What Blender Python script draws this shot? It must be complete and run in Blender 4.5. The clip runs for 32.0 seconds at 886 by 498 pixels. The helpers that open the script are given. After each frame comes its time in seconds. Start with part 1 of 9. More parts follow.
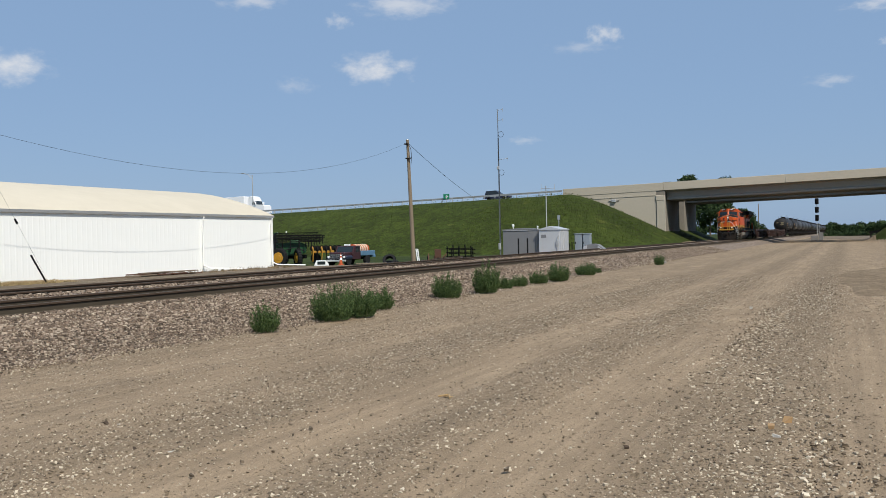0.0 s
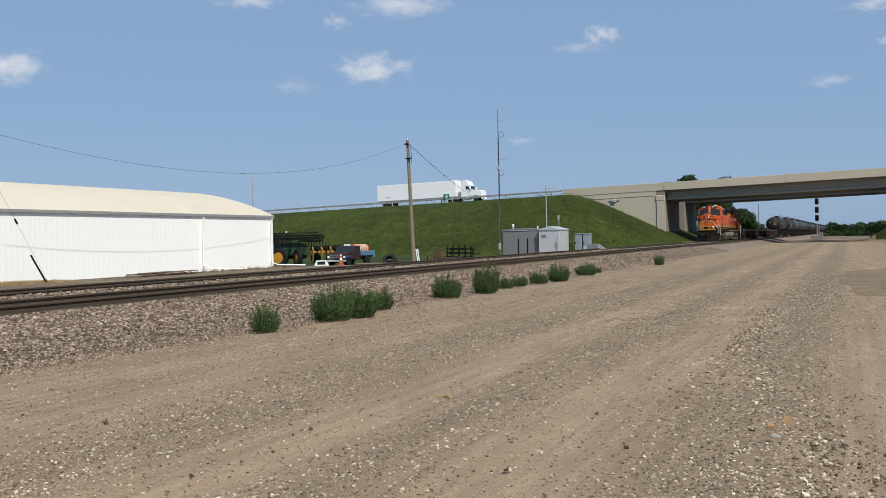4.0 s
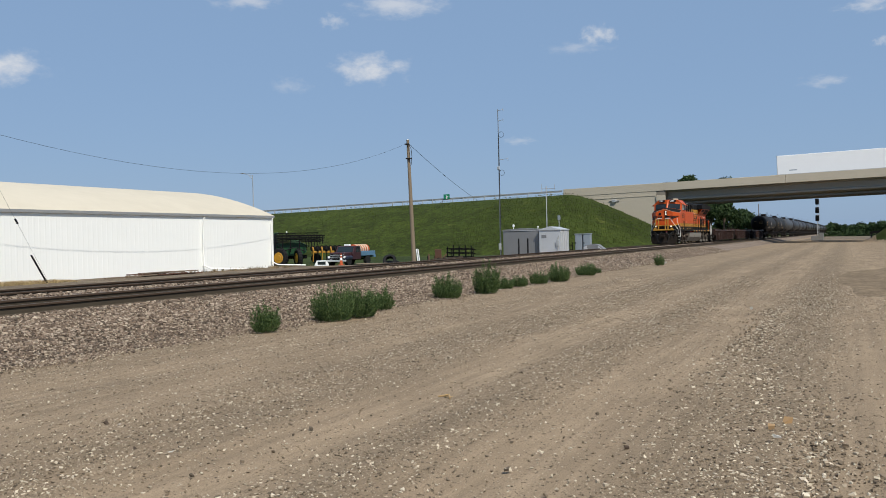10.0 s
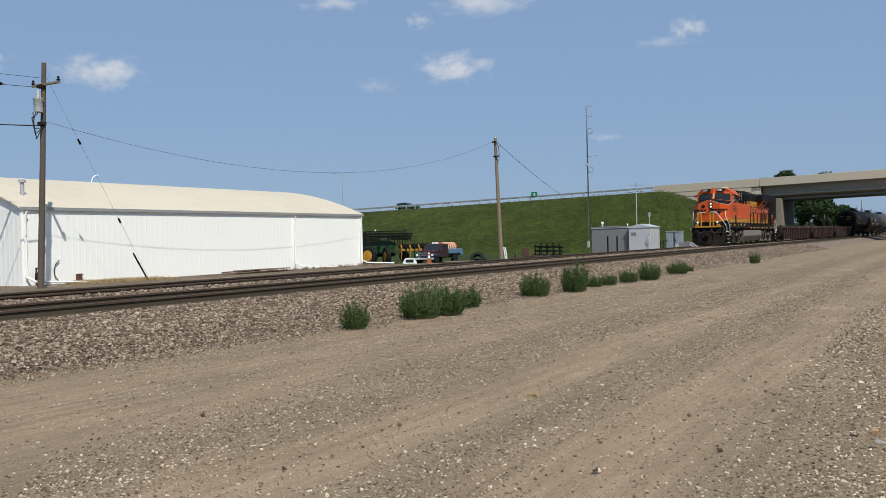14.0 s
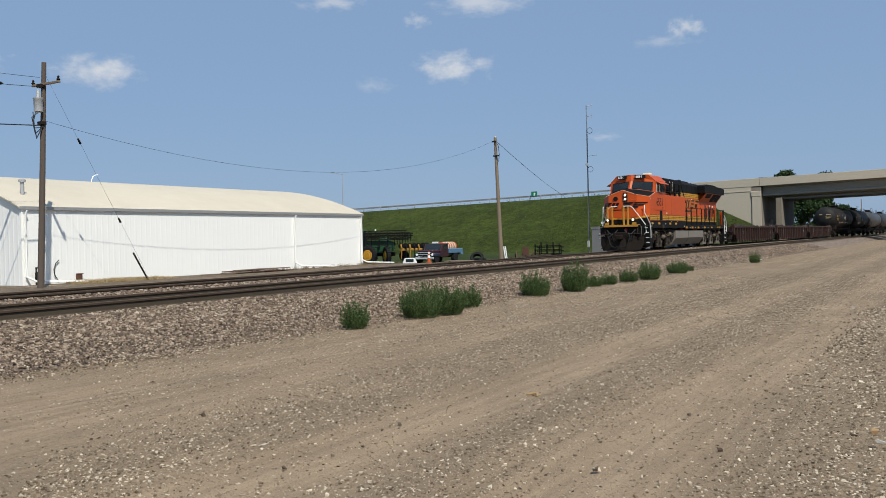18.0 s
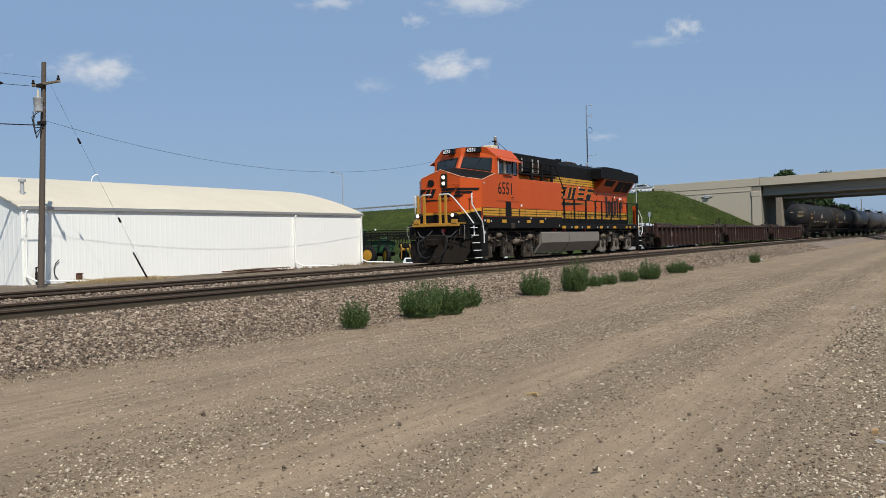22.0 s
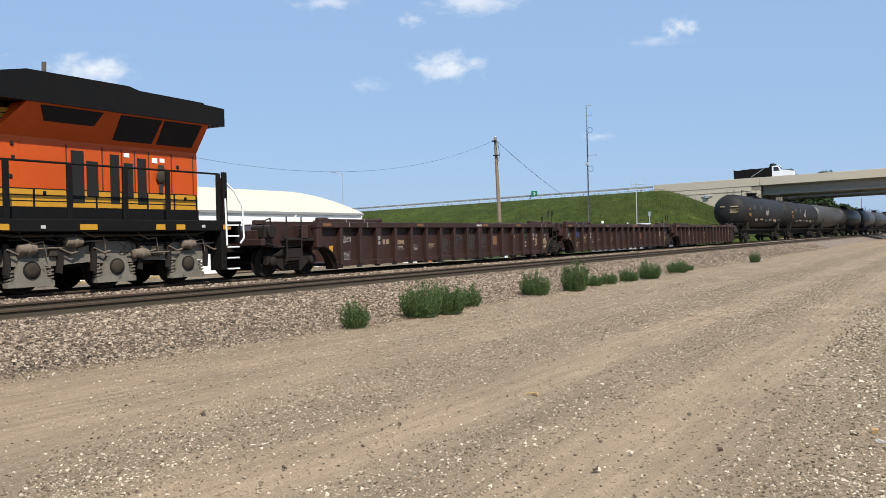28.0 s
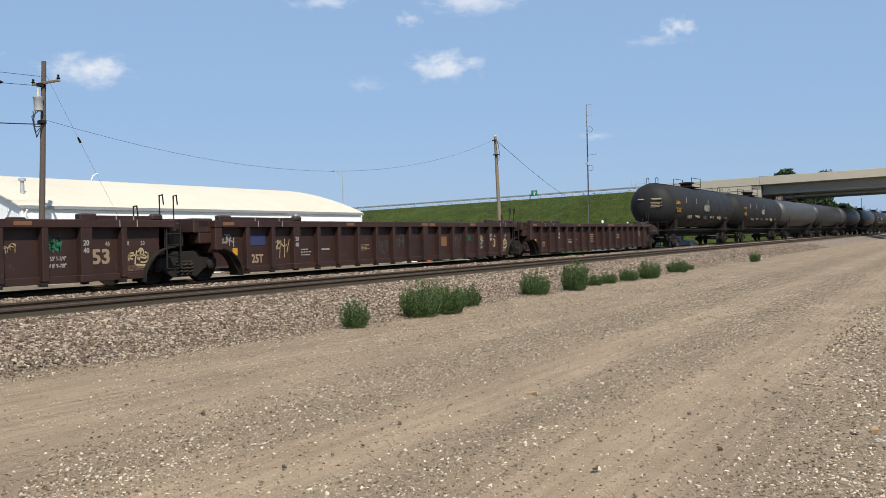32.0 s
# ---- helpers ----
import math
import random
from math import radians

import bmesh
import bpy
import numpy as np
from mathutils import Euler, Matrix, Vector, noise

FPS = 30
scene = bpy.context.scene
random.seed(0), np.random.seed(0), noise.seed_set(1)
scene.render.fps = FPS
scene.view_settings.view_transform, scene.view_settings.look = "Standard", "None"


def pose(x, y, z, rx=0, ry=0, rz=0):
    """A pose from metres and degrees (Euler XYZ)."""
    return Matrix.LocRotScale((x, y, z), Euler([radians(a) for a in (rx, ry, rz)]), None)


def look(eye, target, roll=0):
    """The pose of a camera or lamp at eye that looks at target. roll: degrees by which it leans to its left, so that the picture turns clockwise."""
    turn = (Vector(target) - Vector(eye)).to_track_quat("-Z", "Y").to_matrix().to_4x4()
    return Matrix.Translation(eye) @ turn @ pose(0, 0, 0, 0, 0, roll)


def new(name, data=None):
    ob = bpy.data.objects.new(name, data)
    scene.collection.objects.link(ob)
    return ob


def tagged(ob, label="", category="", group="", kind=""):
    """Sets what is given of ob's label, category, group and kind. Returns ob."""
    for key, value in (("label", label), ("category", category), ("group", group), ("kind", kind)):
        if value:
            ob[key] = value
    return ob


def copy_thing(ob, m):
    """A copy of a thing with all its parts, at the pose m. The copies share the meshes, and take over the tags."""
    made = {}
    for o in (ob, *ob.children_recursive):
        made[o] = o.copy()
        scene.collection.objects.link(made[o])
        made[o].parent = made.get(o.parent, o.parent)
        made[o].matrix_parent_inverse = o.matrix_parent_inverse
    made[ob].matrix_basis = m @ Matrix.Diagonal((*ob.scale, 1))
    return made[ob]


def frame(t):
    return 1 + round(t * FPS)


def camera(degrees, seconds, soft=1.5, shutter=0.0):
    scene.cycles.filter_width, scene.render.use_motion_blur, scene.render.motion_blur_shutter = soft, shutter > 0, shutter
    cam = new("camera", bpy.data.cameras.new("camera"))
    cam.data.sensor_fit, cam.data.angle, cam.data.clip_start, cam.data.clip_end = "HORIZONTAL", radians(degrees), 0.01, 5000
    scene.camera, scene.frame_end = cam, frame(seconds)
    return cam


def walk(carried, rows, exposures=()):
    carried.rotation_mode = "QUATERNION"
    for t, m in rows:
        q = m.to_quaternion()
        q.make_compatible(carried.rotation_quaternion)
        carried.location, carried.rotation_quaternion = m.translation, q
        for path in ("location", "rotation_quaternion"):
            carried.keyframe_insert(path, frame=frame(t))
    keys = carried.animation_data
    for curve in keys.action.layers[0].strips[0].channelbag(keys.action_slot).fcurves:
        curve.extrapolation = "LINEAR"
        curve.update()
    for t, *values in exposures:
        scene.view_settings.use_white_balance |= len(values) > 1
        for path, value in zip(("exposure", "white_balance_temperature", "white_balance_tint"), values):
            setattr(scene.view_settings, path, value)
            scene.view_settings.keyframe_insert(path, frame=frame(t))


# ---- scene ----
cam = camera(53.5, 32.0, soft=0.7)
EYE = (0.0, 0.0, 1.68)


def aim(turn, tilt, lean):
    """The camera's pose: degrees left of the tracks' line, up, and of lean."""
    a, b = radians(turn), radians(tilt)
    way = Vector((-math.sin(a) * math.cos(b), math.cos(a) * math.cos(b), math.sin(b)))
    return look(EYE, Vector(EYE) + 10 * way, lean)


walk(cam, [
    (0.0, aim(24.735, -0.612, -1.235)), (5.0, aim(24.733, -0.606, -1.232)), (9.5, aim(24.730, -0.596, -1.225)),
    (10.0, aim(24.752, -0.600, -1.215)), (10.5, aim(25.943, -0.513, -1.240)), (11.0, aim(29.330, -0.545, -1.285)),
    (11.5, aim(30.426, -0.603, -1.290)), (12.0, aim(30.443, -0.604, -1.315)), (15.0, aim(30.449, -0.615, -1.318)),
    (20.0, aim(30.445, -0.650, -1.312)), (26.0, aim(30.452, -0.658, -1.320)), (32.0, aim(30.454, -0.709, -1.318)),
], exposures=[(0.0, -0.05), (10.0, -0.10), (11.0, -0.27), (12.0, -0.19), (13.0, -0.14), (22.5, -0.10), (24.0, 0.12), (25.5, 0.25), (27.5, 0.27), (28.0, 0.36), (29.5, 0.32), (32.0, 0.22)])

# ---- sky and sun ----
SUN_FROM = Vector((2.6, -1.95, 3.98)).normalized()
world = bpy.data.worlds.new("sky")
scene.world = world
world.use_nodes = True
wn = world.node_tree.nodes
sky = wn.new("ShaderNodeTexSky")
sky.sky_type = "NISHITA"
sky.sun_disc = False
sky.sun_elevation = math.asin(SUN_FROM.z)
sky.sun_rotation = math.atan2(SUN_FROM.x, SUN_FROM.y)
sky.air_density, sky.dust_density, sky.ozone_density = 1.0, 0.6, 2.0
haze = wn.new("ShaderNodeMix")
haze.data_type, haze.blend_type = "RGBA", "MULTIPLY"
haze.inputs[0].default_value = 1.0
haze.inputs[7].default_value = (0.99, 1.0, 1.08, 1)
world.node_tree.links.new(sky.outputs[0], haze.inputs[6])
veil = wn.new("ShaderNodeMix")
veil.data_type = "RGBA"
veil.inputs[0].default_value = 0.78
veil.inputs[7].default_value = (3.12, 4.80, 7.40, 1)
world.node_tree.links.new(haze.outputs[2], veil.inputs[6])
world.node_tree.links.new(veil.outputs[2], wn["Background"].inputs[0])
wn["Background"].inputs[1].default_value = 0.088
sun = new("sun", bpy.data.lights.new("sun", "SUN"))
sun.data.energy, sun.data.angle, sun.data.color = 4.7, radians(0.55), (1.0, 0.95, 0.87)
sun.matrix_world = look(SUN_FROM * 100, (0, 0, 0))

# ---- builders ----


class Mesh:
    """Collects faces and turns them into one mesh."""

    def __init__(self):
        self.v, self.f, self.m = [], [], []

    def add(self, verts, faces, mat=0):
        n = len(self.v)
        self.v += [tuple(v) for v in verts]
        self.f += [tuple(i + n for i in f) for f in faces]
        self.m += [mat] * len(faces)
        return self

    def box(self, x0, x1, y0, y1, z0, z1, c=0.0, turn=None, mat=0):
        x0, x1, y0, y1, z0, z1 = min(x0, x1), max(x0, x1), min(y0, y1), max(y0, y1), min(z0, z1), max(z0, z1)
        if c <= 0:
            v = [(x, y, z) for x in (x0, x1) for y in (y0, y1) for z in (z0, z1)]
            f = [(0, 1, 3, 2), (4, 6, 7, 5), (0, 4, 5, 1), (2, 3, 7, 6), (0, 2, 6, 4), (1, 5, 7, 3)]
        else:
            c = min(c, 0.45 * min(x1 - x0, y1 - y0, z1 - z0))
            v, idx = [], {}
            for i, x in enumerate((x0, x1)):
                for j, y in enumerate((y0, y1)):
                    for k, z in enumerate((z0, z1)):
                        sx, sy, sz = (c, -c)[i], (c, -c)[j], (c, -c)[k]
                        idx[i, j, k] = len(v)
                        v += [(x, y + sy, z + sz), (x + sx, y, z + sz), (x + sx, y + sy, z)]
            f = []
            for i in (0, 1):
                f.append([idx[i, j, k] for j, k in ((0, 0), (1, 0), (1, 1), (0, 1))])
                f.append([idx[j, i, k] + 1 for j, k in ((0, 0), (1, 0), (1, 1), (0, 1))])
                f.append([idx[j, k, i] + 2 for j, k in ((0, 0), (1, 0), (1, 1), (0, 1))])
            for a in (0, 1):
                for b in (0, 1):
                    f.append([idx[0, a, b] + 1, idx[1, a, b] + 1, idx[1, a, b] + 2, idx[0, a, b] + 2])
                    f.append([idx[a, 0, b], idx[a, 1, b], idx[a, 1, b] + 2, idx[a, 0, b] + 2])
                    f.append([idx[a, b, 0], idx[a, b, 1], idx[a, b, 1] + 1, idx[a, b, 0] + 1])
            f += [[n, n + 1, n + 2] for n in idx.values()]
        if turn is not None:
            v = [turn @ Vector(p) for p in v]
        return self.add(v, f, mat)

    def tube(self, p0, p1, r0, r1=None, n=10, caps=True, mat=0):
        p0, p1 = Vector(p0), Vector(p1)
        r1 = r0 if r1 is None else r1
        q = (p1 - p0).to_track_quat("Z", "Y")
        v = []
        for p, r in ((p0, r0), (p1, r1)):
            v += [p + q @ Vector((r * math.cos(6.28319 * i / n), r * math.sin(6.28319 * i / n), 0)) for i in range(n)]
        f = [(i, (i + 1) % n, n + (i + 1) % n, n + i) for i in range(n)]
        if caps:
            f += [tuple(range(n)), tuple(range(n, 2 * n))]
        return self.add(v, f, mat)

    def pipe(self, pts, r, n=6, mat=0):
        """One bent round bar."""
        pts = [Vector(p) for p in pts]
        ways = [(b - a).normalized() for a, b in zip(pts, pts[1:])]
        v, side = [], ways[0].orthogonal().normalized()
        for i, p in enumerate(pts):
            w = ways[min(i, len(ways) - 1)] + ways[max(i - 1, 0)]
            w = w.normalized() if w.length > 0.05 else ways[min(i, len(ways) - 1)]
            side = (side - w * side.dot(w)).normalized()
            up = w.cross(side)
            k = 1.0 / max(0.6, w.dot(ways[max(i - 1, 0)]))
            v += [p + (side * math.cos(6.28319 * j / n) + up * math.sin(6.28319 * j / n)) * r * k for j in range(n)]
        m = len(pts)
        f = [(i * n + j, i * n + (j + 1) % n, (i + 1) * n + (j + 1) % n, (i + 1) * n + j) for i in range(m - 1) for j in range(n)]
        return self.add(v, f + [tuple(range(n)), tuple(range((m - 1) * n, m * n))], mat)

    def lathe(self, profile, axis="x", at=(0, 0, 0), n=24, mat=0):
        """profile: (distance along axis, radius)."""
        v, f = [], []
        for d, r in profile:
            for i in range(n):
                a, b = r * math.cos(6.28319 * i / n), r * math.sin(6.28319 * i / n)
                p = {"x": (d, a, b), "y": (a, d, b), "z": (a, b, d)}[axis]
                v.append((p[0] + at[0], p[1] + at[1], p[2] + at[2]))
        for k in range(len(profile) - 1):
            f += [(k * n + i, k * n + (i + 1) % n, (k + 1) * n + (i + 1) % n, (k + 1) * n + i) for i in range(n)]
        f += [tuple(range(n)), tuple(range((len(profile) - 1) * n, len(profile) * n))]
        return self.add(v, f, mat)

    def prism(self, outline, axis, a, b, mat=0):
        """An outline (two coordinates) pulled along an axis from a to b."""
        def at(p, d):
            return {"x": (d, p[0], p[1]), "y": (p[0], d, p[1]), "z": (p[0], p[1], d)}[axis]
        n = len(outline)
        v = [at(p, a) for p in outline] + [at(p, b) for p in outline]
        f = [(i, (i + 1) % n, n + (i + 1) % n, n + i) for i in range(n)] + [tuple(range(n)), tuple(range(n, 2 * n))]
        return self.add(v, f, mat)

    def data(self, name, mats, smooth=None):
        me = bpy.data.meshes.new(name)
        me.from_pydata(self.v, [], self.f)
        bm = bmesh.new()
        bm.from_mesh(me)
        for face, k in zip(bm.faces, self.m):
            face.material_index = k
        bmesh.ops.recalc_face_normals(bm, faces=bm.faces)
        if smooth is not None:
            lim = math.cos(radians(smooth))
            for face in bm.faces:
                face.smooth = True
            for e in bm.edges:
                if len(e.link_faces) == 2 and e.link_faces[0].normal.dot(e.link_faces[1].normal) < lim:
                    e.smooth = False
        bm.to_mesh(me)
        bm.free()
        for m in (mats if isinstance(mats, (list, tuple)) else [mats]):
            me.materials.append(m)
        return me


def part(name, mesh, material, parent, label="", smooth=35, at=None):
    """Links a mesh as one object under a thing or a part."""
    ob = new(name, mesh if isinstance(mesh, bpy.types.Mesh) else mesh.data(name, material, smooth))
    ob.parent = parent
    if at is not None:
        ob.matrix_basis = at
    return tagged(ob, label)


def thing(name, label, category, at=None, group="", kind=""):
    ob = new(name)
    ob.empty_display_size = 0.2
    if at is not None:
        ob.matrix_basis = at
    return tagged(ob, label, category, group, kind)


def solid(name, mesh, material, label, category="", kind="", group="", smooth=35, at=None):
    ob = new(name, mesh.data(name, material, smooth))
    if at is not None:
        ob.matrix_basis = at
    return tagged(ob, label, category, group, kind)


# ---- materials ----


def material(name, colour, other=None, rough=0.7, metal=0.0, grain=8.0, stain=0.7, bump=0.15, fine=60.0, amount=0.5, stretch=(1, 1, 1), spots=None, vary=0.0, spec=0.5, cells=()):
    """Two colours mixed by a broad and a fine noise, with fine relief. spots: (colour, scale, share)."""
    m = bpy.data.materials.new(name)
    m.use_nodes = True
    t = m.node_tree
    n, l = t.nodes, t.links
    b = n["Principled BSDF"]
    b.inputs["Roughness"].default_value, b.inputs["Metallic"].default_value = rough, metal
    b.inputs["Specular IOR Level"].default_value = spec
    other = other or tuple(c * 0.72 for c in colour)
    tc, mp = n.new("ShaderNodeTexCoord"), n.new("ShaderNodeMapping")
    mp.inputs["Scale"].default_value = stretch
    l.new(tc.outputs["Object"], mp.inputs[0])
    big, small = n.new("ShaderNodeTexNoise"), n.new("ShaderNodeTexNoise")
    big.inputs["Scale"].default_value, big.inputs["Detail"].default_value = stain, 5
    small.inputs["Scale"].default_value, small.inputs["Detail"].default_value = grain, 6
    small.inputs["Roughness"].default_value = 0.65
    for k in (big, small):
        l.new(mp.outputs[0], k.inputs["Vector"])
    add = n.new("ShaderNodeMath")
    add.operation = "ADD"
    l.new(big.outputs[0], add.inputs[0])
    l.new(small.outputs[0], add.inputs[1])
    ramp = n.new("ShaderNodeMapRange")
    ramp.inputs[1].default_value, ramp.inputs[2].default_value = 1.0 - 0.35, 1.0 + 0.35
    ramp.inputs[4].default_value = 1.0
    l.new(add.outputs[0], ramp.inputs[0])
    mul = n.new("ShaderNodeMath")
    mul.operation = "MULTIPLY"
    mul.inputs[1].default_value = amount
    l.new(ramp.outputs[0], mul.inputs[0])
    mix = n.new("ShaderNodeMix")
    mix.data_type = "RGBA"
    mix.inputs[6].default_value, mix.inputs[7].default_value = (*colour, 1), (*other, 1)
    l.new(mul.outputs[0], mix.inputs[0])
    out = mix.outputs[2]
    if spots:
        sp = n.new("ShaderNodeTexNoise")
        sp.inputs["Scale"].default_value, sp.inputs["Detail"].default_value = spots[1], 7
        sp.inputs["Roughness"].default_value = 0.7
        l.new(mp.outputs[0], sp.inputs["Vector"])
        r2 = n.new("ShaderNodeMapRange")
        r2.inputs[1].default_value, r2.inputs[2].default_value = 0.72 - spots[2], 0.80 - spots[2]
        l.new(sp.outputs[0], r2.inputs[0])
        m2 = n.new("ShaderNodeMix")
        m2.data_type = "RGBA"
        m2.inputs[7].default_value = (*spots[0], 1)
        l.new(r2.outputs[0], m2.inputs[0])
        l.new(out, m2.inputs[6])
        out = m2.outputs[2]
    for scale, strength in cells:
        vo, sep, r5, hs = n.new("ShaderNodeTexVoronoi"), n.new("ShaderNodeSeparateColor"), n.new("ShaderNodeMapRange"), n.new("ShaderNodeHueSaturation")
        vo.inputs["Scale"].default_value = scale
        l.new(tc.outputs["Object"], vo.inputs["Vector"])
        l.new(vo.outputs["Color"], sep.inputs[0])
        r5.inputs[3].default_value, r5.inputs[4].default_value = 1 - strength, 1 + strength
        l.new(sep.outputs[0], r5.inputs[0])
        l.new(r5.outputs[0], hs.inputs["Value"])
        l.new(out, hs.inputs["Color"])
        out = hs.outputs[0]
    if vary:
        info, hsv = n.new("ShaderNodeObjectInfo"), n.new("ShaderNodeHueSaturation")
        r3 = n.new("ShaderNodeMapRange")
        r3.inputs[3].default_value, r3.inputs[4].default_value = 1 - vary, 1 + vary
        l.new(info.outputs["Random"], r3.inputs[0])
        l.new(r3.outputs[0], hsv.inputs["Value"])
        l.new(out, hsv.inputs["Color"])
        out = hsv.outputs[0]
    l.new(out, b.inputs["Base Color"])
    if bump:
        f = n.new("ShaderNodeTexNoise")
        f.inputs["Scale"].default_value, f.inputs["Detail"].default_value = fine, 4
        l.new(mp.outputs[0], f.inputs["Vector"])
        bp = n.new("ShaderNodeBump")
        bp.inputs["Strength"].default_value, bp.inputs["Distance"].default_value = bump, 0.02
        l.new(f.outputs[0], bp.inputs["Height"])
        l.new(bp.outputs[0], b.inputs["Normal"])
    return m


def island(name, c0, c1, rough=0.9, lift=0.0):
    """Each loose piece its own shade between two colours."""
    m = bpy.data.materials.new(name)
    m.use_nodes = True
    n, l = m.node_tree.nodes, m.node_tree.links
    b = n["Principled BSDF"]
    b.inputs["Roughness"].default_value = rough
    b.inputs["Specular IOR Level"].default_value = 0.3
    g, r = n.new("ShaderNodeNewGeometry"), n.new("ShaderNodeValToRGB")
    r.color_ramp.elements[0].color, r.color_ramp.elements[1].color = (*c0, 1), (*c1, 1)
    if lift:
        e = r.color_ramp.elements.new(0.6)
        e.color = (*lift, 1)
    l.new(g.outputs["Random Per Island"], r.inputs[0])
    l.new(r.outputs[0], b.inputs["Base Color"])
    return m


def glow(name, colour, power):
    m = bpy.data.materials.new(name)
    m.use_nodes = True
    b = m.node_tree.nodes["Principled BSDF"]
    b.inputs["Base Color"].default_value = (*colour, 1)
    b.inputs["Emission Color"].default_value, b.inputs["Emission Strength"].default_value = (*colour, 1), power
    return m


def glass(name, colour, rough=0.05):
    m = bpy.data.materials.new(name)
    m.use_nodes = True
    b = m.node_tree.nodes["Principled BSDF"]
    b.inputs["Base Color"].default_value, b.inputs["Roughness"].default_value = (*colour, 1), rough
    b.inputs["IOR"].default_value = 1.5
    return m


# shares of loose gravel across the road, from the ballast's foot to the far verge
LANES = ((-11.0, 0.55), (-10.2, 0.5), (-9.4, 0.36), (-8.4, 0.32), (-7.9, 0.55), (-7.2, 0.3), (-6.7, 0.35), (-6.1, 0.75), (-5.5, 0.9), (-5.0, 0.68), (-4.6, 0.18), (-4.0, 0.21), (-3.65, 0.64), (-3.2, 0.92), (-2.8, 0.64), (-2.45, 0.18), (-1.7, 0.21), (-1.35, 0.66), (-0.8, 0.97), (-0.35, 0.8), (0.0, 0.29), (0.4, 0.14), (1.2, 0.18), (2.0, 0.4), (5.0, 0.44))
LANE_X, LANE_SHARE = [p[0] for p in LANES], [p[1] for p in LANES]


def dirt_material():
    """Packed tan wheel lanes between strips of loose grey gravel."""
    m = bpy.data.materials.new("dirt_gravel")
    m.use_nodes = True
    n, l = m.node_tree.nodes, m.node_tree.links
    b = n["Principled BSDF"]
    b.inputs["Roughness"].default_value, b.inputs["Specular IOR Level"].default_value = 0.95, 0.15
    tc = n.new("ShaderNodeTexCoord")

    def noise_at(scale, size, detail=5, rough=0.6):
        mp, ns = n.new("ShaderNodeMapping"), n.new("ShaderNodeTexNoise")
        mp.inputs["Scale"].default_value = scale
        l.new(tc.outputs["Object"], mp.inputs[0])
        ns.inputs["Scale"].default_value, ns.inputs["Detail"].default_value, ns.inputs["Roughness"].default_value = size, detail, rough
        l.new(mp.outputs[0], ns.inputs["Vector"])
        return ns.outputs[0]

    def calc(op, a, c, d=None, clamp=False):
        k = n.new("ShaderNodeMath")
        k.operation, k.use_clamp = op, clamp
        for i, v in enumerate((a, c, d)):
            if v is None:
                continue
            if isinstance(v, (int, float)):
                k.inputs[i].default_value = v
            else:
                l.new(v, k.inputs[i])
        return k.outputs[0]

    def span(v, a, c, lo=0.0, hi=1.0):
        k = n.new("ShaderNodeMapRange")
        for i, w in enumerate((a, c, lo, hi)):
            k.inputs[i + 1].default_value = w
        l.new(v, k.inputs[0])
        return k.outputs[0]

    def blend(f, a, c):
        k = n.new("ShaderNodeMix")
        k.data_type = "RGBA"
        for i, v in ((0, f), (6, a), (7, c)):
            if isinstance(v, tuple):
                k.inputs[i].default_value = (*v, 1)
            elif isinstance(v, float):
                k.inputs[i].default_value = v
            else:
                l.new(v, k.inputs[i])
        return k.outputs[2]
    sep = n.new("ShaderNodeSeparateXYZ")
    l.new(tc.outputs["Object"], sep.inputs[0])
    xw = calc("MULTIPLY_ADD", noise_at((0.5, 0.10, 1), 1.0, 3), 0.9, calc("SUBTRACT", sep.outputs[0], 0.45))
    ramp = n.new("ShaderNodeValToRGB")
    els = ramp.color_ramp.elements
    for k, (x, g) in enumerate(LANES):
        e = els[k] if k < 2 else els.new((x + 11.0) / 16.0)
        e.position, e.color = (x + 11.0) / 16.0, (g, g, g, 1)
    l.new(span(xw, -11.0, 5.0), ramp.inputs[0])
    g = calc("MULTIPLY_ADD", calc("SUBTRACT", noise_at((1.3, 0.45, 1), 1.0, 6, 0.65), 0.5), 2.0, ramp.outputs[0], True)
    packed = blend(span(noise_at((0.9, 0.4, 1), 1.0, 5), 0.35, 0.68), (0.340, 0.252, 0.162), (0.250, 0.184, 0.118))
    out = blend(g, packed, (0.238, 0.177, 0.114))
    # streaks drawn out by wheels
    st = span(noise_at((7.0, 0.22, 1), 1.0, 4), 0.3, 0.7, 0.82, 1.16)
    hs = n.new("ShaderNodeHueSaturation")
    l.new(st, hs.inputs["Value"])
    l.new(out, hs.inputs["Color"])
    out = hs.outputs[0]
    # fine grit
    grit = span(noise_at((1, 1, 1), 120.0, 3, 0.7), 0.28, 0.72, 0.62, 1.36)
    hs = n.new("ShaderNodeHueSaturation")
    l.new(grit, hs.inputs["Value"])
    l.new(out, hs.inputs["Color"])
    out = hs.outputs[0]
    high = calc("MULTIPLY", noise_at((1, 1, 1), 45.0, 4), 0.5)
    for size, least, more, rise in ((120.0, 0.86, 0.42, 0.5), (62.0, 0.93, 0.40, 1.0), (34.0, 0.985, 0.16, 1.6)):
        vo, sc = n.new("ShaderNodeTexVoronoi"), n.new("ShaderNodeSeparateColor")
        vo.inputs["Scale"].default_value = size
        l.new(tc.outputs["Object"], vo.inputs["Vector"])
        l.new(vo.outputs["Color"], sc.inputs[0])
        lim = calc("MULTIPLY_ADD", g, -more, least)
        has = calc("GREATER_THAN", sc.outputs[0], lim)
        body = calc("MULTIPLY", has, span(vo.outputs["Distance"], 0.42, 0.32))
        tone = n.new("ShaderNodeValToRGB")
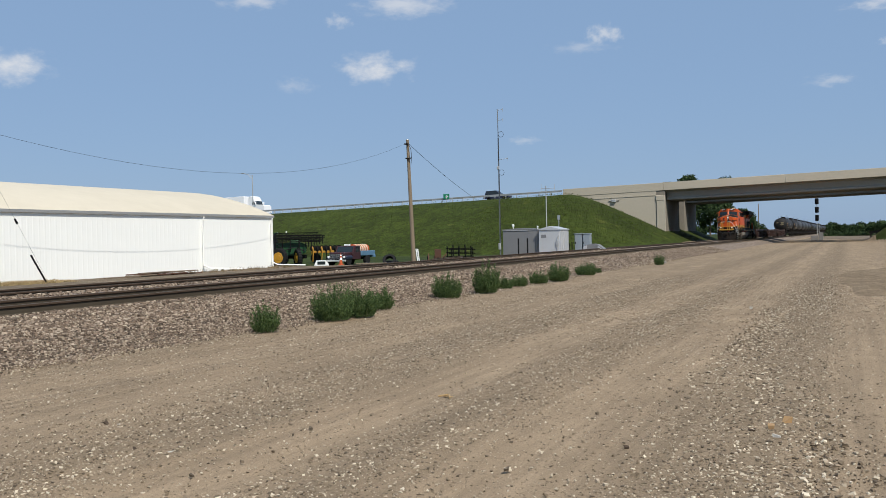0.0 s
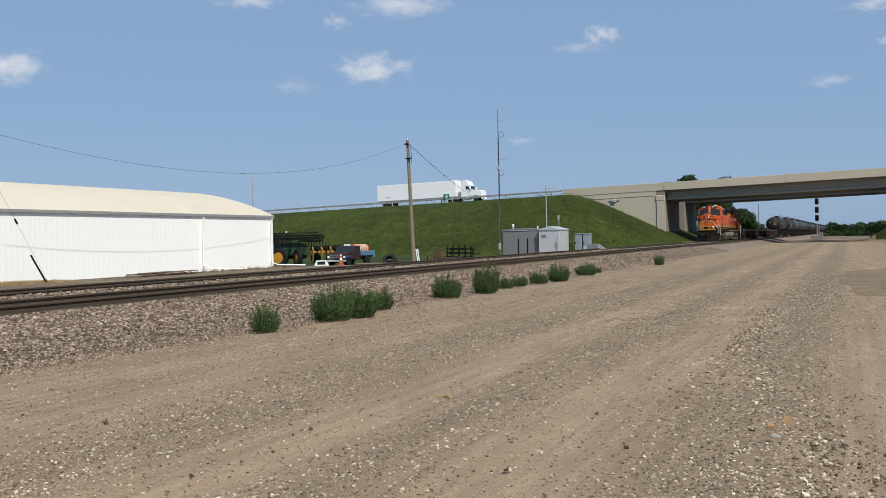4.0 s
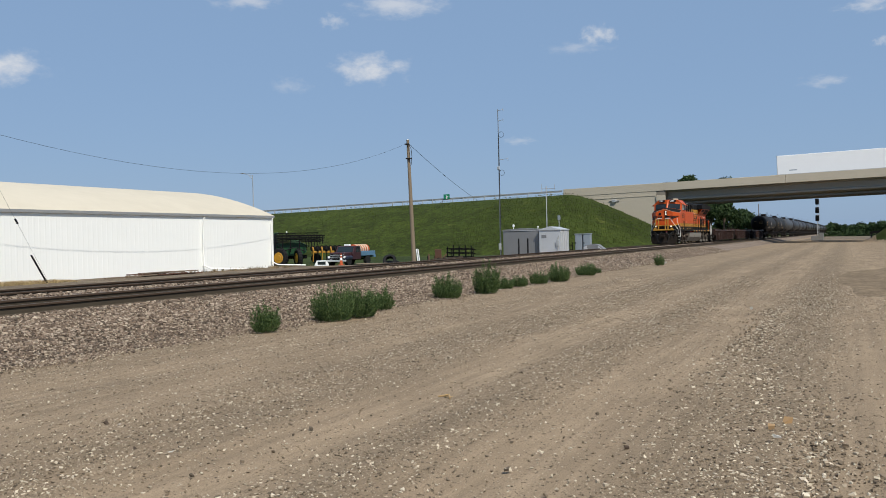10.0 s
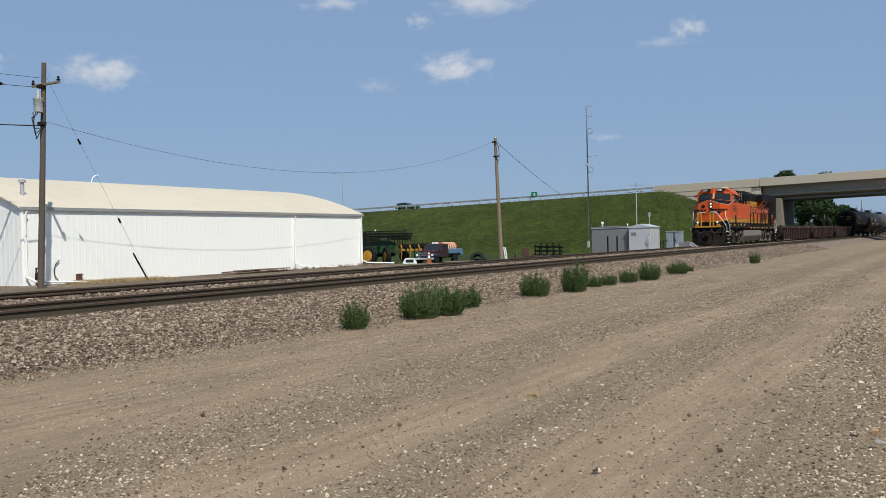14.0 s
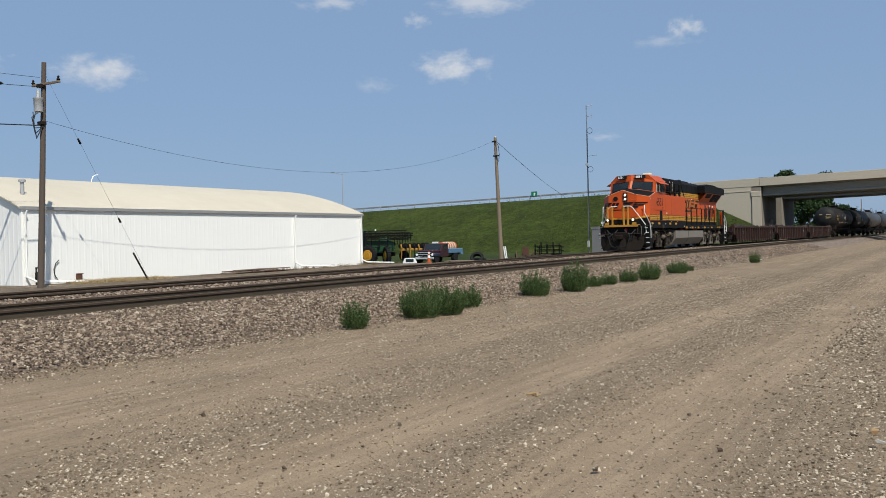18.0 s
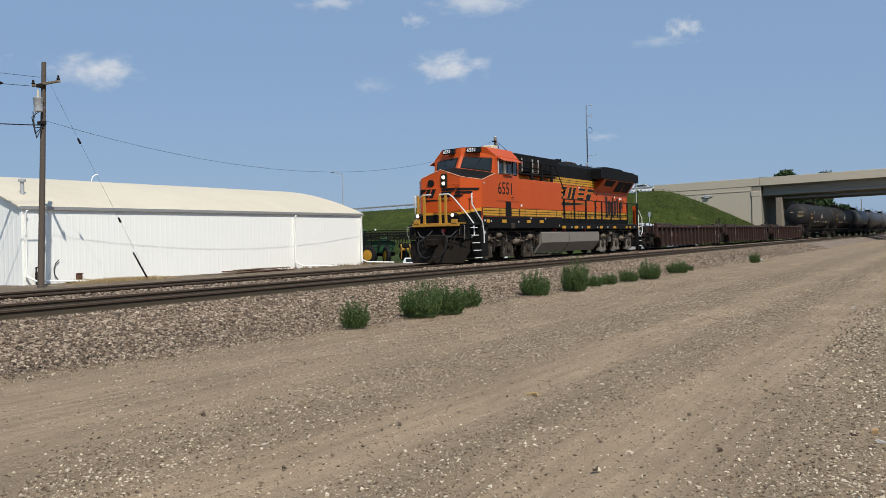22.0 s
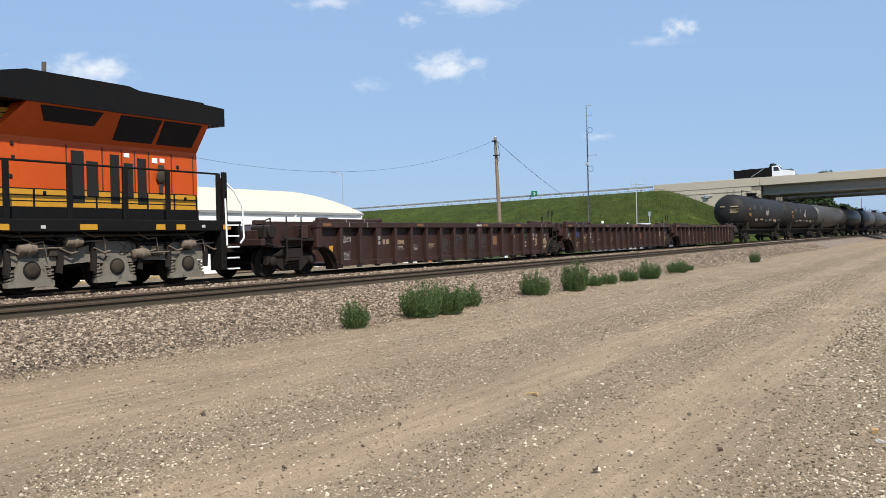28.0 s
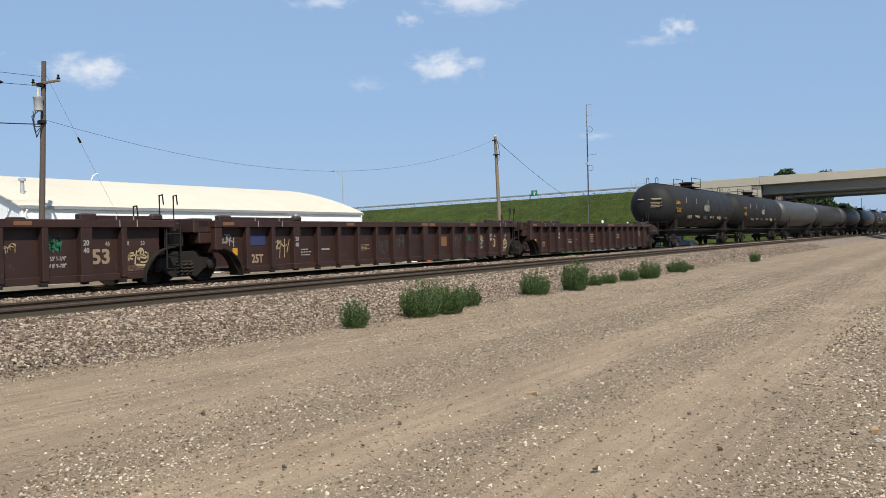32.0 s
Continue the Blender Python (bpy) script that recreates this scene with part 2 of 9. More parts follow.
        te = tone.color_ramp.elements
        te[0].position, te[0].color = 0.0, (0.080, 0.061, 0.043, 1)
        te[1].position, te[1].color = 1.0, (0.54, 0.455, 0.33, 1)
        for p, c in ((0.25, (0.16, 0.121, 0.082)), (0.55, (0.25, 0.188, 0.124)), (0.85, (0.35, 0.272, 0.182))):
            te.new(p).color = (*c, 1)
        l.new(sc.outputs[1], tone.inputs[0])
        out = blend(body, out, tone.outputs[0])
        high = calc("MULTIPLY_ADD", body, rise, high)
    l.new(out, b.inputs["Base Color"])
    bp = n.new("ShaderNodeBump")
    bp.inputs["Strength"].default_value, bp.inputs["Distance"].default_value = 1.0, 0.009
    l.new(high, bp.inputs["Height"])
    l.new(bp.outputs[0], b.inputs["Normal"])
    return m


DIRT = dirt_material()
YARD = material("yard_dirt", (0.185, 0.142, 0.095), (0.105, 0.081, 0.055), 0.95, grain=2.0, stain=0.35, bump=0.8, fine=30, amount=0.9, spec=0.2, cells=((22, 0.3), (5, 0.2)), spots=((0.30, 0.235, 0.16), 0.5, 0.16))
GRASS = material("grass", (0.046, 0.062, 0.009), (0.019, 0.029, 0.004), 0.9, grain=0.9, stain=0.07, bump=1.0, fine=5.0, amount=1.0, stretch=(0.7, 1, 1), spots=((0.078, 0.086, 0.016), 0.35, 0.12), spec=0.15, cells=((3.2, 0.30), (1.1, 0.18), (0.35, 0.12)))
BALLAST = material("ballast_bed", (0.25, 0.195, 0.148), (0.12, 0.092, 0.070), 0.95, grain=18, stain=2, bump=1.0, fine=22, amount=0.9, spec=0.2, cells=((16, 0.45), (6, 0.25)))
STONE = island("ballast_stone", (0.080, 0.060, 0.043), (0.44, 0.362, 0.268), lift=(0.225, 0.163, 0.116))
PEBBLE = island("pebble", (0.085, 0.064, 0.043), (0.70, 0.61, 0.46), lift=(0.275, 0.208, 0.138))
RAIL = material("rail_steel", (0.075, 0.052, 0.036), (0.042, 0.029, 0.021), 0.85, 0.0, grain=20, bump=0.1, spec=0.15)
# sunlight painted in: a paler tone for the rails' sunward web
RAILLIT = material("dusty_rail_web", (0.078, 0.063, 0.044), (0.040, 0.031, 0.022), 0.9, grain=14, stretch=(1, 0.3, 1), spec=0.15, bump=0.1)
RAILTOP = material("rail_head", (0.10, 0.080, 0.062), None, 0.6, 0.3, grain=30, bump=0.05)
TIE = material("tie_timber", (0.17, 0.125, 0.085), (0.09, 0.066, 0.048), 0.9, grain=10, stretch=(1, 6, 6), vary=0.25)
CONCRETE = material("concrete", (0.47, 0.415, 0.32), (0.38, 0.335, 0.262), 0.85, grain=3, stain=0.15, bump=0.15, fine=25)
GIRDER = material("girder_concrete", (0.33, 0.305, 0.26), (0.255, 0.237, 0.203), 0.85, grain=2, stain=0.2, bump=0.1, fine=20)
ASPHALT = material("asphalt", (0.10, 0.10, 0.10), None, 0.9, grain=10, stain=0.3, bump=0.3, fine=50)
GALV = material("galvanised_steel", (0.46, 0.47, 0.47), (0.37, 0.38, 0.38), 0.5, 0.3, grain=6, bump=0.05)
WHITEWALL = material("white_metal_siding", (0.95, 0.95, 0.89), (0.90, 0.90, 0.845), 0.55, grain=1.5, stain=0.3, bump=0.04, fine=10, amount=0.6)
ROOFM = material("cream_roof_coating", (0.61, 0.545, 0.42), (0.52, 0.46, 0.35), 0.8, grain=1.2, stain=0.2, bump=0.15, fine=8, amount=0.8)
WOODPOLE = material("weathered_pole_wood", (0.235, 0.18, 0.12), (0.13, 0.10, 0.07), 0.9, grain=6, stretch=(6, 6, 0.4), bump=0.4, fine=20)
DARKPOLE = material("creosoted_pole_wood", (0.11, 0.085, 0.065), (0.07, 0.055, 0.045), 0.9, grain=6, stretch=(6, 6, 0.4), bump=0.4, fine=20)
WIRE = material("black_cable", (0.02, 0.02, 0.02), None, 0.6, bump=0)
ORANGE = material("orange_paint", (0.53, 0.080, 0.010), (0.42, 0.060, 0.008), 0.45, spec=0.3, grain=5, stain=0.5, bump=0.02, amount=0.6)
BLACKP = material("black_paint", (0.006, 0.006, 0.006), (0.014, 0.0125, 0.011), 0.65, grain=4, stain=0.6, bump=0.05, spec=0.12)
YELLOWP = material("yellow_paint", (0.56, 0.275, 0.016), (0.40, 0.19, 0.014), 0.5, grain=6, bump=0.02)
GREYTRUCK = material("dusty_grey_steel", (0.056, 0.044, 0.032), (0.014, 0.011, 0.009), 0.85, spec=0.15, metal=0.0, grain=7, stain=1.5, bump=0.3, fine=30)
TANKGREY = material("grey_fuel_tank_paint", (0.20, 0.18, 0.148), (0.15, 0.135, 0.11), 0.7, grain=4, stain=0.6, bump=0.05)
DARKSTEEL = material("grimy_dark_steel", (0.024, 0.020, 0.017), (0.010, 0.009, 0.008), 0.85, spec=0.15, metal=0.0, grain=6, stain=1.5, bump=0.3, fine=30)
BROWNCAR = material("brown_car_paint", (0.046, 0.0205, 0.0145), (0.022, 0.0120, 0.0095), 0.58, grain=3, stain=0.5, bump=0.15, fine=18, amount=0.9, spots=((0.070, 0.038, 0.026), 1.4, 0.12), spec=0.35)
TANKBLACK = material("sooty_black_tank_paint", (0.018, 0.018, 0.020), (0.034, 0.032, 0.030), 0.5, grain=2.5, stain=0.35, bump=0.04, fine=12, amount=0.9)
TANKDARK = material("dusty_dark_grey_tank_paint", (0.018, 0.018, 0.018), (0.034, 0.031, 0.028), 0.6, grain=2.5, stain=0.35, bump=0.04, fine=12, spec=0.15, stretch=(1, 1, 0.4))
TANKLIGHT = material("faded_grey_tank_paint", (0.042, 0.042, 0.041), (0.065, 0.062, 0.057), 0.5, grain=2.5, stain=0.35, bump=0.04, fine=12)
WHITEP = material("white_paint", (0.87, 0.87, 0.86), (0.80, 0.80, 0.78), 0.4, grain=3, bump=0.01, amount=0.4)
GLASSD = glass("dark_glass", (0.02, 0.028, 0.032))
RUBBER = material("rubber", (0.02, 0.02, 0.02), None, 0.9, grain=12, bump=0.2, spec=0.15)
LAMP = glow("headlamp_glow", (1.0, 0.90, 0.72), 0.8)
# ---- ground ----
DECK = 0.0218


def deck_z(x):
    return 8.72 + DECK * (min(max(x, -260), 60) + 25)


AWAY = 1.10
SPREAD = Matrix.Translation(EYE) @ Matrix.Scale(AWAY, 4) @ Matrix.Translation((0, 0, -EYE[2]))


def bank(x, y):
    h = bank_form(x / AWAY, y / AWAY)
    return EYE[2] + AWAY * (h - EYE[2]) if h > 0.05 else 0.0


def bank_form(x, y):
    """Height of the highway embankment over the flat land."""
    best = 0.0
    for sgn, edge in ((-1, -39.3), (1, 24.0)):
        top = deck_z(min(x, edge) if sgn < 0 else max(x, edge)) - 0.03
        dx = max(0.0, (x - edge) * -sgn)
        dy = max(0.0, 133.2 - y, y - 167.0)
        d = math.hypot(dx * 1.3, dy)
        best = max(best, top - max(0.0, d / 2.6 - 1.0 * (1 - math.exp(-d / 5.0))))
    return best


def lane_share(x):
    return float(np.interp(x, LANE_X, LANE_SHARE))


def ground_z(x, y):
    z = 0.0
    if x < -16.5:
        z = 0.3 * min(1.0, (-16.5 - x) / 5.0)
    if x < -26 and y > 44:
        z -= 0.45 * min(1.0, (-26 - x) / 4) * min(1.0, (y - 44) / 8)
        z -= 0.50 * min(1.0, max(0.0, -33 - x) / 12) * min(1.0, (y - 44) / 24)
    z = max(z, bank(x, y) if bank(x, y) > 0 else -9)
    if -10.4 < x < 9 and -5 < y < 60:
        z += 0.040 * (lane_share(x) - 0.4) + 0.018 * noise.noise((x * 1.1, y * 0.12, 3)) + 0.014 * noise.noise((x * 2.9, y * 0.3, 9)) + 0.006 * noise.noise((x * 6, y * 2.2, 1))
    d = math.hypot((x - 7.0) / 5.0, (y - 150) / 9.0)
    if d < 1:
        z += 1.1 * (1 - d * d)
    return z


def build_ground():
    xs = [-3000, -2000, -1200, -800, -600, -450, -360] + list(np.arange(-300, -60, 8.0)) + list(np.arange(-60, -18, 1.5)) + list(np.arange(-18, -11, 0.9)) + list(np.arange(-11, 3, 0.13)) + list(np.arange(3, 6, 0.4)) + [6.5, 7.2, 8, 9, 10.5, 12, 15, 20, 26, 35, 50, 80, 130, 220, 400, 700, 1200, 2000, 3000]
    ys = [-3000, -1500, -800, -400, -200, -100, -60, -40, -28, -20, -14, -10] + list(np.arange(-7, 3, 1.0)) + list(np.arange(3, 14, 0.25)) + list(np.arange(14, 40, 0.5)) + list(np.arange(40, 100, 1.5)) + list(np.arange(100, 180, 2.0)) + [184, 190, 200, 215, 235, 260, 300, 350, 420, 520, 700, 1000, 1500, 2200, 3000, 4500]
    b = Mesh()
    verts = [(float(x), float(y), ground_z(float(x), float(y))) for y in ys for x in xs]
    faces, mats = [], []
    nx = len(xs)
    for j in range(len(ys) - 1):
        for i in range(nx - 1):
            x, y = (xs[i] + xs[i + 1]) / 2, (ys[j] + ys[j + 1]) / 2
            wob = 2.5 * noise.noise((x * 0.15, y * 0.08, 5))
            k = 0
            if x < -16:
                k = 1
                if x < -37 + wob or (y > 56 + wob * 2 and x < -24.5 + 0.4 * wob) or y > 88 + 2 * wob:
                    k = 2
                if y > 80 and x > -23.5:
                    k = 1
            elif y > 205 and (x > -9 or x < -22):
                k = 2 if y > 380 or x < -22 else 1
            elif x > 14 + wob * 2:
                k = 2
            if bank(x, y) > 0.35:
                k = 2
            faces.append((j * nx + i, j * nx + i + 1, (j + 1) * nx + i + 1, (j + 1) * nx + i))
            mats.append(k)
    b.add(verts, faces)
    b.m = mats
    return solid("ground", b, [DIRT, YARD, GRASS], "dusty gravel yard road with grass land beyond the tracks", "ground", "structure", smooth=60)


build_ground()

# ---- tracks ----
NEAR_TRACK, FAR_TRACK, RAIL_Z = -14.2, -18.3, 0.68


def far_x(y):
    """The far track runs beside the near one and joins it beyond the bridges."""
    g = 0.0 if y < 70 else (y - 70) ** 2 / 80 if y < 110 else y - 90
    return min(NEAR_TRACK, FAR_TRACK + 0.024 * g)


RAIL_FORM = [(-0.076, 0), (0.076, 0), (0.076, 0.014), (0.012, 0.034), (0.010, 0.128), (0.037, 0.142), (0.037, 0.172), (0.028, 0.18), (-0.028, 0.18), (-0.037, 0.172), (-0.037, 0.142), (-0.010, 0.128), (-0.012, 0.034), (-0.076, 0.014)]


def rail_mesh(length):
    b = Mesh().prism(RAIL_FORM, "y", 0, length)
    b.m[7] = 1
    # web and foot facing +x take the painted sunlit tone
    b.m[2] = b.m[3] = 2
    return b.data("rail", [RAIL, RAILTOP, RAILLIT], 30)


def build_track(name, xc, label):
    t = thing(name, label, "railway track", pose(xc, 0, 0), kind="structure")
    if xc == NEAR_TRACK:
        rail = rail_mesh(1300.0)
        for dx in (-0.7525, 0.7525):
            part("rail", rail, None, t, at=pose(dx, -60, RAIL_Z - 0.18))
        return t
    # this track leaves the other one far off: its rails follow the same gentle bend
    ys = [-60.0] + [65.0 + 5 * k for k in range(38)]
    for dx in (-0.7525, 0.7525):
        b, n = Mesh(), len(RAIL_FORM)
        v = [(dx + px + far_x(y) - xc, y, RAIL_Z - 0.18 + pz - 0.004) for y in ys for px, pz in RAIL_FORM]
        b.add(v, [(k * n + i, k * n + (i + 1) % n, (k + 1) * n + (i + 1) % n, (k + 1) * n + i) for k in range(len(ys) - 1) for i in range(n)])
        # same painted sunlit tone on the +x web and foot
        b.m = [1 if i == 7 else 2 if i in (2, 3) else 0 for k in range(len(ys) - 1) for i in range(n)]
        part("rail", b.data("rail", [RAIL, RAILTOP, RAILLIT], 30), None, t)
    return t


BED = Mesh().prism([(-21.4, -0.05), (-20.2, 0.46), (-17.35, 0.49), (-17.05, 0.585), (-16.6, 0.63), (-16.2, 0.605), (-15.6, 0.49), (-12.95, 0.465), (-12.7, 0.42), (-12.3, 0.35), (-10.75, -0.05)], "y", -60, 1240)
solid("ballast_bed", BED, BALLAST, "long raised bed of crushed stone under two tracks", "ballast", "structure")
TRACK1 = build_track("track_1", NEAR_TRACK, "rusty steel rails on timber ties in crushed stone")
TRACK2 = build_track("track_2", FAR_TRACK, "worn steel rails on timber ties in crushed stone")

# ---- bridge ----


# streaky concrete darkened in colour for the shade under the decks
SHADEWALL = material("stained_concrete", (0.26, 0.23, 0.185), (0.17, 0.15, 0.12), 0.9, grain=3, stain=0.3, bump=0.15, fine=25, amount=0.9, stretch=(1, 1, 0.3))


def build_bridge(name, y0, y1, label):
    t = thing(name, label, "bridge", kind="structure")
    xl, xr = -25.0, 26.0
    ang = pose(0, 0, 0, 0, -math.degrees(math.atan(DECK)), 0)

    def lift(pts):
        return [(x, y, z + DECK * (x + 25)) for x, y, z in pts]

    def slab(name, x0, x1, ya, yb, za, zb, mat, lab="", c=0.03):
        b = Mesh().box(x0, x1, ya, yb, za, zb, c)
        b.v = lift(b.v)
        return part(name, b, mat, t, lab)
    slab("deck", -41, 42, y0 + 0.12, y1 - 0.12, 8.45, 8.72, ASPHALT, "asphalt road deck")
    n = 5
    for i in range(n):
        y = y0 + 1.15 + (y1 - y0 - 2.9) * i / (n - 1)
        b = Mesh().prism([(y, 7.0), (y + 0.7, 7.0), (y + 0.7, 7.22), (y + 0.42, 7.4), (y + 0.42, 8.2), (y + 0.8, 8.3), (y + 0.8, 8.45), (y - 0.1, 8.45), (y - 0.1, 8.3), (y + 0.2, 8.2), (y + 0.2, 7.4), (y, 7.22)], "x", xl, xr)
        b.v = lift(b.v)
        part("girder", b, GIRDER, t, "concrete bridge girder")
    for ya, yb in ((y0, y0 + 0.3), (y1 - 0.3, y1)):
        xs = [-41, -25.2, -8, 9, 26, 42]
        for a, c in zip(xs, xs[1:]):
            slab("parapet", a + 0.012, c - 0.012, ya, yb, 8.42, 9.62, CONCRETE, "pale concrete parapet")
    # abutments with wing walls
    for x0, x1, face in ((-26.4, -25.05, 1), (26.05, 27.4, -1)):
        b = Mesh().box(x0, x1, y0 + 0.1, y1 - 0.1, -0.5, 8.4 + DECK * (x0 + 25), 0.05)
        part("abutment", b, SHADEWALL, t, "stained concrete abutment wall, coloured darker for shade")
    for yw in (y0 + 0.05, y1 - 0.55):
        b = Mesh().prism([(-26.38, 0.2), (-26.38, 8.4), (-41.0, 8.08), (-41.0, 7.0)], "y", yw, yw + 0.5)
        part("wing_wall", b, CONCRETE, t, "concrete wing wall rising from the grass bank")
        b = Mesh().box(-40.8, -26.5, yw - 0.06, yw, 7.72, 7.86, 0.01)
        b.v = lift(b.v)
        part("ledge", b, CONCRETE, t)
    t.matrix_basis = SPREAD
    return t


build_bridge("bridge_1", 135.0, 147.5, "concrete girder overpass with pale parapets over the tracks")
build_bridge("bridge_2", 152.5, 165.0, "second concrete girder overpass behind the first")

# highway on the bank
hw = Mesh()
for ya, yb in ((135.6, 147.0), (153, 164.6)):
    for a, c in ((-900, -260), (-260, -41), (42, 60), (60, 900)):
        za, zc = deck_z(a), deck_z(c)
        hw.add([(a, ya, za), (c, ya, zc), (c, yb, zc), (a, yb, za), (a, ya, za - 0.8), (c, ya, zc - 0.8), (c, yb, zc - 0.8), (a, yb, za - 0.8)],
               [(0, 1, 2, 3), (4, 5, 1, 0), (5, 6, 2, 1), (6, 7, 3, 2), (7, 4, 0, 3), (4, 7, 6, 5)])
solid("road_highway", hw, ASPHALT, "asphalt highway on top of a grass bank", "road", "structure", at=SPREAD)

# ---- shed ----
SHX, SHY0, SHY1 = -30.2, 20.35, 42.0


def shed_roof_z(d):
    """Roof height at the distance d from the near eave; the ridge lies 7.3 m in."""
    d = min(d, 14.6 - d)
    return 3.30 + 1.62 * (1 - (1 - d / 7.3) ** 1.9)


def build_shed():
    t = thing("storage_shed", "long white metal storage shed with a cream arched roof", "shed")
    W, x1 = 14.6, SHX - 14.6
    # ribbed siding facing the tracks
    rib = 0.28

    def sheet(y0, y1, z0, z1, x, sgn):
        pts, y = [], y0
        while y < y1 - 0.01:
            pts += [(x, y), (x, y + rib * 0.62), (x + sgn * 0.003, y + rib * 0.72), (x + sgn * 0.003, y + rib * 0.88), (x, y + rib)]
            y += rib
        return pts
    pts = sheet(SHY0, SHY1, 0, 0, SHX, 1)
    b = Mesh()
    v = [(x, min(y, SHY1), z) for z in (0.25, 3.28) for x, y in pts]
    n = len(pts)
    b.add(v, [(i, i + 1, n + i + 1, n + i) for i in range(n - 1)])
    b.box(SHX - 0.12, SHX - 0.01, SHY0, SHY1, 0.2, 3.27)
    part("wall", b, WHITEWALL, t, "ribbed white metal wall", smooth=None)
    for y, out in ((SHY0, -1), (SHY1, 1)):
        prof = [(SHX - 0.02, 0.2)] + [(SHX - d, shed_roof_z(d) - 0.06) for d in np.linspace(0.02, W - 0.02, 25)] + [(x1 + 0.02, 0.2)]
        b = Mesh().prism(prof, "y", y, y - out * 0.12)
        pts, x = [], SHX - 0.02
        while x > x1 + 0.3:
            pts += [(x, 0.0), (x - 0.17, 0.0), (x - 0.20, 0.006), (x - 0.25, 0.006)]
            x -= 0.28
        n = len(pts)
        b.add([(px, y + out * (0.002 + d), 0.25) for px, d in pts] + [(px, y + out * (0.002 + d), shed_roof_z(SHX - px) - 0.06) for px, d in pts], [(i, i + 1, n + i + 1, n + i) for i in range(n - 1)])
        part("gable_wall", b, WHITEWALL, t, smooth=None)
    b = Mesh().box(x1, x1 + 0.1, SHY0, SHY1, 0.2, 3.3)
    part("wall", b, WHITEWALL, t)
    ds = [-0.06] + list(np.linspace(0.0, W, 29)) + [W + 0.06]
    top = [(SHX - d, (shed_roof_z(min(max(d, 0), W)) - (0.03 if d < 0 or d > W else 0))) for d in ds]
    b = Mesh().prism(top + [(x, z - 0.05) for x, z in reversed(top)], "y", SHY0 - 0.15, SHY1 + 0.15)
    part("roof", b, ROOFM, t, "cream coated arched roof", smooth=40)
    b = Mesh().prism([(SHX + 0.015, 3.15), (SHX + 0.10, 3.15), (SHX + 0.12, 3.27), (SHX + 0.09, 3.27), (SHX + 0.08, 3.18), (SHX + 0.02, 3.18)], "y", SHY0 - 0.1, SHY1 + 0.1)
    part("gutter", b, GALV, t, "grey metal gutter")
    return t


build_shed()


# ---- poles and wires ----
MASTGREY = material("dull_grey_mast_steel", (0.20, 0.21, 0.22), (0.14, 0.15, 0.155), 0.6, 0.3, grain=6, bump=0.05)


def cable(name, a, z_sag, b, r, label):
    a, b = Vector(a), Vector(b)
    pts = []
    for i in range(25):
        s = i / 24
        p = a.lerp(b, s)
        p.z -= z_sag * 4 * s * (1 - s)
        pts.append(p)
    return solid(name, Mesh().pipe(pts, r, 5), WIRE, label, "cable")


def build_poles():
    t = thing("utility_pole", "dark weathered timber utility pole carrying a grey transformer", "utility pole")
    part("pole", Mesh().tube((-27.75, 19.35, -0.2), (-27.6, 19.63, 8.2), 0.12, 0.078, 14), DARKPOLE, t)
    p = thing("utility_pole", "leaning brown timber utility pole beside the yard", "utility pole")
    part("pole", Mesh().tube((-27.75, 55.3, -0.2), (-28.05, 55.3, 8.76), 0.165, 0.10, 14), WOODPOLE, p)
    m = thing("radio_mast", "slender galvanised radio mast with small antennas", "mast")
    part("pole", Mesh().tube((-24.86, 64.8, -0.2), (-24.87, 64.8, 9.6), 0.06, 0.045, 10).tube((-24.87, 64.8, 9.6), (-24.89, 64.8, 11.85), 0.034, 0.03, 6), MASTGREY, m)


build_poles()
cable("power_cable", (-27.6, 19.6, 6.15), 2.02, (-28.05, 55.3, 8.55), 0.0065, "sagging black cable strung between two timber poles")


# ---- train ----
MOVES, WHEELS = [], []


def writing(name, text, size, mat, parent, at, label="", deep=0.004, squeeze=1.0, weight=0.0):
    """Raised letters; at: the pose of their lower left corner, x along the line."""
    cu = bpy.data.curves.new(name, "FONT")
    cu.body, cu.size, cu.extrude, cu.offset = text, size, deep, weight
    cu.resolution_u = 3
    tmp = new("letters", cu)
    me = bpy.data.meshes.new_from_object(tmp.evaluated_get(bpy.context.evaluated_depsgraph_get()))
    bpy.data.objects.remove(tmp)
    bpy.data.curves.remove(cu)
    if squeeze != 1.0:
        me.transform(Matrix.Diagonal((squeeze, 1, 1, 1)))
    me.materials.clear()
    me.materials.append(mat)
    ob = new(name, me)
    ob.parent = parent
    ob.matrix_basis = at
    return tagged(ob, label)


def on_side(y, x, z):
    """A pose on the side that faces +x: letters run along +y."""
    return Matrix(((0, 0, 1, x), (1, 0, 0, y), (0, 1, 0, z), (0, 0, 0, 1)))


def slant(b, y0, y1, z0, z1, lean, x, deep=0.006):
    """A leaning bar on the side at x."""
    v = [(x, y0, z0), (x, y1, z0), (x, y1 + lean, z1), (x, y0 + lean, z1)]
    v += [(x + deep, y, z) for _, y, z in v]
    b.add(v, [(0, 1, 2, 3), (4, 5, 6, 7), (0, 1, 5, 4), (1, 2, 6, 5), (2, 3, 7, 6), (3, 0, 4, 7)])


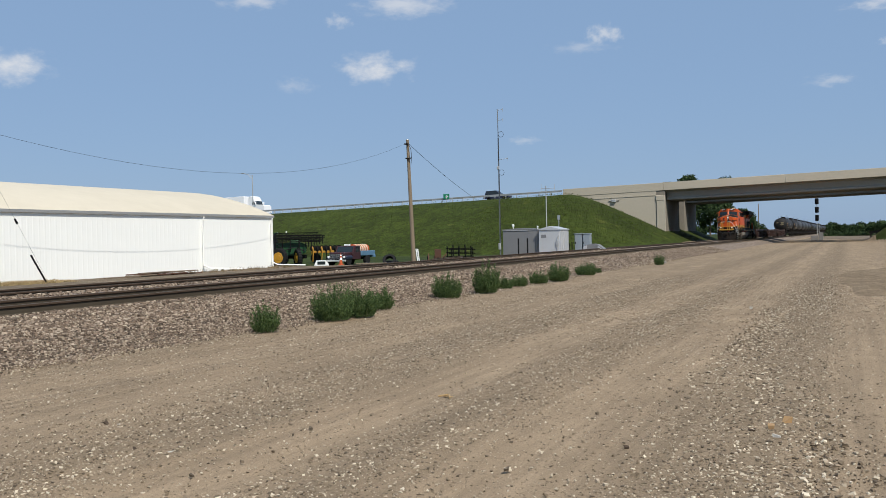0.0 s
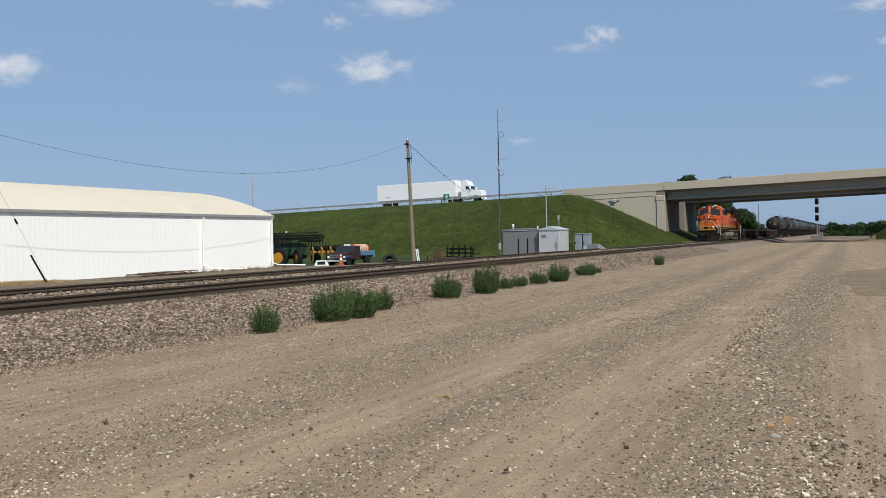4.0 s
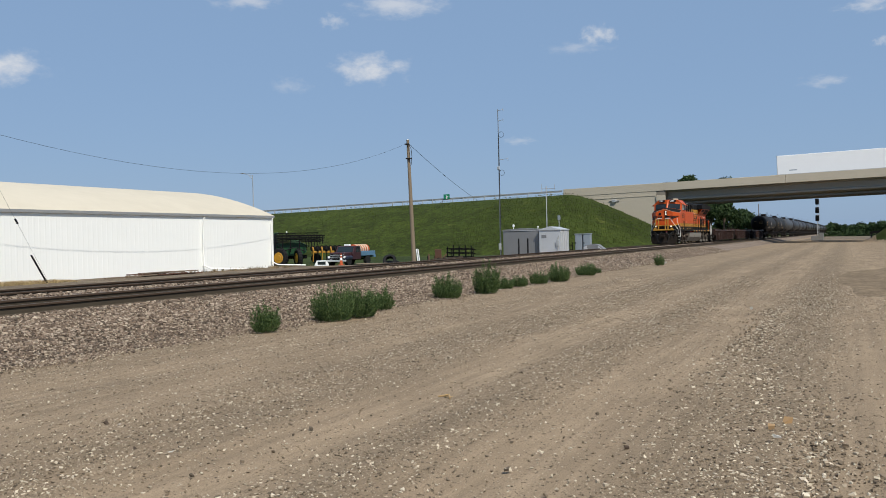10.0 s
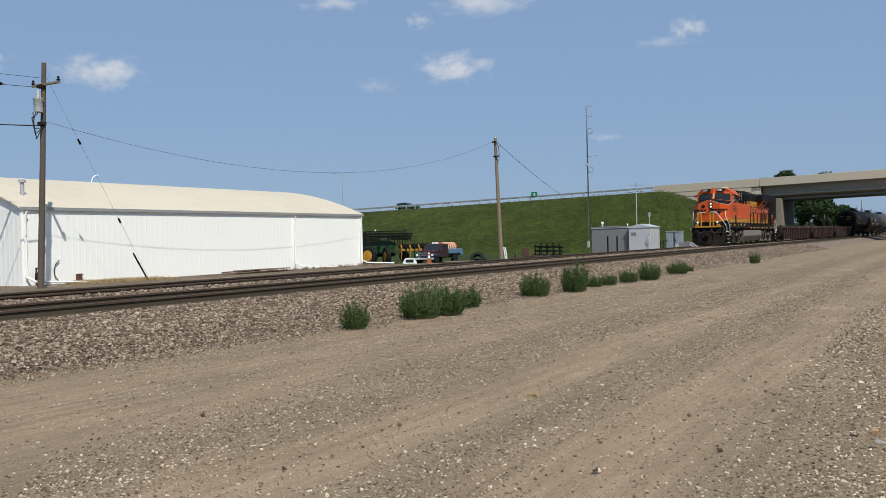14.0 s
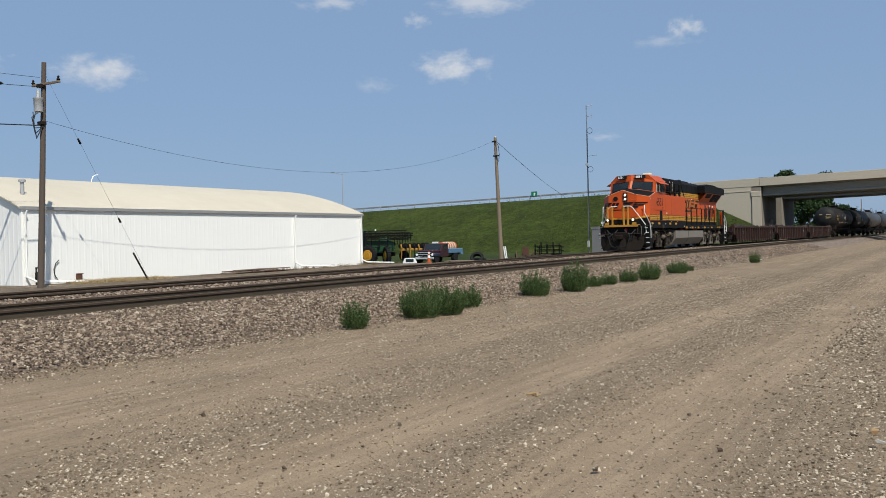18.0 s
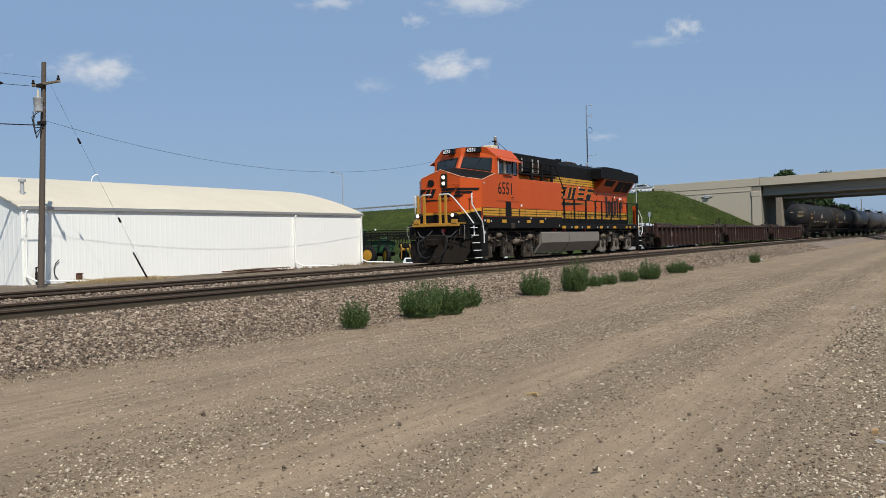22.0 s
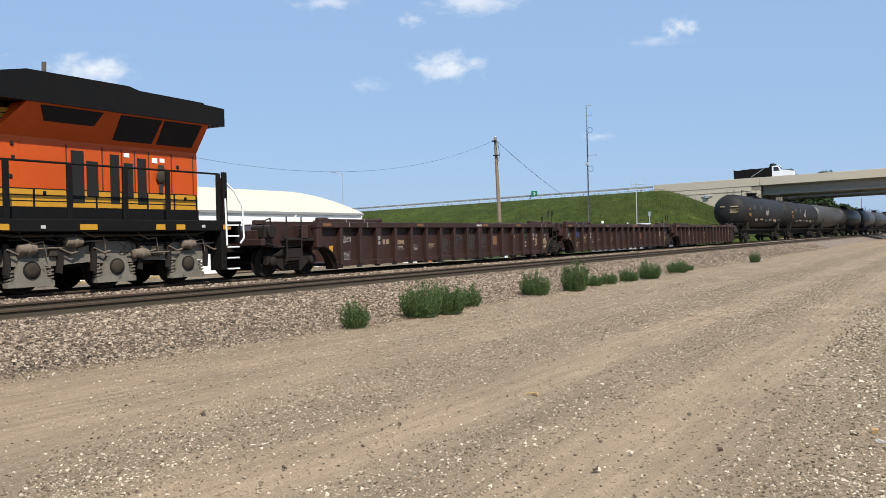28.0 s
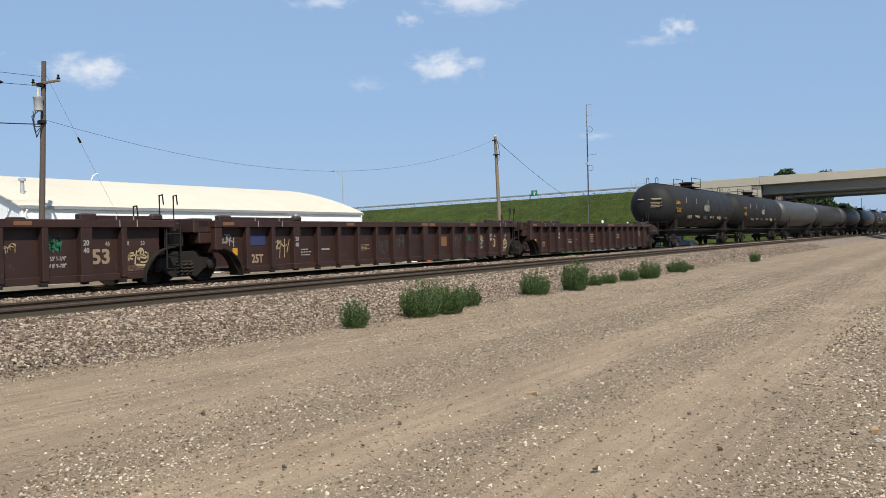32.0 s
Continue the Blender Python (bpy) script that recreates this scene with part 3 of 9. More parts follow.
def wheelset_mesh(r, gauge=0.76, disc=0.14):
    b = Mesh()
    for s in (-1, 1):
        pr = [(s * (gauge - 0.09), r * 0.35), (s * (gauge - 0.085), r + 0.028), (s * (gauge - 0.05), r + 0.028), (s * (gauge - 0.035), r), (s * (gauge + 0.06), r - 0.01), (s * (gauge + 0.065), r - 0.075), (s * (gauge + 0.03), r - 0.09), (s * (gauge + 0.02), r * 0.35), (s * (gauge + 0.07), r * 0.3), (s * (gauge + 0.07), 0.02)]
        b.lathe(pr, "x", n=28)
        for k in range(6):
            a = k * 1.0472
            b.box(s * (gauge + 0.02), s * (gauge + 0.035), -0.02, 0.02, r * 0.4, r * 0.75, turn=Matrix.Rotation(a, 4, "X"))
    b.tube((-gauge, 0, 0), (gauge, 0, 0), 0.085, n=10)
    return b.data("wheelset", DARKSTEEL, 40)


LOCO_WHEEL, CAR_WHEEL = wheelset_mesh(0.533), wheelset_mesh(0.457)


def wheelset(parent, y, r):
    ob = part("wheelset", LOCO_WHEEL if r > 0.5 else CAR_WHEEL, None, parent, "dark steel wheels on an axle", at=pose(0, y, r))
    WHEELS.append((ob, y, r))
    return ob


def coil(b, x, y, z0, z1, r, mat=0):
    n, pts = 4, []
    for i in range(n * 8 + 1):
        a = i * math.pi / 4
        pts.append((x + r * math.cos(a), y + r * math.sin(a), z0 + (z1 - z0) * i / (n * 8)))
    b.pipe(pts, 0.022, 5, mat)


CABGLASS = glass("tinted_cab_glass", (0.016, 0.020, 0.021), 0.06)
RUSTP2 = material("heat_browned_louvre", (0.060, 0.038, 0.024), (0.03, 0.02, 0.014), 0.8, grain=9, spec=0.15)
FRAMEGREY = material("worn_window_frame", (0.16, 0.15, 0.135), (0.09, 0.085, 0.08), 0.6, grain=12)
DULLGOLD = material("dull_gold_paint", (0.46, 0.225, 0.02), (0.28, 0.14, 0.02), 0.6, grain=9)
WHITELABEL = material("faded_label", (0.50, 0.49, 0.46), (0.38, 0.37, 0.35), 0.7)
SPRING = material("pale_dusty_spring_steel", (0.14, 0.115, 0.088), (0.06, 0.05, 0.04), 0.8, 0.0)
TANBRAKE = material("dusty_tan_brake_cylinder", (0.17, 0.132, 0.094), (0.075, 0.058, 0.042), 0.8, grain=9)
WHITEBAR = material("white_handrail_paint", (0.78, 0.78, 0.75), (0.6, 0.6, 0.57), 0.5)
NUMBLACK = material("number_board_black", (0.008, 0.008, 0.008), None, 0.5, bump=0, spec=0.2)
CREAM = material("cream_plastic", (0.66, 0.60, 0.42), None, 0.5)
REDP = material("red_paint", (0.45, 0.03, 0.025), None, 0.5)
GREYSCREEN = material("dark_screen_mesh", (0.016, 0.015, 0.015), (0.028, 0.027, 0.026), 0.8, spec=0.15, grain=60)
DUSTBLACK = material("dusty_black_steel", (0.017, 0.0125, 0.009), (0.004, 0.0035, 0.003), 0.85, spec=0.15, grain=5, stain=1.2, bump=0.2)


PALETRUCK = material("pale_dusty_grey_paint", (0.20, 0.18, 0.145), (0.13, 0.115, 0.092), 0.85, grain=6, stain=1.6, bump=0.25, fine=30, amount=0.9, spots=((0.06, 0.05, 0.04), 1.8, 0.16), spec=0.15)


def loco_truck(loco, y0, step, ylab):
    cast = PALETRUCK if ylab == "rear" else GREYTRUCK
    axles = [y0, y0 + step, y0 + 2 * step]
    fr = part("truck", Mesh().box(-0.7, 0.7, y0 - 0.2, axles[2] + 0.2, 0.55, 0.85, 0.03).box(-1.0, 1.0, axles[1] - 0.35, axles[1] + 0.35, 0.75, 1.2, 0.04), DARKSTEEL, loco, "dusty six-wheel locomotive truck")
    for y in axles:
        wheelset(fr, y, 0.533)
        part("traction_motor", Mesh().prism([(y - 0.5, 0.5), (y - 0.3, 0.85), (y + 0.45, 0.95), (y + 0.85, 0.75), (y + 0.8, 0.3), (y + 0.1, 0.2)], "x", -0.62, 0.62), DARKSTEEL, fr)
    for s in (-1, 1):
        x0, x1 = s * 1.02, s * 1.16
        b = Mesh()
        # long arched side frame with three pedestals
        out = [(y0 - 0.55, 0.62), (y0 - 0.55, 0.98), (y0 + 0.3, 1.08), (axles[1] - 0.9, 0.98), (axles[1] - 0.4, 1.12), (axles[1] + 0.4, 1.12), (axles[1] + 0.9, 0.98), (axles[2] - 0.3, 1.08), (axles[2] + 0.55, 0.98), (axles[2] + 0.55, 0.62), (axles[2] + 0.5, 0.6), (axles[1] + 0.62, 0.66), (axles[1] + 0.5, 0.62), (axles[1] - 0.5, 0.62), (axles[1] - 0.62, 0.66), (y0 + 0.5, 0.6)]
        b.prism(out, "x", x0, x1)
        part("side_frame", b, cast, fr, "dusty grey cast side frame")
        for y in axles:
            b = Mesh().prism([(y - 0.52, 0.17), (y - 0.52, 0.28), (y - 0.36, 0.34), (y - 0.26, 0.78), (y + 0.26, 0.78), (y + 0.36, 0.34), (y + 0.52, 0.28), (y + 0.52, 0.17)], "x", s * 1.05, s * 1.22)
            part("axle_box", b, cast, fr)
            part("bearing_cap", Mesh().lathe([(s * 1.2, 0.16), (s * 1.26, 0.16), (s * 1.28, 0.13), (s * 1.30, 0.05)], "x", (0, y, 0.53), 14), GREYTRUCK, fr)
            part("bearing_ring", Mesh().lathe([(s * 1.2, 0.19), (s * 1.245, 0.19), (s * 1.245, 0.165)], "x", (0, y, 0.53), 16), DARKSTEEL, fr)
            for dy in (-0.44, 0.44):
                c = Mesh()
                coil(c, s * 1.13, y + dy, 0.27, 0.58, 0.085)
                part("spring", c, SPRING, fr, "pale dusty coil spring")
        for k, (yy, zz) in enumerate(((y0 - 0.12, 0.98), (y0 + 0.95, 1.12), (axles[1] + 0.62, 0.82), (axles[2] - 0.02, 1.02))):
            b = Mesh().lathe([(yy - 0.22, 0.05), (yy - 0.20, 0.105), (yy - 0.02, 0.115), (yy, 0.135), (yy + 0.04, 0.135), (yy + 0.06, 0.115), (yy + 0.18, 0.105), (yy + 0.20, 0.05)], "y", (s * 1.27, 0, zz), 14)
            b.tube((s * 1.27, yy + 0.2, zz), (s * 1.25, yy + 0.85, zz + 0.02), 0.022, n=6)
            part("brake_cylinder", b, TANBRAKE, fr, "dusty tan brake cylinder")
        b = Mesh().pipe([(s * 1.22, y0 - 0.5, 1.18), (s * 1.22, y0 + 0.5, 1.18), (s * 1.22, y0 + 0.7, 1.10), (s * 1.22, axles[1] + 0.2, 1.18), (s * 1.22, axles[1] + 0.5, 1.05), (s * 1.22, axles[2] - 0.5, 1.06), (s * 1.22, axles[2] - 0.3, 1.2), (s * 1.22, axles[2] + 0.5, 1.2), (s * 1.22, axles[2] + 0.55, 0.95)], 0.02)
        b.pipe([(s * 1.24, axles[1] + 0.1, 0.86), (s * 1.24, axles[2] + 0.1, 0.88)], 0.016)
        part("brake_pipe", b, DARKSTEEL, fr)
        for k in range(7):
            yy = y0 - 0.3 + k * 0.72
            zz = 1.10 + 0.06 * (k % 3)
            part("brake_pipe", Mesh().pipe([(s * 1.30, yy, 1.34), (s * 1.33, yy + 0.05, zz + 0.1), (s * 1.33, yy + 0.28, zz - 0.08 * (k % 2)), (s * 1.31, yy + 0.52, zz + 0.03), (s * 1.27, yy + 0.62, 0.82 + 0.09 * (k % 2))], 0.013, 5), (TANBRAKE, DARKSTEEL)[k % 2], fr)
        for yy in (y0 - 0.55, y0 + 0.62, axles[1] - 0.62, axles[1] + 0.62, axles[2] - 0.62, axles[2] + 0.55):
            part("brake_hanger", Mesh().prism([(yy - 0.05, 0.45), (yy + 0.06, 0.42), (yy + 0.10, 0.75), (yy + 0.04, 1.1), (yy - 0.06, 1.08), (yy - 0.02, 0.75)], "x", s * 1.17, s * 1.25), DARKSTEEL, fr, "dark brake hanger")
            part("brake_rod", Mesh().pipe([(s * 1.27, yy, 0.98), (s * 1.28, yy + 0.25, 0.86), (s * 1.27, yy + 0.42, 0.90)], 0.022, 6), TANBRAKE, fr)
        for yy in (y0 + 0.2, axles[1] + 0.25, axles[2] - 0.35):
            part("air_hose", Mesh().pipe([(s * 1.2, yy, 1.36), (s * 1.28, yy + 0.12, 1.20), (s * 1.3, yy + 0.35, 1.14), (s * 1.28, yy + 0.55, 1.24), (s * 1.2, yy + 0.6, 1.38)], 0.022, 6), RUBBER, fr, "black drooping air hose")
        part("bracket", Mesh().box(s * 1.2, s * 1.26, axles[1] + 0.95, axles[1] + 1.3, 0.75, 1.0, 0.03), GREYTRUCK, fr)
        part("bracket", Mesh().box(s * 1.18, s * 1.24, y0 + 0.4, y0 + 0.75, 0.8, 1.05, 0.03), GREYTRUCK, fr)
    return fr


def stripes(parent, x, y0, y1, z0, z1, lines, doors, label=""):
    """A yellow band with thin dark lines, broken at the door edges."""
    edges = [y0] + [d for d in doors if y0 < d < y1] + [y1]
    for a, c in zip(edges, edges[1:]):
        part("yellow_band", Mesh().box(x - 0.01, x + 0.008, a + 0.025, c - 0.025, z0, z1, 0.004), YELLOWP, parent, label)
    b = Mesh()
    for k in range(1, lines + 1):
        z = z0 + (z1 - z0) * k / (lines + 1)
        b.box(x, x + 0.012, y0, y1, z - 0.011, z + 0.011)
    for d in edges:
        b.box(x - 0.008, x + 0.006, d - 0.024, d + 0.024, z0, z1)
    for z in (z0 - 0.012, z1 + 0.012):
        b.box(x - 0.006, x + 0.006, y0, y1, z - 0.012, z + 0.012)
    part("pinstripe", b, NUMBLACK, parent)


material_seam = material("dark_red_seam", (0.10, 0.020, 0.008), None, 0.7, bump=0)


def build_loco():
    t = thing("locomotive", "orange, yellow and black diesel locomotive rolling on the far track", "locomotive", pose(FAR_TRACK, LOCO_Y, RAIL_Z))
    # frame
    b = Mesh().box(-1.506, 1.506, 1.64, 10.05, 1.40, 1.90, 0.02).box(-1.5, 1.5, 10.06, 21.2, 1.34, 1.62, 0.02).box(-0.9, 0.9, 0.9, 21.7, 1.0, 1.42, 0.03)
    frame_ = part("frame", b, BLACKP, t, "black underframe and side sill")
    for i, y in enumerate((2.0, 3.4, 5.9, 7.3, 10.0, 11.5, 13.1, 14.9, 16.9, 18.9, 19.5, 21.0)):
        w = 0.42 if 3 < y < 18 else 0.26
        z = 1.70 if y < 9 else 1.44
        part("reflector", Mesh().box(1.5, 1.516, y, y + w, z - 0.06, z + 0.07), YELLOWP, frame_, "yellow reflective patch")
    for y, z in ((2.35, 1.70), (1.78, 1.72), (5.0, 1.68), (6.3, 1.84), (7.9, 1.84), (9.6, 1.52), (11.1, 1.44), (12.4, 1.44), (14.5, 1.44), (16.0, 1.44), (20.3, 1.46)):
        part("sticker", Mesh().box(1.5, 1.515, y, y + 0.10, z - 0.03, z + 0.04), WHITELABEL, frame_, "small white label")
    b = Mesh().box(1.42, 1.56, 4.25, 4.6, 1.38, 1.62, 0.02)
    part("jacking_pad", b, GREYTRUCK, frame_)
    # cab and nose in one shell

    def mir(v):
        return (-v[0], v[1], v[2])
    A0, A1, A2 = (0.92, 0.95, 1.60), (1.5, 1.75, 1.60), (1.5, 5.15, 1.60)
    B0, B1, B2 = (0.92, 1.03, 3.52), (1.5, 1.80, 3.40), (1.5, 2.93, 3.72)
    Bc, C0 = (0.0, 1.03, 3.84), (0.0, 2.42, 3.98)
    D0, D1 = (0.0, 2.70, 4.52), (1.44, 3.0, 4.44)
    S1, S2 = (1.5, 3.0, 4.46), (1.5, 5.15, 4.46)
    E0, E1, E2, E3 = (0.0, 2.80, 4.90), (1.05, 2.92, 4.86), (1.15, 5.15, 4.84), (0.0, 5.15, 4.90)
    b = Mesh()
    for m in (lambda v: v, mir):
        b.add([m(v) for v in (A0, A1, B1, B0)], [(0, 1, 2, 3)])
        b.add([m(v) for v in (A1, A2, S2, S1, B2, B1)], [(0, 1, 2, 3, 4, 5)])
        b.add([m(v) for v in (C0, B2, S1, D1, D0)], [(0, 1, 2, 3, 4)])
        b.add([m(v) for v in (D0, D1, S1, E1, E0)], [(0, 1, 2, 3, 4)])
        b.add([m(v) for v in (S1, S2, E2, E1)], [(0, 1, 2, 3)])
        b.add([m(v) for v in (E0, E1, E2, E3)], [(0, 1, 2, 3)])
    b.add([A0, mir(A0), mir(B0), Bc, B0], [(0, 1, 2, 3, 4)])
    b.add([A2, S2, E2, E3, mir(E2), mir(S2), mir(A2)], [(0, 1, 2, 3, 4, 5, 6)])
    b.add([A0, A1, A2, mir(A2), mir(A1), mir(A0)], [(0, 1, 2, 3, 4, 5)])
    cabm = b.data("cab", ORANGE, 12)
    bm = bmesh.new()
    bm.from_mesh(cabm)
    bmesh.ops.remove_doubles(bm, verts=bm.verts, dist=0.001)
    bmesh.ops.recalc_face_normals(bm, faces=bm.faces)
    for face in bm.faces:
        face.smooth = False
    bm.to_mesh(cabm)
    bm.free()
    cab = part("cab", cabm, None, t, "orange crew cab with a wedge nose")
    # black nose top
    b = Mesh()
    up = Vector((0, 0, 0.012))
    for m in (lambda v: v, mir):
        q = [Vector(m(v)) + up for v in (Bc, B0, B1, B2, C0)]
        q2 = [v - Vector((0, 0, 0.03)) for v in q]
        b.add(q + q2, [(0, 1, 2, 4), (2, 3, 4), (5, 6, 7, 9), (7, 8, 9), (0, 1, 6, 5), (1, 2, 7, 6), (2, 3, 8, 7)])
    part("nose_top", b, BLACKP, cab, "black anti-glare nose top", smooth=None)
    b = Mesh()
    for m in (lambda v: v, mir):
        b.pipe([m(v) for v in (Bc, B0, B1, B2)], 0.016, 6)
    part("nose_edge", b, material("pale_orange_edge", (0.85, 0.42, 0.25), None, 0.5), cab)
    # windscreens

    def pane(corners, inset, lift, mat, name, label, parent, m=lambda v: v, round_=0.0):
        c = [Vector(m(v)) for v in corners]
        mid = sum(c, Vector()) / len(c)
        n = (c[1] - c[0]).cross(c[-1] - c[0]).normalized()
        if n.y > 0 and abs(n.y) > 0.3:
            n = -n
        q = [v + (mid - v).normalized() * inset + n * lift for v in c]
        q2 = [v - n * (lift + 0.02) for v in q]
        k = len(q)
        bb = Mesh().add(q + q2, [tuple(range(k)), tuple(range(k, 2 * k))] + [(i, (i + 1) % k, k + (i + 1) % k, k + i) for i in range(k)])
        return part(name, bb, mat, parent, label, smooth=None)
    ws = [(0.12, 2.49, 3.99), (1.34, 2.88, 3.80), (1.34, 2.985, 4.38), (0.12, 2.72, 4.46)]
    for m in (lambda v: v, mir):
        f = pane(ws, 0.0, 0.012, RUBBER, "windscreen_frame", "black rubber windscreen frame", cab, m)
        pane(ws, 0.07, 0.020, CABGLASS, "windscreen", "grey-tinted windscreen glass", cab, m)
        for s in (0.4, 0.9):
            b = Mesh()
            p0 = Vector(m((s, 2.74 + s * 0.16, 4.40)))
            b.pipe([p0 + Vector((0, -0.05, 0)), p0 + Vector((-0.12 if m(A0)[0] > 0 else 0.12, -0.16, -0.26))], 0.011)
            part("wiper", b, NUMBLACK, cab)
        # number board
        nb = Mesh().box(-0.36, 0.36, -0.05, 0.06, -0.12, 0.12, 0.015)
        s = 1 if m(A0)[0] > 0 else -1
        at = pose(s * 0.60, 2.66, 4.74, -8, 0, s * 10) @ Matrix.Scale(0.94, 4)
        board = part("number_board", nb, NUMBLACK, cab, "black number board with white road number", at=at)
        writing("road_number", "6551", 0.21, WHITEP, board, Matrix(((1, 0, 0, -0.30), (0, 0, -1, -0.054), (0, 1, 0, -0.075), (0, 0, 0, 1))), squeeze=1.05, weight=0.004)
    # cab side
    for s in (1, -1):
        x = s * 1.5
        # flat dark panel in place of a shaded recess under the awning
        part("window_recess", Mesh().box(x - 0.03, x + s * 0.006, 3.12, 4.97, 3.70, 4.33, 0.004), RUBBER, cab)
        for y0, y1 in ((3.16, 3.58), (3.66, 4.02), (4.06, 4.42), (4.56, 4.92)):
            w = part("side_window", Mesh().box(x, x + s * 0.016, y0, y1, 3.76, 4.28, 0.004), GLASSD, cab, "dark sliding cab window")
            bb = Mesh()
            for ya, yb, za, zb in ((y0 - 0.02, y0, 3.74, 4.30), (y1, y1 + 0.02, 3.74, 4.30), (y0, y1, 3.735, 3.76), (y0, y1, 4.28, 4.305)):
                bb.box(x + s * 0.004, x + s * 0.03, ya, yb, za, zb)
            part("window_frame", bb, FRAMEGREY, w)
        part("sun_blind", Mesh().box(x + s * 0.017, x + s * 0.05, 3.60, 3.80, 3.78, 4.26, 0.008), CREAM, cab)
        part("window_edge", Mesh().box(x + s * 0.004, x + s * 0.05, 3.10, 3.15, 3.70, 4.34, 0.008), WHITELABEL, cab, "pale edge strip of a cab window")
        b = Mesh().prism([(x, 4.40), (x + s * 0.32, 4.24), (x + s * 0.32, 4.265), (x, 4.43)], "y", 3.06, 4.95)
        part("awning", b, ORANGE, cab, "orange window awning")
        part("armrest", Mesh().box(x, x + s * 0.07, 3.6, 4.5, 3.67, 3.70, 0.01), ORANGE, cab)
        vent = part("side_vent", Mesh().box(x, x + s * 0.022, 4.32, 4.60, 2.67, 2.79, 0.004), ORANGE, cab)
        part("vent_slot", Mesh().box(x + s * 0.02, x + s * 0.026, 4.35, 4.57, 2.71, 2.75), NUMBLACK, vent)
        part("side_moulding", Mesh().box(x, x + s * 0.018, 2.98, 5.12, 2.56, 2.585, 0.004), material("dark_orange_seam", (0.36, 0.06, 0.012), None, 0.6, bump=0), cab)
    writing("road_number", "6551", 0.74, NUMBLACK, cab, on_side(3.08, 1.501, 2.86), "black road number", squeeze=1.02, weight=0.004)
    part("cab_sign", Mesh().box(1.5, 1.507, 1.95, 2.03, 3.24, 3.32), WHITELABEL, cab)
    part("roof_unit", Mesh().box(0.35, 0.85, 3.92, 4.45, 4.78, 5.04, 0.04), CREAM, cab, "cream air conditioner on the roof")
    part("roof_grab", Mesh().pipe([(-0.9, 2.9, 4.70), (-0.9, 2.9, 4.82), (-0.55, 2.86, 4.84), (-0.55, 2.86, 4.74)], 0.012), NUMBLACK, cab)
    # nose details
    hl = part("headlight_panel", Mesh().box(0.05, 0.33, 0.93, 1.04, 3.10, 3.67, 0.03), DARKSTEEL, cab, "recessed twin headlight panel")
    for z in (3.26, 3.51):
        part("headlight", Mesh().lathe([(0.885, 0.02), (0.895, 0.07), (0.96, 0.085)], "y", (0.19, 0, z), 16), LAMP, hl, "lit round headlight")
    part("nose_window", Mesh().lathe([(0.955, 0.02), (0.96, 0.14), (1.03, 0.15)], "y", (-0.45, 0, 3.30), 16), NUMBLACK, cab)
    b = Mesh().box(-0.65, 0.02, 0.968, 1.01, 1.95, 3.1, 0.015)
    part("nose_door", b, ORANGE, cab)
    # slanted black shapes across the nose, with a wedge under them

    def face_quad(mesh, pts, lift):
        """pts: (share across the nose -1..1, z)."""
        q = []
        for u, z in pts:
            x = u * 1.5
            y = 0.935 if abs(x) <= 0.92 else 0.935 + (abs(x) - 0.92) / 0.58 * 0.79
            q.append(Vector((x, y + (z - 1.6) * 0.032 - lift, z)))
        q2 = [v + Vector((0, 0.02, 0)) for v in q]
        k = len(q)
        mesh.add(q + q2, [tuple(range(k)), tuple(range(k, 2 * k))] + [(i, (i + 1) % k, k + (i + 1) % k, k + i) for i in range(k)])
    def leaning(mesh, u0, u1, z0, z1, lift=0.016, tip=0.30):
        """A leaning bar, cut where the nose folds."""
        cuts = [u0] + [c for c in (-0.6133, 0.6133) if u0 < c < u1] + [u1]
        for a, c in zip(cuts, cuts[1:]):
            la = tip * (z1 - z0) if a == u0 else 0.0
            lc = tip * (z1 - z0) if c == u1 else 0.0
            face_quad(mesh, [(a, z0), (c, z0), (c + lc, z1), (a + la, z1)], lift)
    for u0, u1, kind in ((-0.97, -0.58, 0), (-0.52, -0.10, 1), (-0.03, 0.36, 2), (0.42, 0.84, 3)):
        b = Mesh()
        wide = u1 - u0
        if kind == 1:
            leaning(b, u0, u0 + 0.12, 2.70, 3.05, tip=0.34)
            leaning(b, u0 + 0.16, u0 + 0.28, 2.70, 3.05, tip=0.34)
        else:
            leaning(b, u0 + 0.08, u1 + 0.10, 2.965, 3.06)
            leaning(b, u0 + 0.04, u0 + wide * 0.95, 2.835, 2.92)
            leaning(b, u0, u0 + wide * (0.86 if kind < 3 else 0.55), 2.70, 2.79)
            if kind in (0, 1):
                leaning(b, u0 + 0.01, u0 + 0.11, 2.72, 3.04, 0.017, 0.28)
            if kind == 0:
                leaning(b, u1 - 0.10, u1 - 0.02, 2.76, 3.0, 0.017, 0.28)
        part("nose_emblem", b, NUMBLACK, cab, "slanted black shape on the nose", smooth=None)
    b = Mesh()
    face_quad(b, [(-0.92, 2.60), (-0.92, 2.50), (-0.48, 2.55), (-0.48, 2.61)], 0.016)
    face_quad(b, [(-0.48, 2.61), (-0.48, 2.55), (0.40, 2.62)], 0.016)
    part("nose_wedge", b, NUMBLACK, cab, "thin black wedge", smooth=None)
    g2 = Mesh()
    for pts in (((-0.99, 2.12), (-0.6133, 1.98), (-0.6133, 2.08), (-0.99, 2.25)), ((-0.6133, 1.98), (0.6133, 1.98), (0.6133, 2.08), (-0.6133, 2.08)), ((0.6133, 1.98), (0.99, 2.12), (0.99, 2.25), (0.6133, 2.08))):
        face_quad(g2, pts, 0.012)
    part("nose_band", g2, YELLOWP, cab, "yellow band round the nose", smooth=None)
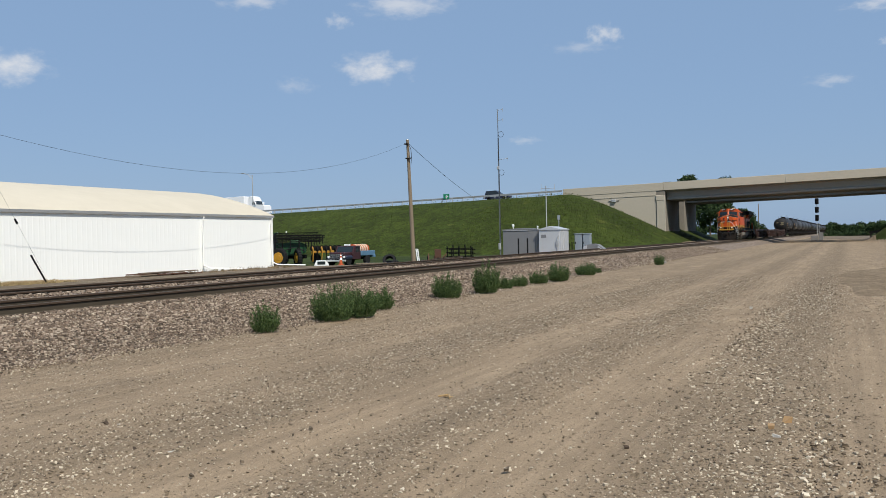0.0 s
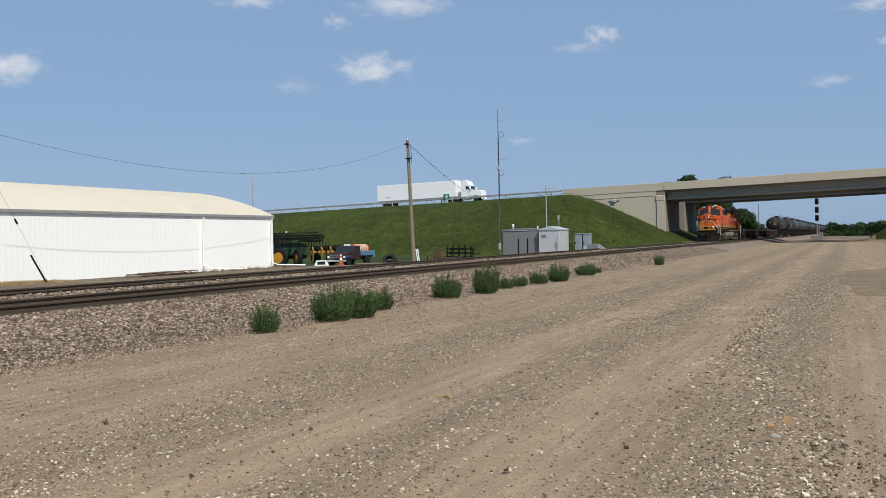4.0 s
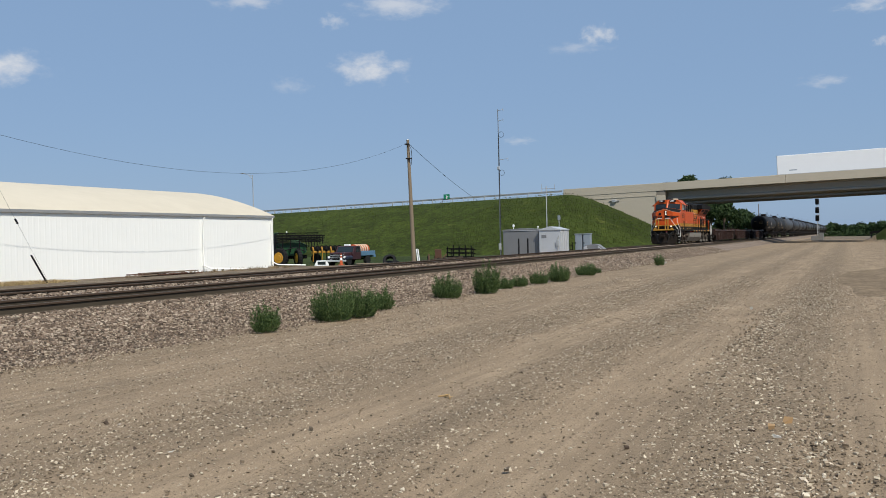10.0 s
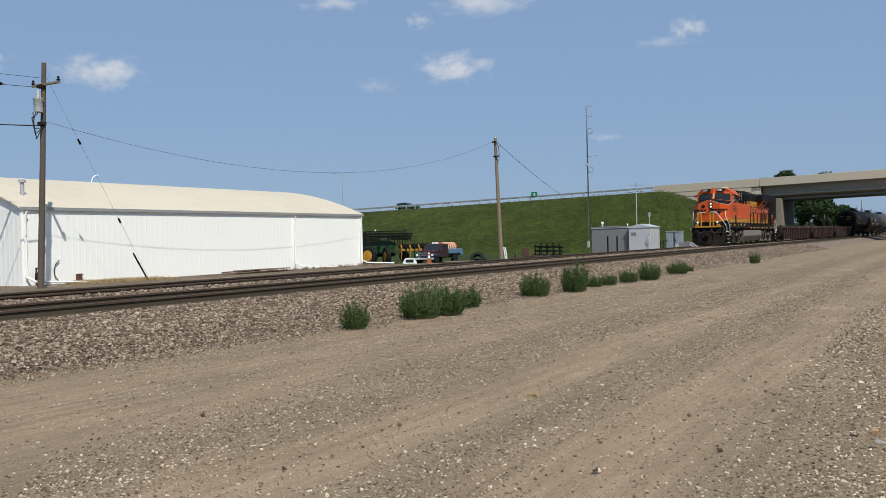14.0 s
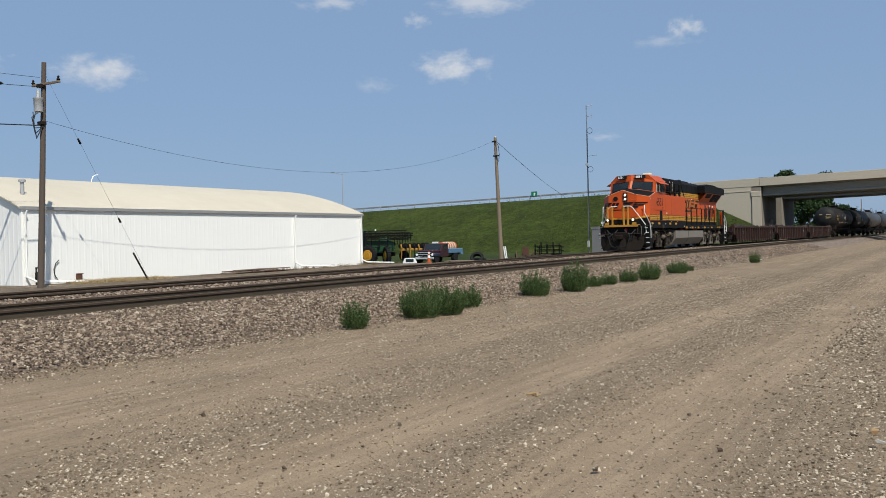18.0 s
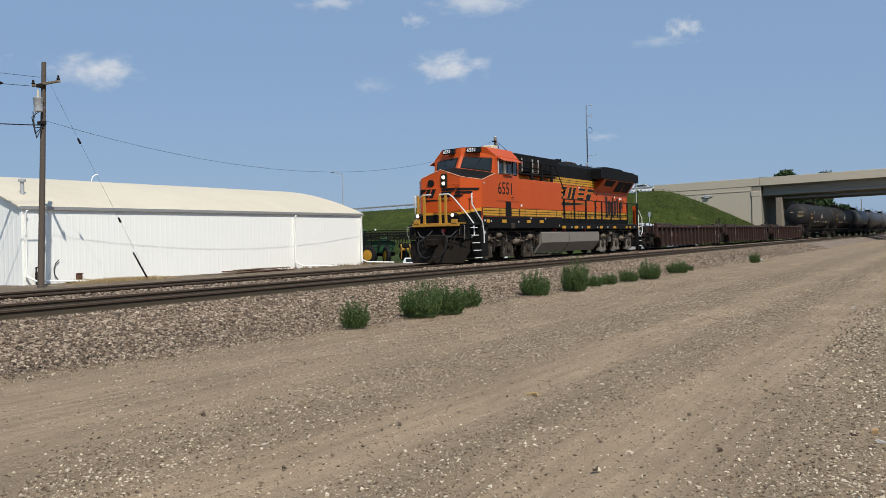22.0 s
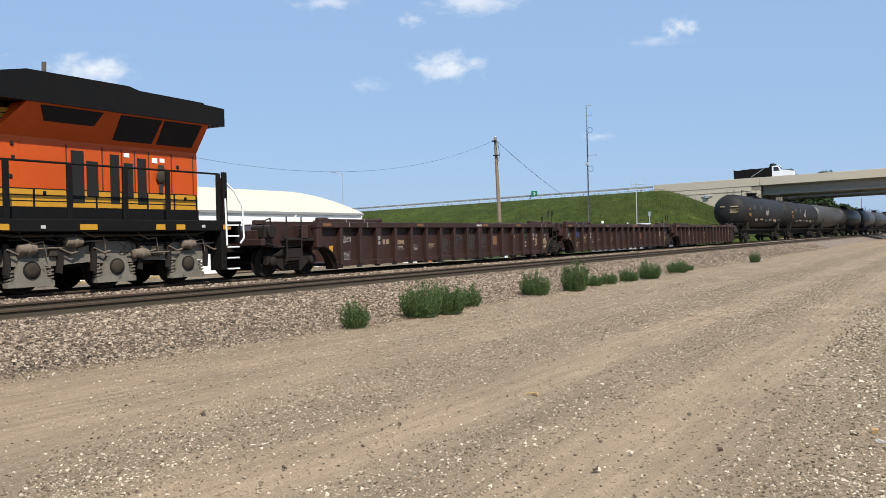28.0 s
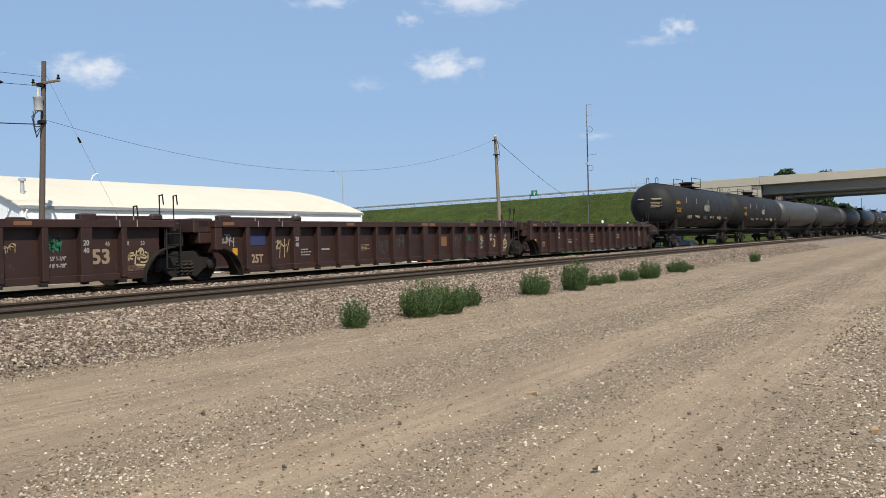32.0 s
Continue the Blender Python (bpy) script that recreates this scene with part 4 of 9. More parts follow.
    for pts in ([(-0.995, 1.56), (-0.6133, 1.56), (-0.6133, 1.985), (-0.995, 2.125)], [(-0.6133, 1.56), (0.6133, 1.56), (0.6133, 1.985), (-0.6133, 1.985)], [(0.6133, 1.56), (0.995, 1.56), (0.995, 2.125), (0.6133, 1.985)]):
        blk = Mesh()
        face_quad(blk, pts, 0.014)
        part("nose_skirt", blk, BLACKP, cab, smooth=None)
    for x, z in ((0.66, 3.2), (1.2, 2.62)):
        b = Mesh()
        y = 0.90 + max(0, x - 0.92) * 1.36
        b.pipe([(x - 0.2, y, z), (x - 0.2, y - 0.06, z), (x + 0.2, y + 0.06, z), (x + 0.2, y + 0.1, z)], 0.014)
        part("grab_iron", b, ORANGE, cab)
    # side stripes of cab and equipment cabinet
    cabinet = part("equipment_cabinet", Mesh().box(-1.49, 1.49, 5.16, 10.02, 1.62, 3.60, 0.02), ORANGE, t, "orange equipment cabinet behind the cab")
    stripes(cab, 1.502, 1.80, 5.14, 1.93, 2.24, 2, (3.2, 3.32, 3.78, 4.33))
    stripes(cabinet, 1.492, 5.2, 10.0, 1.93, 2.24, 2, (5.75, 7.0, 8.4, 9.3))
    part("cab_door", Mesh().box(1.49, 1.512, 3.80, 4.32, 1.90, 2.54, 0.004), BLACKP, cab, "flat black door panel")
    for y0, y1, z0, z1 in ((5.22, 6.3, 2.3, 3.5), (6.5, 8.6, 2.3, 3.5)):
        part("cabinet_panel", Mesh().box(1.485, 1.498, y0, y1, z0, z1, 0.006), ORANGE, cabinet)
    part("cabinet_sign", Mesh().box(1.5, 1.506, 5.32, 5.45, 2.36, 2.46), WHITEP, cabinet)
    # long hood
    hood_out = [(-0.98, 1.62), (0.98, 1.62), (0.98, 3.98), (-0.98, 3.98)]
    hood = part("long_hood", Mesh().prism(hood_out, "y", 5.15, 20.65), ORANGE, t, "orange engine hood with access doors", smooth=None)
    top = part("hood_top", Mesh().prism([(-0.99, 3.90), (0.99, 3.90), (0.99, 4.60), (0.80, 4.78), (-0.80, 4.78), (-0.99, 4.60)], "y", 5.16, 15.6), BLACKP, t, "black hood roof", smooth=None)
    stripes(hood, 0.985, 8.6, 15.95, 3.64, 3.98, 2, (9.3, 10.3, 11.2, 12.1, 13.0, 13.9, 14.9, 15.3))
    stripes(hood, 0.985, 10.05, 20.6, 1.90, 2.28, 2, (10.9, 11.6, 12.3, 13.2, 14.1, 14.9, 15.4, 16.2, 17.0, 17.7, 18.4, 19.1, 19.9))
    part("hood_base", Mesh().box(-1.0, 1.0, 10.05, 20.66, 1.60, 1.895), BLACKP, hood)
    part("cabinet_band", Mesh().box(0.97, 1.0, 5.3, 8.7, 3.60, 3.82, 0.004), YELLOWP, cabinet)
    for y in (5.35, 6.9, 8.05, 9.2):
        part("catwalk_bracket", Mesh().prism([(y - 0.10, 3.92), (y + 0.10, 3.92), (y + 0.08, 3.52), (y + 0.03, 3.44), (y - 0.05, 3.44), (y - 0.09, 3.52)], "x", 1.26, 1.37), BLACKP, cabinet, "black rounded catwalk bracket")
    part("catwalk", Mesh().box(0.98, 1.36, 5.3, 9.6, 3.84, 3.90, 0.01), BLACKP, cabinet, "black narrow catwalk")
    for y in np.arange(10.4, 16.2, 0.92):
        part("hood_door", Mesh().box(0.975, 0.992, float(y) + 0.012, float(y) + 0.908, 2.30, 3.62, 0.006), ORANGE, hood, "orange hood door")
    for y0, y1, z0, z1 in ((17.08, 17.40, 2.0, 3.2), (17.46, 17.76, 2.15, 2.98), (18.07, 18.32, 2.0, 3.18), (18.44, 18.70, 2.15, 3.0), (18.82, 19.08, 2.0, 3.14)):
        part("vent_strip", Mesh().box(0.98, 0.998, y0, y1, z0, z1, 0.005), GREYSCREEN, hood, "dark grille strip")
    for y, w in ((16.30, 0.66), (17.0, 0.86), (17.94, 0.44), (18.40, 0.34), (18.78, 0.36), (19.2, 0.62), (19.9, 0.6)):
        part("hood_door", Mesh().box(0.975, 0.990, y, y + w, 2.30, 3.3, 0.006), ORANGE, hood)
        part("door_seam", Mesh().box(0.981, 0.9905, y + w, y + w + 0.03, 1.95, 3.32), material_seam, hood)
    wheel = Mesh().lathe([(1.0, 0.13), (1.03, 0.16), (1.05, 0.13)], "x", (0.02, 19.48, 2.72), 18).box(1.0, 1.05, 19.40, 19.58, 2.88, 3.02, 0.02).box(1.0, 1.03, 19.42, 19.54, 2.30, 2.6, 0.02)
    for y, z in ((15.7, 3.2), (15.72, 2.9), (15.66, 2.5), (19.98, 2.95), (16.4, 2.16), (18.9, 2.10), (20.2, 2.14), (12.2, 2.14), (13.6, 2.14)):
        part("door_latch", Mesh().box(0.985, 1.02, y, y + 0.07, z, z + 0.09, 0.01), DARKSTEEL, hood)
    part("hand_brake", wheel, GREYTRUCK, hood, "grey hand brake wheel")
    for y0, y1, z0, z1 in ((19.25, 19.40, 3.05, 3.18), (18.45, 18.60, 3.14, 3.24), (19.48, 19.62, 3.08, 3.18), (13.3, 13.46, 3.50, 3.58), (12.6, 12.8, 2.34, 2.40)):
        part("hood_sign", Mesh().box(0.985, 1.0, y0, y1, z0, z1), WHITEP, hood)
    # slanted black shapes and wedge on the hood
    gold = Mesh()
    for kind, y0 in enumerate((10.55, 11.80, 13.05, 14.20)):
        b = Mesh()
        for dy0, dy1, z0, z1 in (((0, 0.26, 2.92, 3.52), (0.30, 0.92, 3.40, 3.52), (0.28, 0.80, 3.17, 3.27), (0.28, 0.72, 2.92, 3.02), (0.62, 0.84, 3.04, 3.38)), ((0, 0.30, 2.92, 3.52), (0.50, 0.82, 2.92, 3.52)), ((0.0, 0.80, 3.40, 3.52), (0.0, 0.78, 3.17, 3.27), (0.0, 0.80, 2.92, 3.02)), ((0.0, 0.95, 3.36, 3.52), (0.0, 0.60, 2.92, 3.24)))[kind]:
            slant(b, y0 + dy0 + (z0 - 2.92) * 0.55, y0 + dy1 + (z0 - 2.92) * 0.55, z0, z1, (z1 - z0) * 0.55, 0.9985)
            slant(gold, y0 + dy0 - 0.035 + (z0 - 2.92) * 0.55, y0 + dy1 + 0.035 + (z0 - 2.92) * 0.55, z0 - 0.025, z1 + 0.025, (z1 - z0) * 0.55, 0.9925)
        part("hood_emblem", b, NUMBLACK, hood, "slanted black shape with a thin yellow edge", smooth=None)
    b = Mesh()
    v = [(0.9985, 9.75, 2.50), (0.9985, 10.0, 2.74), (0.9985, 14.6, 2.72), (0.9985, 14.6, 2.70)]
    b.add(v + [(1.004, y, z) for _, y, z in v], [(0, 1, 2, 3), (4, 5, 6, 7), (0, 1, 5, 4), (1, 2, 6, 5), (3, 0, 4, 7)])
    v = [(0.992, 9.68, 2.48), (0.992, 9.96, 2.765), (0.992, 14.7, 2.74), (0.992, 14.7, 2.69)]
    gold.add(v + [(0.998, y, z) for _, y, z in v], [(0, 1, 2, 3), (4, 5, 6, 7), (0, 1, 5, 4), (1, 2, 6, 5), (3, 0, 4, 7)])
    part("hood_wedge", b, NUMBLACK, hood, "long thin black wedge", smooth=None)
    part("hood_emblem_edge", gold, YELLOWP, hood, smooth=None)
    # brake grid housing over the cabinet
    grid = part("grid_housing", Mesh().box(-1.12, 1.12, 5.25, 10.55, 3.99, 4.80, 0.04), BLACKP, t, "black louvred brake grid housing")
    for y0, y1 in ((5.55, 6.25), (7.45, 8.05)):
        for k in range(6):
            z = 3.98 + k * 0.1
            part("louvre", Mesh().prism([(1.115, z), (1.16, z - 0.03), (1.16, z - 0.015), (1.115, z + 0.03)], "y", y0, y1), RUSTP2, grid)
        for y in (y0 - 0.03, y1):
            part("louvre_frame", Mesh().box(1.11, 1.17, y, y + 0.03, 4.0, 4.62), WHITELABEL, grid)
    rails = Mesh().pipe([(1.32, 5.4, 4.46), (1.32, 9.6, 4.46), (1.32, 10.75, 3.25), (1.0, 10.9, 3.15)], 0.024).pipe([(1.32, 5.4, 4.16), (1.32, 9.6, 4.16)], 0.020)
    for y in (5.42, 6.9, 8.05, 9.2):
        rails.box(1.26, 1.36, y - 0.05, y + 0.05, 3.62, 4.45, 0.01)
    part("catwalk_rail", rails, BLACKP, t, "black catwalk rail")
    part("exhaust_stack", Mesh().box(-0.5, 0.6, 12.75, 14.1, 4.76, 4.88, 0.02).box(-0.45, 0.55, 12.8, 14.05, 4.88, 4.93, 0.02), GREYTRUCK, top, "dusty exhaust stack cover")
    for k in range(4):
        y = 11.42 + 0.17 * k
        part("air_horn", Mesh().lathe([(0.18, 0.03), (0.42, 0.05), (0.60, 0.085), (0.63, 0.095), (0.64, 0.02)], "x", (0, y, 4.87 + 0.02 * (k % 2)), 10), BLACKP, top, "black air horn trumpet")
    part("horn_base", Mesh().box(0.1, 0.4, 11.35, 12.0, 4.76, 4.84, 0.01), BLACKP, top)
    for y in (10.6, 12.1, 13.4, 14.4):
        part("roof_seam", Mesh().box(0.985, 1.0, y, y + 0.03, 4.0, 4.58), DUSTBLACK, top)
    for y in (11.5, 13.0, 14.2):
        part("lifting_eye", Mesh().box(0.7, 0.76, y, y + 0.14, 4.74, 4.86, 0.01), BLACKP, top)
    part("grab_rail", Mesh().pipe([(0.6, 8.2, 4.80), (0.6, 8.25, 4.9), (0.6, 8.9, 4.9), (0.6, 8.95, 4.80)], 0.015), FRAMEGREY, top)
    # radiator wing
    wing = part("radiator_wing", Mesh().prism([(15.1, 4.10), (15.1, 4.62), (15.75, 4.76), (18.2, 4.75), (18.5, 4.68), (20.4, 4.64), (20.45, 4.60), (21.1, 4.57), (21.1, 4.10)], "x", -1.55, 1.55), BLACKP, t, "black overhanging radiator housing", smooth=None)
    for s in (1, -1):
        b = Mesh().add([(s * 0.98, 15.3, 3.40), (s * 0.98, 20.65, 3.40), (s * 1.5, 20.62, 4.12), (s * 1.5, 15.8, 4.12), (s * 0.9, 15.3, 3.40), (s * 0.9, 20.65, 3.40), (s * 0.9, 20.62, 4.12), (s * 0.9, 15.8, 4.12)], [(0, 1, 2, 3), (4, 5, 6, 7), (0, 1, 5, 4), (1, 2, 6, 5), (2, 3, 7, 6), (3, 0, 4, 7)])
        part("radiator_flare", b, ORANGE, wing, smooth=None)
        for ya, yb, sk in ((15.95, 17.6, 0.35), (18.05, 19.2, 0.05), (19.27, 20.42, 0.05)):
            def pt(y, f):
                return (s * (0.98 + 0.52 * f + 0.012), y, 3.40 + 0.72 * f - 0.004)
            low = 0.16 if sk < 0.1 else 0.5
            v = [pt(ya + sk, low), pt(yb - sk * 0.3, low), pt(yb, 0.92), pt(ya + (0.0 if sk < 0.1 else 0.15), 0.92)]
            v2 = [(x - s * 0.03, y, z) for x, y, z in v]
            part("radiator_screen", Mesh().add(v + v2, [(0, 1, 2, 3), (4, 5, 6, 7), (0, 1, 5, 4), (1, 2, 6, 5), (2, 3, 7, 6), (3, 0, 4, 7)]), GREYSCREEN, wing, "dark radiator screen", smooth=None)
    # handrails along the walkway
    for s in (1, -1):
        rail = part("handrail", Mesh().pipe([(s * 1.46, 10.0, 2.84), (s * 1.46, 20.95, 2.84)], 0.025, 8), BLACKP, t, "black walkway handrail")
        for y in (10.35, 11.6, 13.1, 14.4, 15.3, 16.7, 18.1, 19.3, 20.9):
            part("rail_post", Mesh().box(s * 1.44, s * 1.49, y - 0.065, y + 0.065, 1.4, 2.84, 0.008), BLACKP, rail)
    # fuel tank
    tank = part("fuel_tank", Mesh().prism([(-1.35, 1.24), (1.35, 1.24), (1.42, 1.18), (1.42, 0.72), (1.05, 0.24), (-1.05, 0.24), (-1.42, 0.72), (-1.42, 1.18)], "y", 7.7, 14.95), TANKGREY, t, "grey fuel tank with bevelled edges", smooth=20)
    part("tank_seam", Mesh().prism([(1.425, 1.18), (1.425, 0.72), (1.06, 0.235), (1.0, 0.235), (1.0, 1.2)], "y", 10.95, 11.0), GREYTRUCK, tank)
    for y in (9.5, 10.7, 13.2):
        part("fuel_cap", Mesh().lathe([(1.1, 0.07), (1.36, 0.07), (1.38, 0.05)], "x", (0, y, 1.32), 10), REDP, tank, "red fuel filler cap")
    part("tank_bracket", Mesh().box(1.1, 1.3, 7.45, 7.7, 0.7, 1.15, 0.03), GREYTRUCK, tank)
    part("tank_bracket", Mesh().box(1.1, 1.3, 14.95, 15.15, 0.75, 1.15, 0.03), GREYTRUCK, tank)
    part("air_reservoir", Mesh().lathe([(7.9, 0.05), (8.0, 0.16), (14.6, 0.16), (14.7, 0.05)], "y", (1.0, 0, 1.33), 12), DARKSTEEL, tank)
    for y0, y1 in ((2.0, 7.4), (15.2, 20.6)):
        part("conduit", Mesh().pipe([(1.3, y0, 1.30), (1.3, y0 + 0.3, 1.26), (1.3, y1 - 0.3, 1.26), (1.25, y1, 1.33)], 0.035, 8), GREYTRUCK, frame_)
    loco_truck(t, 2.5, 2.06, "front")
    loco_truck(t, 15.95, 2.06, "rear")
    # front platform, steps, plough
    front = part("front_platform", Mesh().box(-1.45, 1.45, 0.62, 1.75, 1.52, 1.60, 0.02).box(-1.42, 1.42, 0.62, 0.72, 1.0, 1.52, 0.02), BLACKP, t, "black front platform")
    part("platform_edge", Mesh().box(-1.1, 1.1, 0.36, 0.46, 1.50, 1.63, 0.02).box(-1.1, 1.1, 0.36, 0.95, 1.60, 1.64, 0.01).box(0.76, 1.02, 0.34, 0.42, 1.62, 1.78, 0.01).box(-1.02, -0.76, 0.34, 0.42, 1.62, 1.78, 0.01), DULLGOLD, front, "yellow platform edge")
    for x in (-0.84, -0.54, 0.20, 0.47):
        part("front_rail_post", Mesh().box(x - 0.055, x + 0.055, 0.40, 0.48, 1.62, 2.80, 0.015), DULLGOLD, front, "dull yellow front handrail post")
    for x in (-0.9, 0.12):
        part("front_rail", Mesh().pipe([(x, 0.44, 2.60), (x + 0.44, 0.44, 2.62)], 0.02), DULLGOLD, front)
    for s in (-1, 1):
        h = part("ditch_light", Mesh().lathe([(0.55, 0.105), (0.80, 0.10), (0.82, 0.03)], "y", (s * 0.82, -0.2, 1.95), 14), DARKSTEEL, front, "round ditch light")
        part("lens", Mesh().lathe([(0.53, 0.02), (0.54, 0.075), (0.56, 0.085)], "y", (s * 0.82, -0.2, 1.95), 14), LAMP, h, "lit lamp lens")
        # stair well at the side
        st = part("front_steps", Mesh().box(s * 1.02, s * 1.08, 0.55, 1.9, 0.20, 1.55, 0.01).box(s * 1.05, s * 1.5, 1.55, 2.12, 0.25, 1.60, 0.02).box(s * 1.05, s * 1.44, 0.75, 1.55, 0.16, 0.19), BLACKP, front, "black side steps")
        for k in range(5):
            z, y = 0.21 + 0.305 * k, 0.90 - 0.075 * k
            part("tread", Mesh().box(s * 1.06, s * 1.52, y, y + 0.60 - 0.02 * k, z - 0.02, z, 0.004), DARKSTEEL, st)
            part("tread_edge", Mesh().box(s * 1.49, s * 1.535, y, y + 0.62 - 0.02 * k, z - 0.016, z + 0.014), WHITEBAR, st, "white step edge")
        part("steps_sticker", Mesh().box(s * 1.5, s * 1.506, 1.58, 2.02, 1.46, 1.56), WHITEP, st)
        part("round_sign", Mesh().lathe([(s * 1.5, 0.07), (s * 1.506, 0.07)], "x", (0, 1.82, 1.24), 14), WHITELABEL, st, "small round white sign")
        part("steps_sticker", Mesh().box(s * 1.5, s * 1.506, 2.16, 2.26, 1.48, 1.58), WHITELABEL, st)
        hr = Mesh().pipe([(s * 0.20, 0.42, 2.80), (s * 0.62, 0.44, 2.80), (s * 0.78, 0.48, 2.69), (s * 1.20, 0.94, 1.95), (s * 1.40, 1.04, 1.62), (s * 1.43, 1.05, 1.15), (s * 1.32, 0.95, 1.02)], 0.027, 8)
        part("step_handrail", hr, WHITEBAR, front, "white bent handrail")
        hr = Mesh().pipe([(s * 1.33, 1.10, 2.82), (s * 1.35, 1.02, 2.79), (s * 1.36, 1.02, 2.38), (s * 1.50, 1.28, 1.95), (s * 1.54, 1.56, 1.66), (s * 1.54, 1.66, 1.2), (s * 1.54, 1.68, 0.80)], 0.027, 8)
        part("step_handrail", hr, WHITEBAR, front, "white bent handrail")
        part("corner_grab", Mesh().pipe([(s * 1.20, 0.60, 1.55), (s * 1.34, 0.40, 1.50), (s * 1.36, 0.36, 1.25), (s * 1.30, 0.45, 0.95)], 0.018, 6), FRAMEGREY, front)
    # plough
    b = Mesh()
    out = []
    for x in np.linspace(-1.4, 1.4, 9):
        d = abs(x) / 1.4
        out.append((float(x), d))
    v = []
    for x, d in out:
        p = [(x * 0.86, 0.08 + 0.42 * d, 0.03), (x, 0.20 + 0.42 * d, 0.45), (x, 0.42 + 0.30 * d, 0.95)]
        v += p + [(px, py + 0.05, pz) for px, py, pz in p]
    f = []
    for k in range(len(out) - 1):
        a, c = 6 * k, 6 * k + 6
        f += [(a, a + 1, c + 1, c), (a + 1, a + 2, c + 2, c + 1), (a + 3, a + 4, c + 4, c + 3), (a + 4, a + 5, c + 5, c + 4), (a, c, c + 3, a + 3), (a + 2, c + 2, c + 5, a + 5)]
    b.add(v, f)
    pl = part("snow_plough", b, DUSTBLACK, front, "dusty black steel snow plough")
    b = Mesh().box(-0.16, 0.16, 0.02, 0.7, 0.72, 1.0, 0.05).box(-0.22, 0.22, -0.12, 0.14, 0.70, 1.02, 0.06)
    part("coupler", b, DUSTBLACK, front, "dusty knuckle coupler")
    hosegrey = material("dusty_hose_rubber", (0.075, 0.070, 0.064), (0.04, 0.038, 0.035), 0.85)
    for s in (-1, 1):
        for dx, zz in ((0.55, 0.62), (0.7, 0.7), (0.85, 0.66)):
            part("air_hose", Mesh().pipe([(s * dx, 0.6, 1.15), (s * dx, 0.45, 1.05), (s * (dx - 0.02), 0.38, 0.86), (s * (dx - 0.08), 0.36, 0.72), (s * (dx - 0.15), 0.40, zz)], 0.028), RUBBER, front, "black air hose")
        pts = [(s * (0.95 - 0.75 * k / 10), 0.50 - 0.12 * math.sin(math.pi * k / 10), 1.36 - 0.30 * math.sin(math.pi * k / 10)) for k in range(11)]
        part("jumper_cable", Mesh().pipe(pts, 0.024, 8), hosegrey, front, "grey sagging jumper cable")
        part("pilot_grab", Mesh().pipe([(s * 1.05, 0.60, 1.40), (s * 1.05, 0.50, 1.38), (s * 1.05, 0.48, 1.15), (s * 1.05, 0.60, 1.12)], 0.018), GREYTRUCK, front)
        part("pilot_bracket", Mesh().box(s * 0.35, s * 0.5, 0.35, 0.64, 0.55, 1.15, 0.03), DUSTBLACK, front)
        part("pilot_bracket", Mesh().box(s * 0.9, s * 1.3, 0.52, 0.64, 1.02, 1.2, 0.03), DUSTBLACK, front)
    for s in (-1, 1):
        part("air_hose", Mesh().pipe([(s * 0.55, 0.36, 1.02), (s * 0.68, 0.10, 0.86), (s * 0.62, 0.0, 0.56), (s * 0.46, -0.02, 0.30), (s * 0.22, 0.0, 0.22), (s * 0.10, 0.02, 0.30)], 0.034, 8), RUBBER, front, "thick black brake hose hanging in a loop")
    part("coupler_pocket", Mesh().box(-0.38, 0.38, 0.40, 0.66, 0.62, 1.18, 0.05), DUSTBLACK, front)
    part("uncoupling_lever", Mesh().pipe([(-1.5, 0.45, 1.0), (-1.2, 0.42, 1.06), (1.2, 0.42, 1.06), (1.5, 0.45, 0.98)], 0.016), GREYTRUCK, front)
    part("hose_cap", Mesh().lathe([(0.50, 0.09), (0.62, 0.1)], "y", (0.28, 0, 1.32), 10), REDP, front)
    # rear platform
    rear = part("rear_platform", Mesh().box(-1.45, 1.45, 20.65, 21.72, 1.52, 1.60, 0.02).box(-1.42, 1.42, 21.6, 21.72, 1.0, 1.52, 0.02), BLACKP, t, "black rear platform")
    for s in (-1, 1):
        st = part("rear_steps", Mesh().box(s * 1.05, s * 1.5, 20.95, 21.12, 0.30, 1.55, 0.02), BLACKP, rear)
        for k in range(5):
            z = 0.34 + 0.29 * k
            part("tread", Mesh().box(s * 1.06, s * 1.53, 21.12, 21.5, z - 0.02, z, 0.004), DARKSTEEL, st)
            part("tread_edge", Mesh().box(s * 1.50, s * 1.545, 21.12, 21.52, z - 0.026, z + 0.012), WHITEBAR, st)
        part("rear_rail_post", Mesh().box(s * 1.40, s * 1.48, 21.05, 21.2, 1.6, 2.9, 0.01), BLACKP, rear)
        hr = Mesh().pipe([(s * 1.3, 21.2, 2.75), (s * 1.42, 21.5, 2.4), (s * 1.52, 21.68, 2.0), (s * 1.53, 21.7, 1.15), (s * 1.5, 21.6, 1.0)], 0.024, 8)
        part("step_handrail", hr, WHITEBAR, rear, "white bent handrail")
        hr = Mesh().pipe([(s * 1.5, 21.1, 2.2), (s * 1.53, 21.1, 0.95)], 0.024, 8)
        part("step_handrail", hr, WHITEBAR, rear, "white bent handrail")
        part("anticlimber_post", Mesh().box(s * 1.15, s * 1.35, 21.1, 21.2, 1.6, 2.75, 0.01), ORANGE, rear)
    part("coupler", Mesh().box(-0.16, 0.16, 21.7, 22.45, 0.72, 1.0, 0.05), DUSTBLACK, rear)
    MOVES.append((t, LOCO_Y))
    return t


LOCO_Y = 152.0
build_loco()


